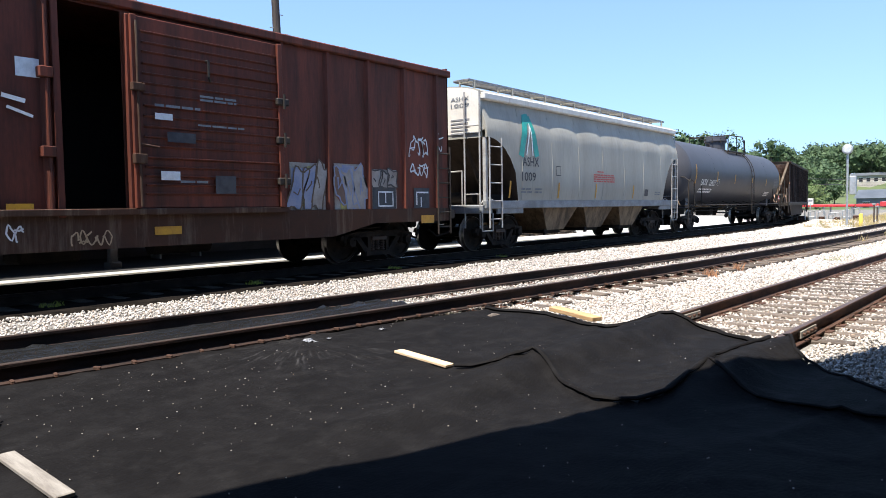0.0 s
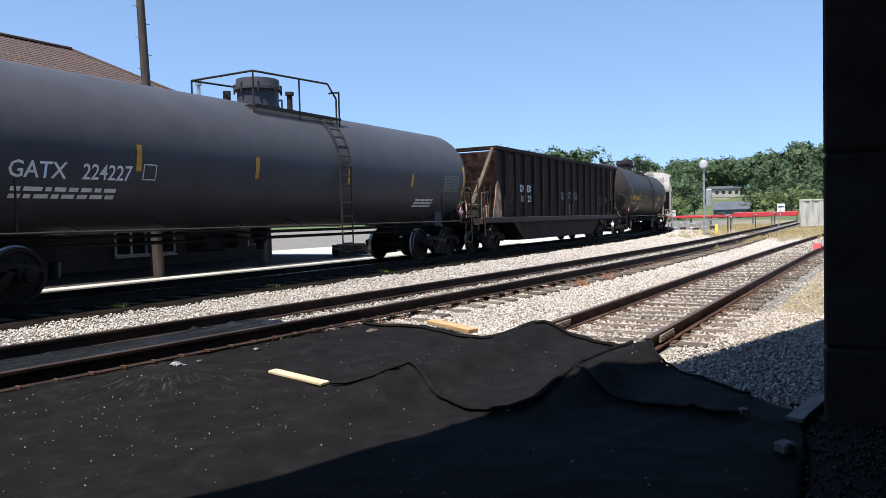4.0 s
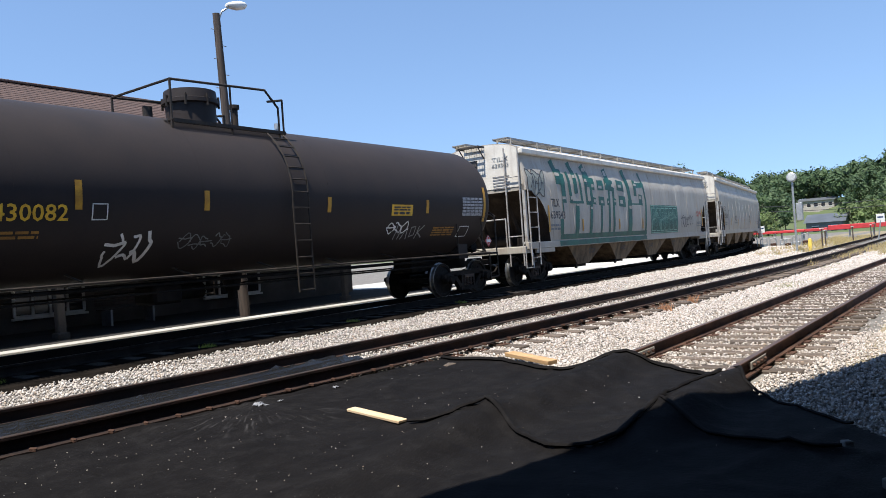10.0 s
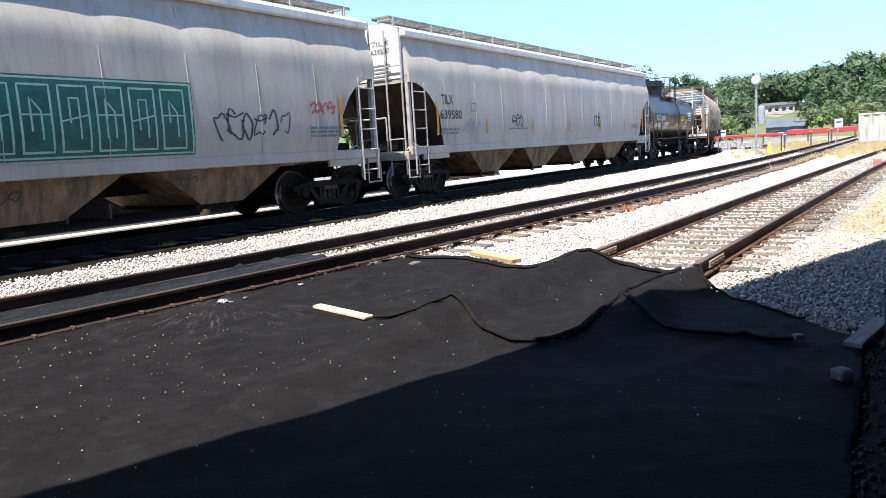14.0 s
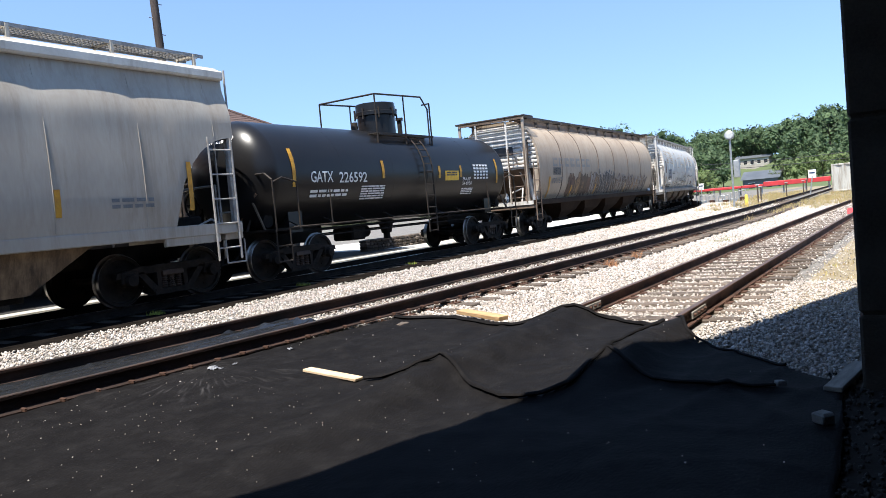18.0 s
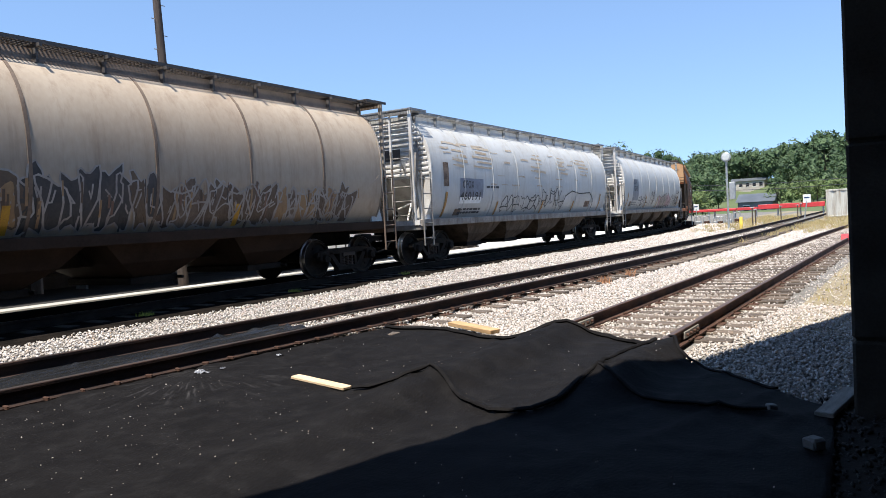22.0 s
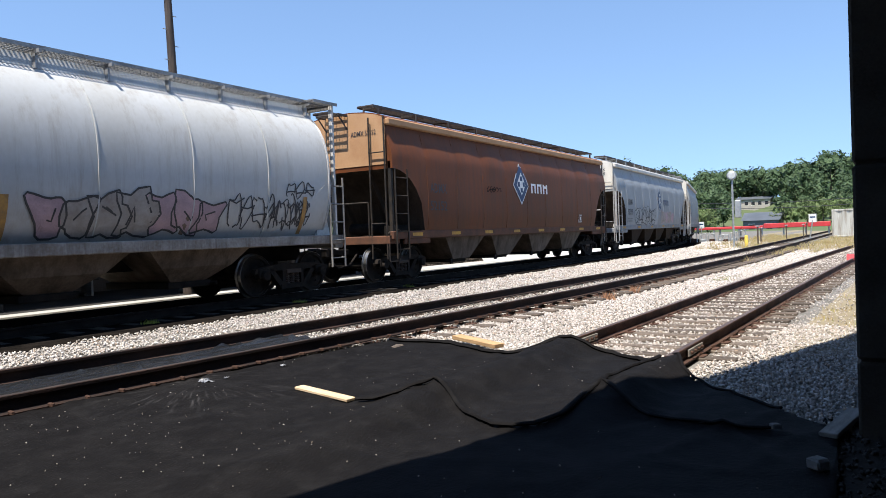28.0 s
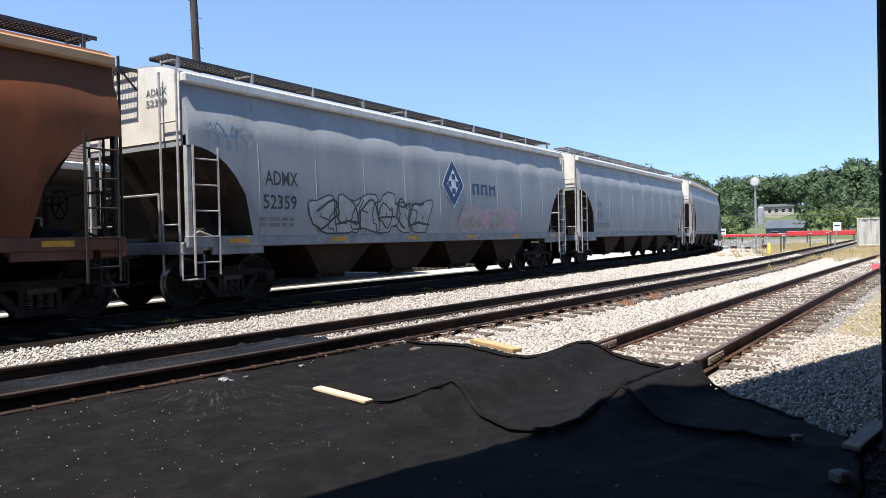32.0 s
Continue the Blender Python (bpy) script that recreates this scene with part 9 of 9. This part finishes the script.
for k in range(30):
    x, z = WEATHER.uniform(-7.0, 7.0), WEATHER.choice((3.05, 3.2, 3.35, 3.5, 2.6, 2.3))
    patch(of2, "rust_scab", [([(x, z), (x + WEATHER.uniform(0.05, 0.35), z + WEATHER.uniform(-0.04, 0.04)), (x + WEATHER.uniform(0.36, 0.6), z)], WEATHER.uniform(0.02, 0.075))], R_SCAB, o2, 0.007)
patch(of2, "rust_stain", [(-6.95, -6.65, 2.2, 2.9), (-6.1, -5.7, 1.35, 1.55), (5.0, 5.6, 1.5, 1.75)], mat("dark rust stain", (0.09, 0.055, 0.035), (0.2, 0.14, 0.1), 0.8, 0, 5, 20, 0), o2, 0.006)
M_AMBERM = mat("aged amber marking", (0.42, 0.22, 0.05), (0.25, 0.14, 0.05), 0.6, 0, 6, 30, 0)
for x in (-6.78, -3.4, 0.4, 3.6, 6.8):
    patch(of2, "reflective_mark", [(x - 0.06, x + 0.06, 1.32, 2.04 if abs(x) > 6 else 1.75)], M_AMBERM, o2, 0.020)
patch(of3, "paint_patch", [(-5.75, -4.5, 1.75, 2.85)], mat("slate grey cover patch", (0.21, 0.225, 0.25), (0.16, 0.17, 0.19), 0.6, 0, 4, 20, 0), o3, 0.006)
fitted(of3, "OFOX", -5.6, -4.95, 2.56, 0.22, M_BLACKP, o3, off=0.014)
fitted(of3, "182768", -5.62, -4.78, 2.24, 0.26, M_BLACKP, o3, off=0.014)
patch(of3, "sprayed_tag", scribble(WEATHER, 5.6, 1.45, 1.3, 0.55, 9, 0.035) + scribble(WEATHER, 6.1, 2.1, 0.9, 0.35, 3, 0.03), M_BLACKP, o3, 0.012)
patch(of3, "small_lettering", bars(-5.9, 1.62, 1.2, 2, 0.06, WEATHER), M_GREYP, o3, 0.012)
patch(of3, "sprayed_tag", scribble(WEATHER, -4.4, 1.38, 2.1, 0.62, 6, 0.04) + scribble(WEATHER, -1.5, 1.55, 1.0, 0.7, 3, 0.04) + scribble(WEATHER, 4.6, 1.4, 2.2, 0.8, 7, 0.03), M_BLACKP, o3, 0.012)
mural(of3, o3, 0.8, 4.4, 1.36, 0.75, [M_PINK, G_PALE, M_PINK], 4, G_DARK)
patch(of3, "rust_stain", [(-6.15, -5.8, 1.45, 1.7), ([(-0.8, 1.5), (-0.6, 2.3)], 0.08), ([(3.6, 1.4), (3.7, 1.9)], 0.1)], P_TANRIB, o3, 0.008)
for x in (-6.72, -2.6, 0.4, 6.7):
    patch(of3, "reflective_mark", [(x - 0.06, x + 0.06, 1.33, 2.12 if abs(x) > 6 else 2.0)], M_AMBERM, o3, 0.020)


# worn pieces low on the boxcar
low = lambda x, z: -1.514
mural(box, low, 2.95, 3.78, 1.18, 0.84, [G_PALE, M_BLUEG, G_OCHRE], 21, G_UMBER, n=3)
mural(box, low, 4.06, 4.84, 1.14, 0.90, [G_PALE, M_PINK, G_RUST], 22, M_BLUEG, n=3)
mural(box, low, 5.08, 5.86, 1.62, 0.36, [M_TEAL, G_PALE, G_DARK], 23, G_DARK, n=3)


# emblem cars: the maker's name stands as plain shapes
def diamond(car, sf, x, z, w, h, dark, pale):
    def kite(k, off, m, name):
        me = bpy.data.meshes.new(name)
        pts = [(x, z + h * k), (x + w * k * 0.75, z + h * k * 0.25), (x + w * k, z - h * 0.08 * k), (x + w * k * 0.6, z - h * 0.45 * k), (x, z - h * k), (x - w * k * 0.6, z - h * 0.45 * k), (x - w * k, z - h * 0.08 * k), (x - w * k * 0.75, z + h * k * 0.25)]
        v = [(x, sf(x, z) - off, z)] + [(a, sf(a, b) - off, b) for a, b in pts]
        me.from_pydata(v, [], [(0, i + 1, (i + 1) % 8 + 1) for i in range(8)])
        return part(name, me, m, car)
    kite(1.0, 0.020, pale, "emblem_rim")
    kite(0.92, 0.026, dark, "emblem_field")
    kite(0.55, 0.032, pale, "emblem_heart")
    patch(car, "emblem_dot", [(x - 0.09, x + 0.09, z + 0.1, z + 0.26), (x - 0.09, x + 0.09, z - 0.3, z - 0.14), (x - 0.28, x - 0.12, z - 0.1, z + 0.06), (x + 0.12, x + 0.28, z - 0.1, z + 0.06)], dark, sf, 0.040)


def name_bars(car, sf, x, z, w, h, material):
    """Three plain glyph blocks in place of the maker's name."""
    s = []
    for k in range(3):
        a = x + k * w * 1.3
        s += [(a, a + w * 0.28, z, z + h), (a + w * 0.72, a + w, z, z + h), (a + w * 0.28, a + w * 0.72, z + h * (0.78, 0.78, 0.6)[k], z + h * (1.0, 1.0, 0.85)[k])]
    patch(car, "emblem_bar", s, material, sf, 0.014)


diamond(adm, a1, -0.67, 2.85, 0.62, 0.72, M_NAVY, M_WHITEP)
name_bars(adm, a1, 0.18, 2.56, 0.40, 0.34, M_WHITEP)
fitted(adm, "ADMX", -6.55, -5.66, 2.37, 0.27, M_BLACKP, a1)
fitted(adm, "52152", -6.56, -5.68, 1.88, 0.27, M_BLACKP, a1)
patch(adm, "stencil_box", [([(4.82, 1.52), (4.82, 1.80), (5.15, 1.80), (5.15, 1.52), (4.82, 1.52)], 0.035), (4.92, 5.05, 1.58, 1.74)], M_WHITEP, a1, 0.012)
patch(adm, "sprayed_tag", scribble(WEATHER, -3.2, 2.5, 1.0, 0.16, 5, 0.03), M_UNDER, a1, 0.012)
diamond(ad2, a2, 0.45, 2.72, 0.58, 0.70, M_NAVY, M_WHITEP)
name_bars(ad2, a2, 1.52, 2.45, 0.38, 0.32, M_NAVY)
fitted(ad2, "ADMX", -6.54, -5.63, 2.33, 0.29, M_BLACKP, a2)
fitted(ad2, "52359", -6.60, -5.68, 1.85, 0.29, M_BLACKP, a2)
patch(ad2, "small_lettering", bars(-6.7, 1.62, 0.95, 2, 0.07, WEATHER), M_GREYP, a2, 0.012)
G_WHITE = mat("dirty white spray", (0.40, 0.40, 0.38), (0.24, 0.24, 0.23), 0.7, 0, 3, 20, 0, 0.9)
mural(ad2, a2, -5.2, -0.8, 1.38, 0.82, [G_WHITE], 7, M_BLACKP, n=6)
patch(ad2, "sprayed_tag", scribble(WEATHER, -5.1, 1.45, 4.2, 0.7, 6, 0.05), M_BLACKP, a2, 0.02)
patch(ad2, "sprayed_tag", scribble(WEATHER, -7.95, 3.1, 1.1, 0.4, 5, 0.025), mat("steel blue spray", (0.14, 0.2, 0.27), (0.2, 0.26, 0.32), 0.6, 0, 5, 30, 0), a2, 0.012)
mural(ad2, a2, 0.9, 4.2, 1.4, 0.7, [M_PINK, G_PALE], 5, M_PINK)
sl = lambda x, z: -1.585
for car, n in ((adm, 8), (ad2, 6)):
    for k in range(n):
        x = -7.2 + 14.4 * k / (n - 1)
        patch(car, "reflective_mark", [(x - 0.25, x + 0.25, 1.19, 1.28)], M_YELLOW, sl, 0.006)
fitted(nc, "NCIX", -6.35, -5.75, 2.35, 0.22, M_GREYP, ns)
fitted(nc, "40757", -6.35, -5.65, 1.9, 0.22, M_GREYP, ns)
patch(nc, "small_lettering", bars(-6.4, 1.62, 1.5, 2, 0.06, WEATHER) + bars(5.4, 2.2, 0.8, 3, 0.06, WEATHER), M_GREYP, ns, 0.012)


def head_letter(car, text, y0, y1, z, h, material, L, R, zc):
    """Words on a tank's rounded head, seen from its end."""
    me = glyphs(text, 1.0)
    co = np.empty(len(me.vertices) * 3)
    me.vertices.foreach_get("co", co)
    co = co.reshape(-1, 3)
    lo, hi = co.min(0), co.max(0)
    for v, p in zip(me.vertices, co):
        y = y0 + (p[0] - lo[0]) / (hi[0] - lo[0]) * (y1 - y0)
        q = z + (p[1] - lo[1]) / (hi[1] - lo[1]) * h
        r2 = (y * y + (q - zc) ** 2) / (R * R)
        v.co = (-L / 2 - 0.72 * math.sqrt(max(0, 1 - r2)) - 0.014, y, q)
    part("head_lettering", me, material, car)


def head_bars(car, rows, material, L, R, zc):
    """Rows of small bars on a tank's rounded head: (y0, y1, z, height, pieces)."""
    m = Mesh()
    for y0, y1, z, h, k in rows:
        for i in range(k):
            a, b = y0 + (y1 - y0) * i / k, y0 + (y1 - y0) * (i + 0.72) / k
            quad = [(a, z), (b, z), (b, z + h), (a, z + h)]
            m.loft([[(-L / 2 - 0.72 * math.sqrt(1 - (y * y + (q - zc) ** 2) / (R * R)) - d, y, q) for y, q in quad] for d in (0.004, 0.014)])
    tagged(part("head_marks", m, material, car), kind="stuff")


head_bars(etx, [(-0.02, -0.72, 2.66, 0.06, 9), (-0.02, -0.76, 2.52, 0.06, 10), (-0.1, -0.62, 1.98, 0.07, 5)], M_ORANGE, 15.7, 1.53, 2.60)
head_bars(tk1, [(0.20, -0.60, 2.88, 0.06, 9), (0.20, -0.40, 2.76, 0.06, 7)], M_WHITEP, 15.9, 1.45, 2.53)
head_letter(etx, "ETCX 430082", 0.14, -0.90, 2.80, 0.17, M_ORANGE, 15.7, 1.53, 2.60)
head_letter(tk1, "GATX 224227", 0.28, -0.68, 3.00, 0.15, M_WHITEP, 15.9, 1.45, 2.53)
head_letter(gtx, "GATX 226592", 0.38, -0.50, 3.05, 0.15, M_WHITEP, 10.7, 1.27, 2.31)

bay_side = lambda x, z: -1.25 - 0.17 * (z - 0.46) / 0.62
for x in (-4.9, -1.75, 1.4, 4.5):
    patch(til, "sprayed_tag", scribble(WEATHER, x - 0.25, 0.80, 0.5, 0.2, 3, 0.025), M_BLACKP, bay_side, 0.012)


def end_words(car, L, rows, material, y0=-0.45, y1=-1.05, z=3.92, h=0.13):
    """Words on the flat upper end of a hopper, seen from that end."""
    for k, text in enumerate(rows):
        me = glyphs(text, 1.0)
        co = np.empty(len(me.vertices) * 3)
        me.vertices.foreach_get("co", co)
        co = co.reshape(-1, 3)
        lo, hi = co.min(0), co.max(0)
        for v, p in zip(me.vertices, co):
            v.co = (-L / 2 - 0.026, y0 + (p[0] - lo[0]) / (hi[0] - lo[0]) * (y1 - y0), z - k * h * 1.5 + (p[1] - lo[1]) / (hi[1] - lo[1]) * h)
        part("end_lettering", me, material, car)


end_words(ash, 13.1, ("ASHX", "1009"), M_GREYP, h=0.11)
end_words(til, 19.9, ("TILX", "639543"), M_GREYP)
end_words(ti2, 19.9, ("TILX", "639580"), M_GREYP)
end_words(adm, 16.55, ("ADMX 52152",), M_BLACKP, y0=-0.30, y1=-1.12, z=3.86)
end_words(ad2, 16.6, ("ADMX", "52359"), M_GREYP)


# ---- motion: metres gone by every two seconds ----
GONE = [-0.14, 12.29, 24.88, 37.65, 50.5, 63.35, 76.16, 88.92, 101.6, 114.19, 126.72, 139.21, 151.68, 164.15, 176.59, 189.0, 201.32]


def gone(t):
    """Smooth distance by the train at t seconds."""
    k = min(int(t / 2), len(GONE) - 2)
    p = [GONE[min(max(i, 0), len(GONE) - 1)] for i in (k - 1, k, k + 1, k + 2)]
    if k == 0:
        p[0] = 2 * GONE[0] - GONE[1]
    if k == len(GONE) - 2:
        p[3] = 2 * GONE[-1] - GONE[-2]
    u = t / 2 - k
    return 0.5 * (2 * p[1] + (p[2] - p[0]) * u + (2 * p[0] - 5 * p[1] + 4 * p[2] - p[3]) * u * u + (3 * p[1] - p[0] - 3 * p[2] + p[3]) * u ** 3)


def motions():
    for car, c in CARS:
        rows = []
        for k in range(65):
            t = k / 2
            x, y, a = on_track(c - gone(t))
            rows.append((t, pose(x, y, RAIL_Z, 0, 0, math.degrees(a))))
        walk(car, rows)
    for car, w, dx in WHEELS:
        rows = []
        for k in range(321):
            t = k / 10
            rows.append((t, Matrix.Translation((dx, 0, 0.457)) @ Matrix.Rotation(-gone(t) / 0.457, 4, "Y")))
        walk(w, rows)


motions()
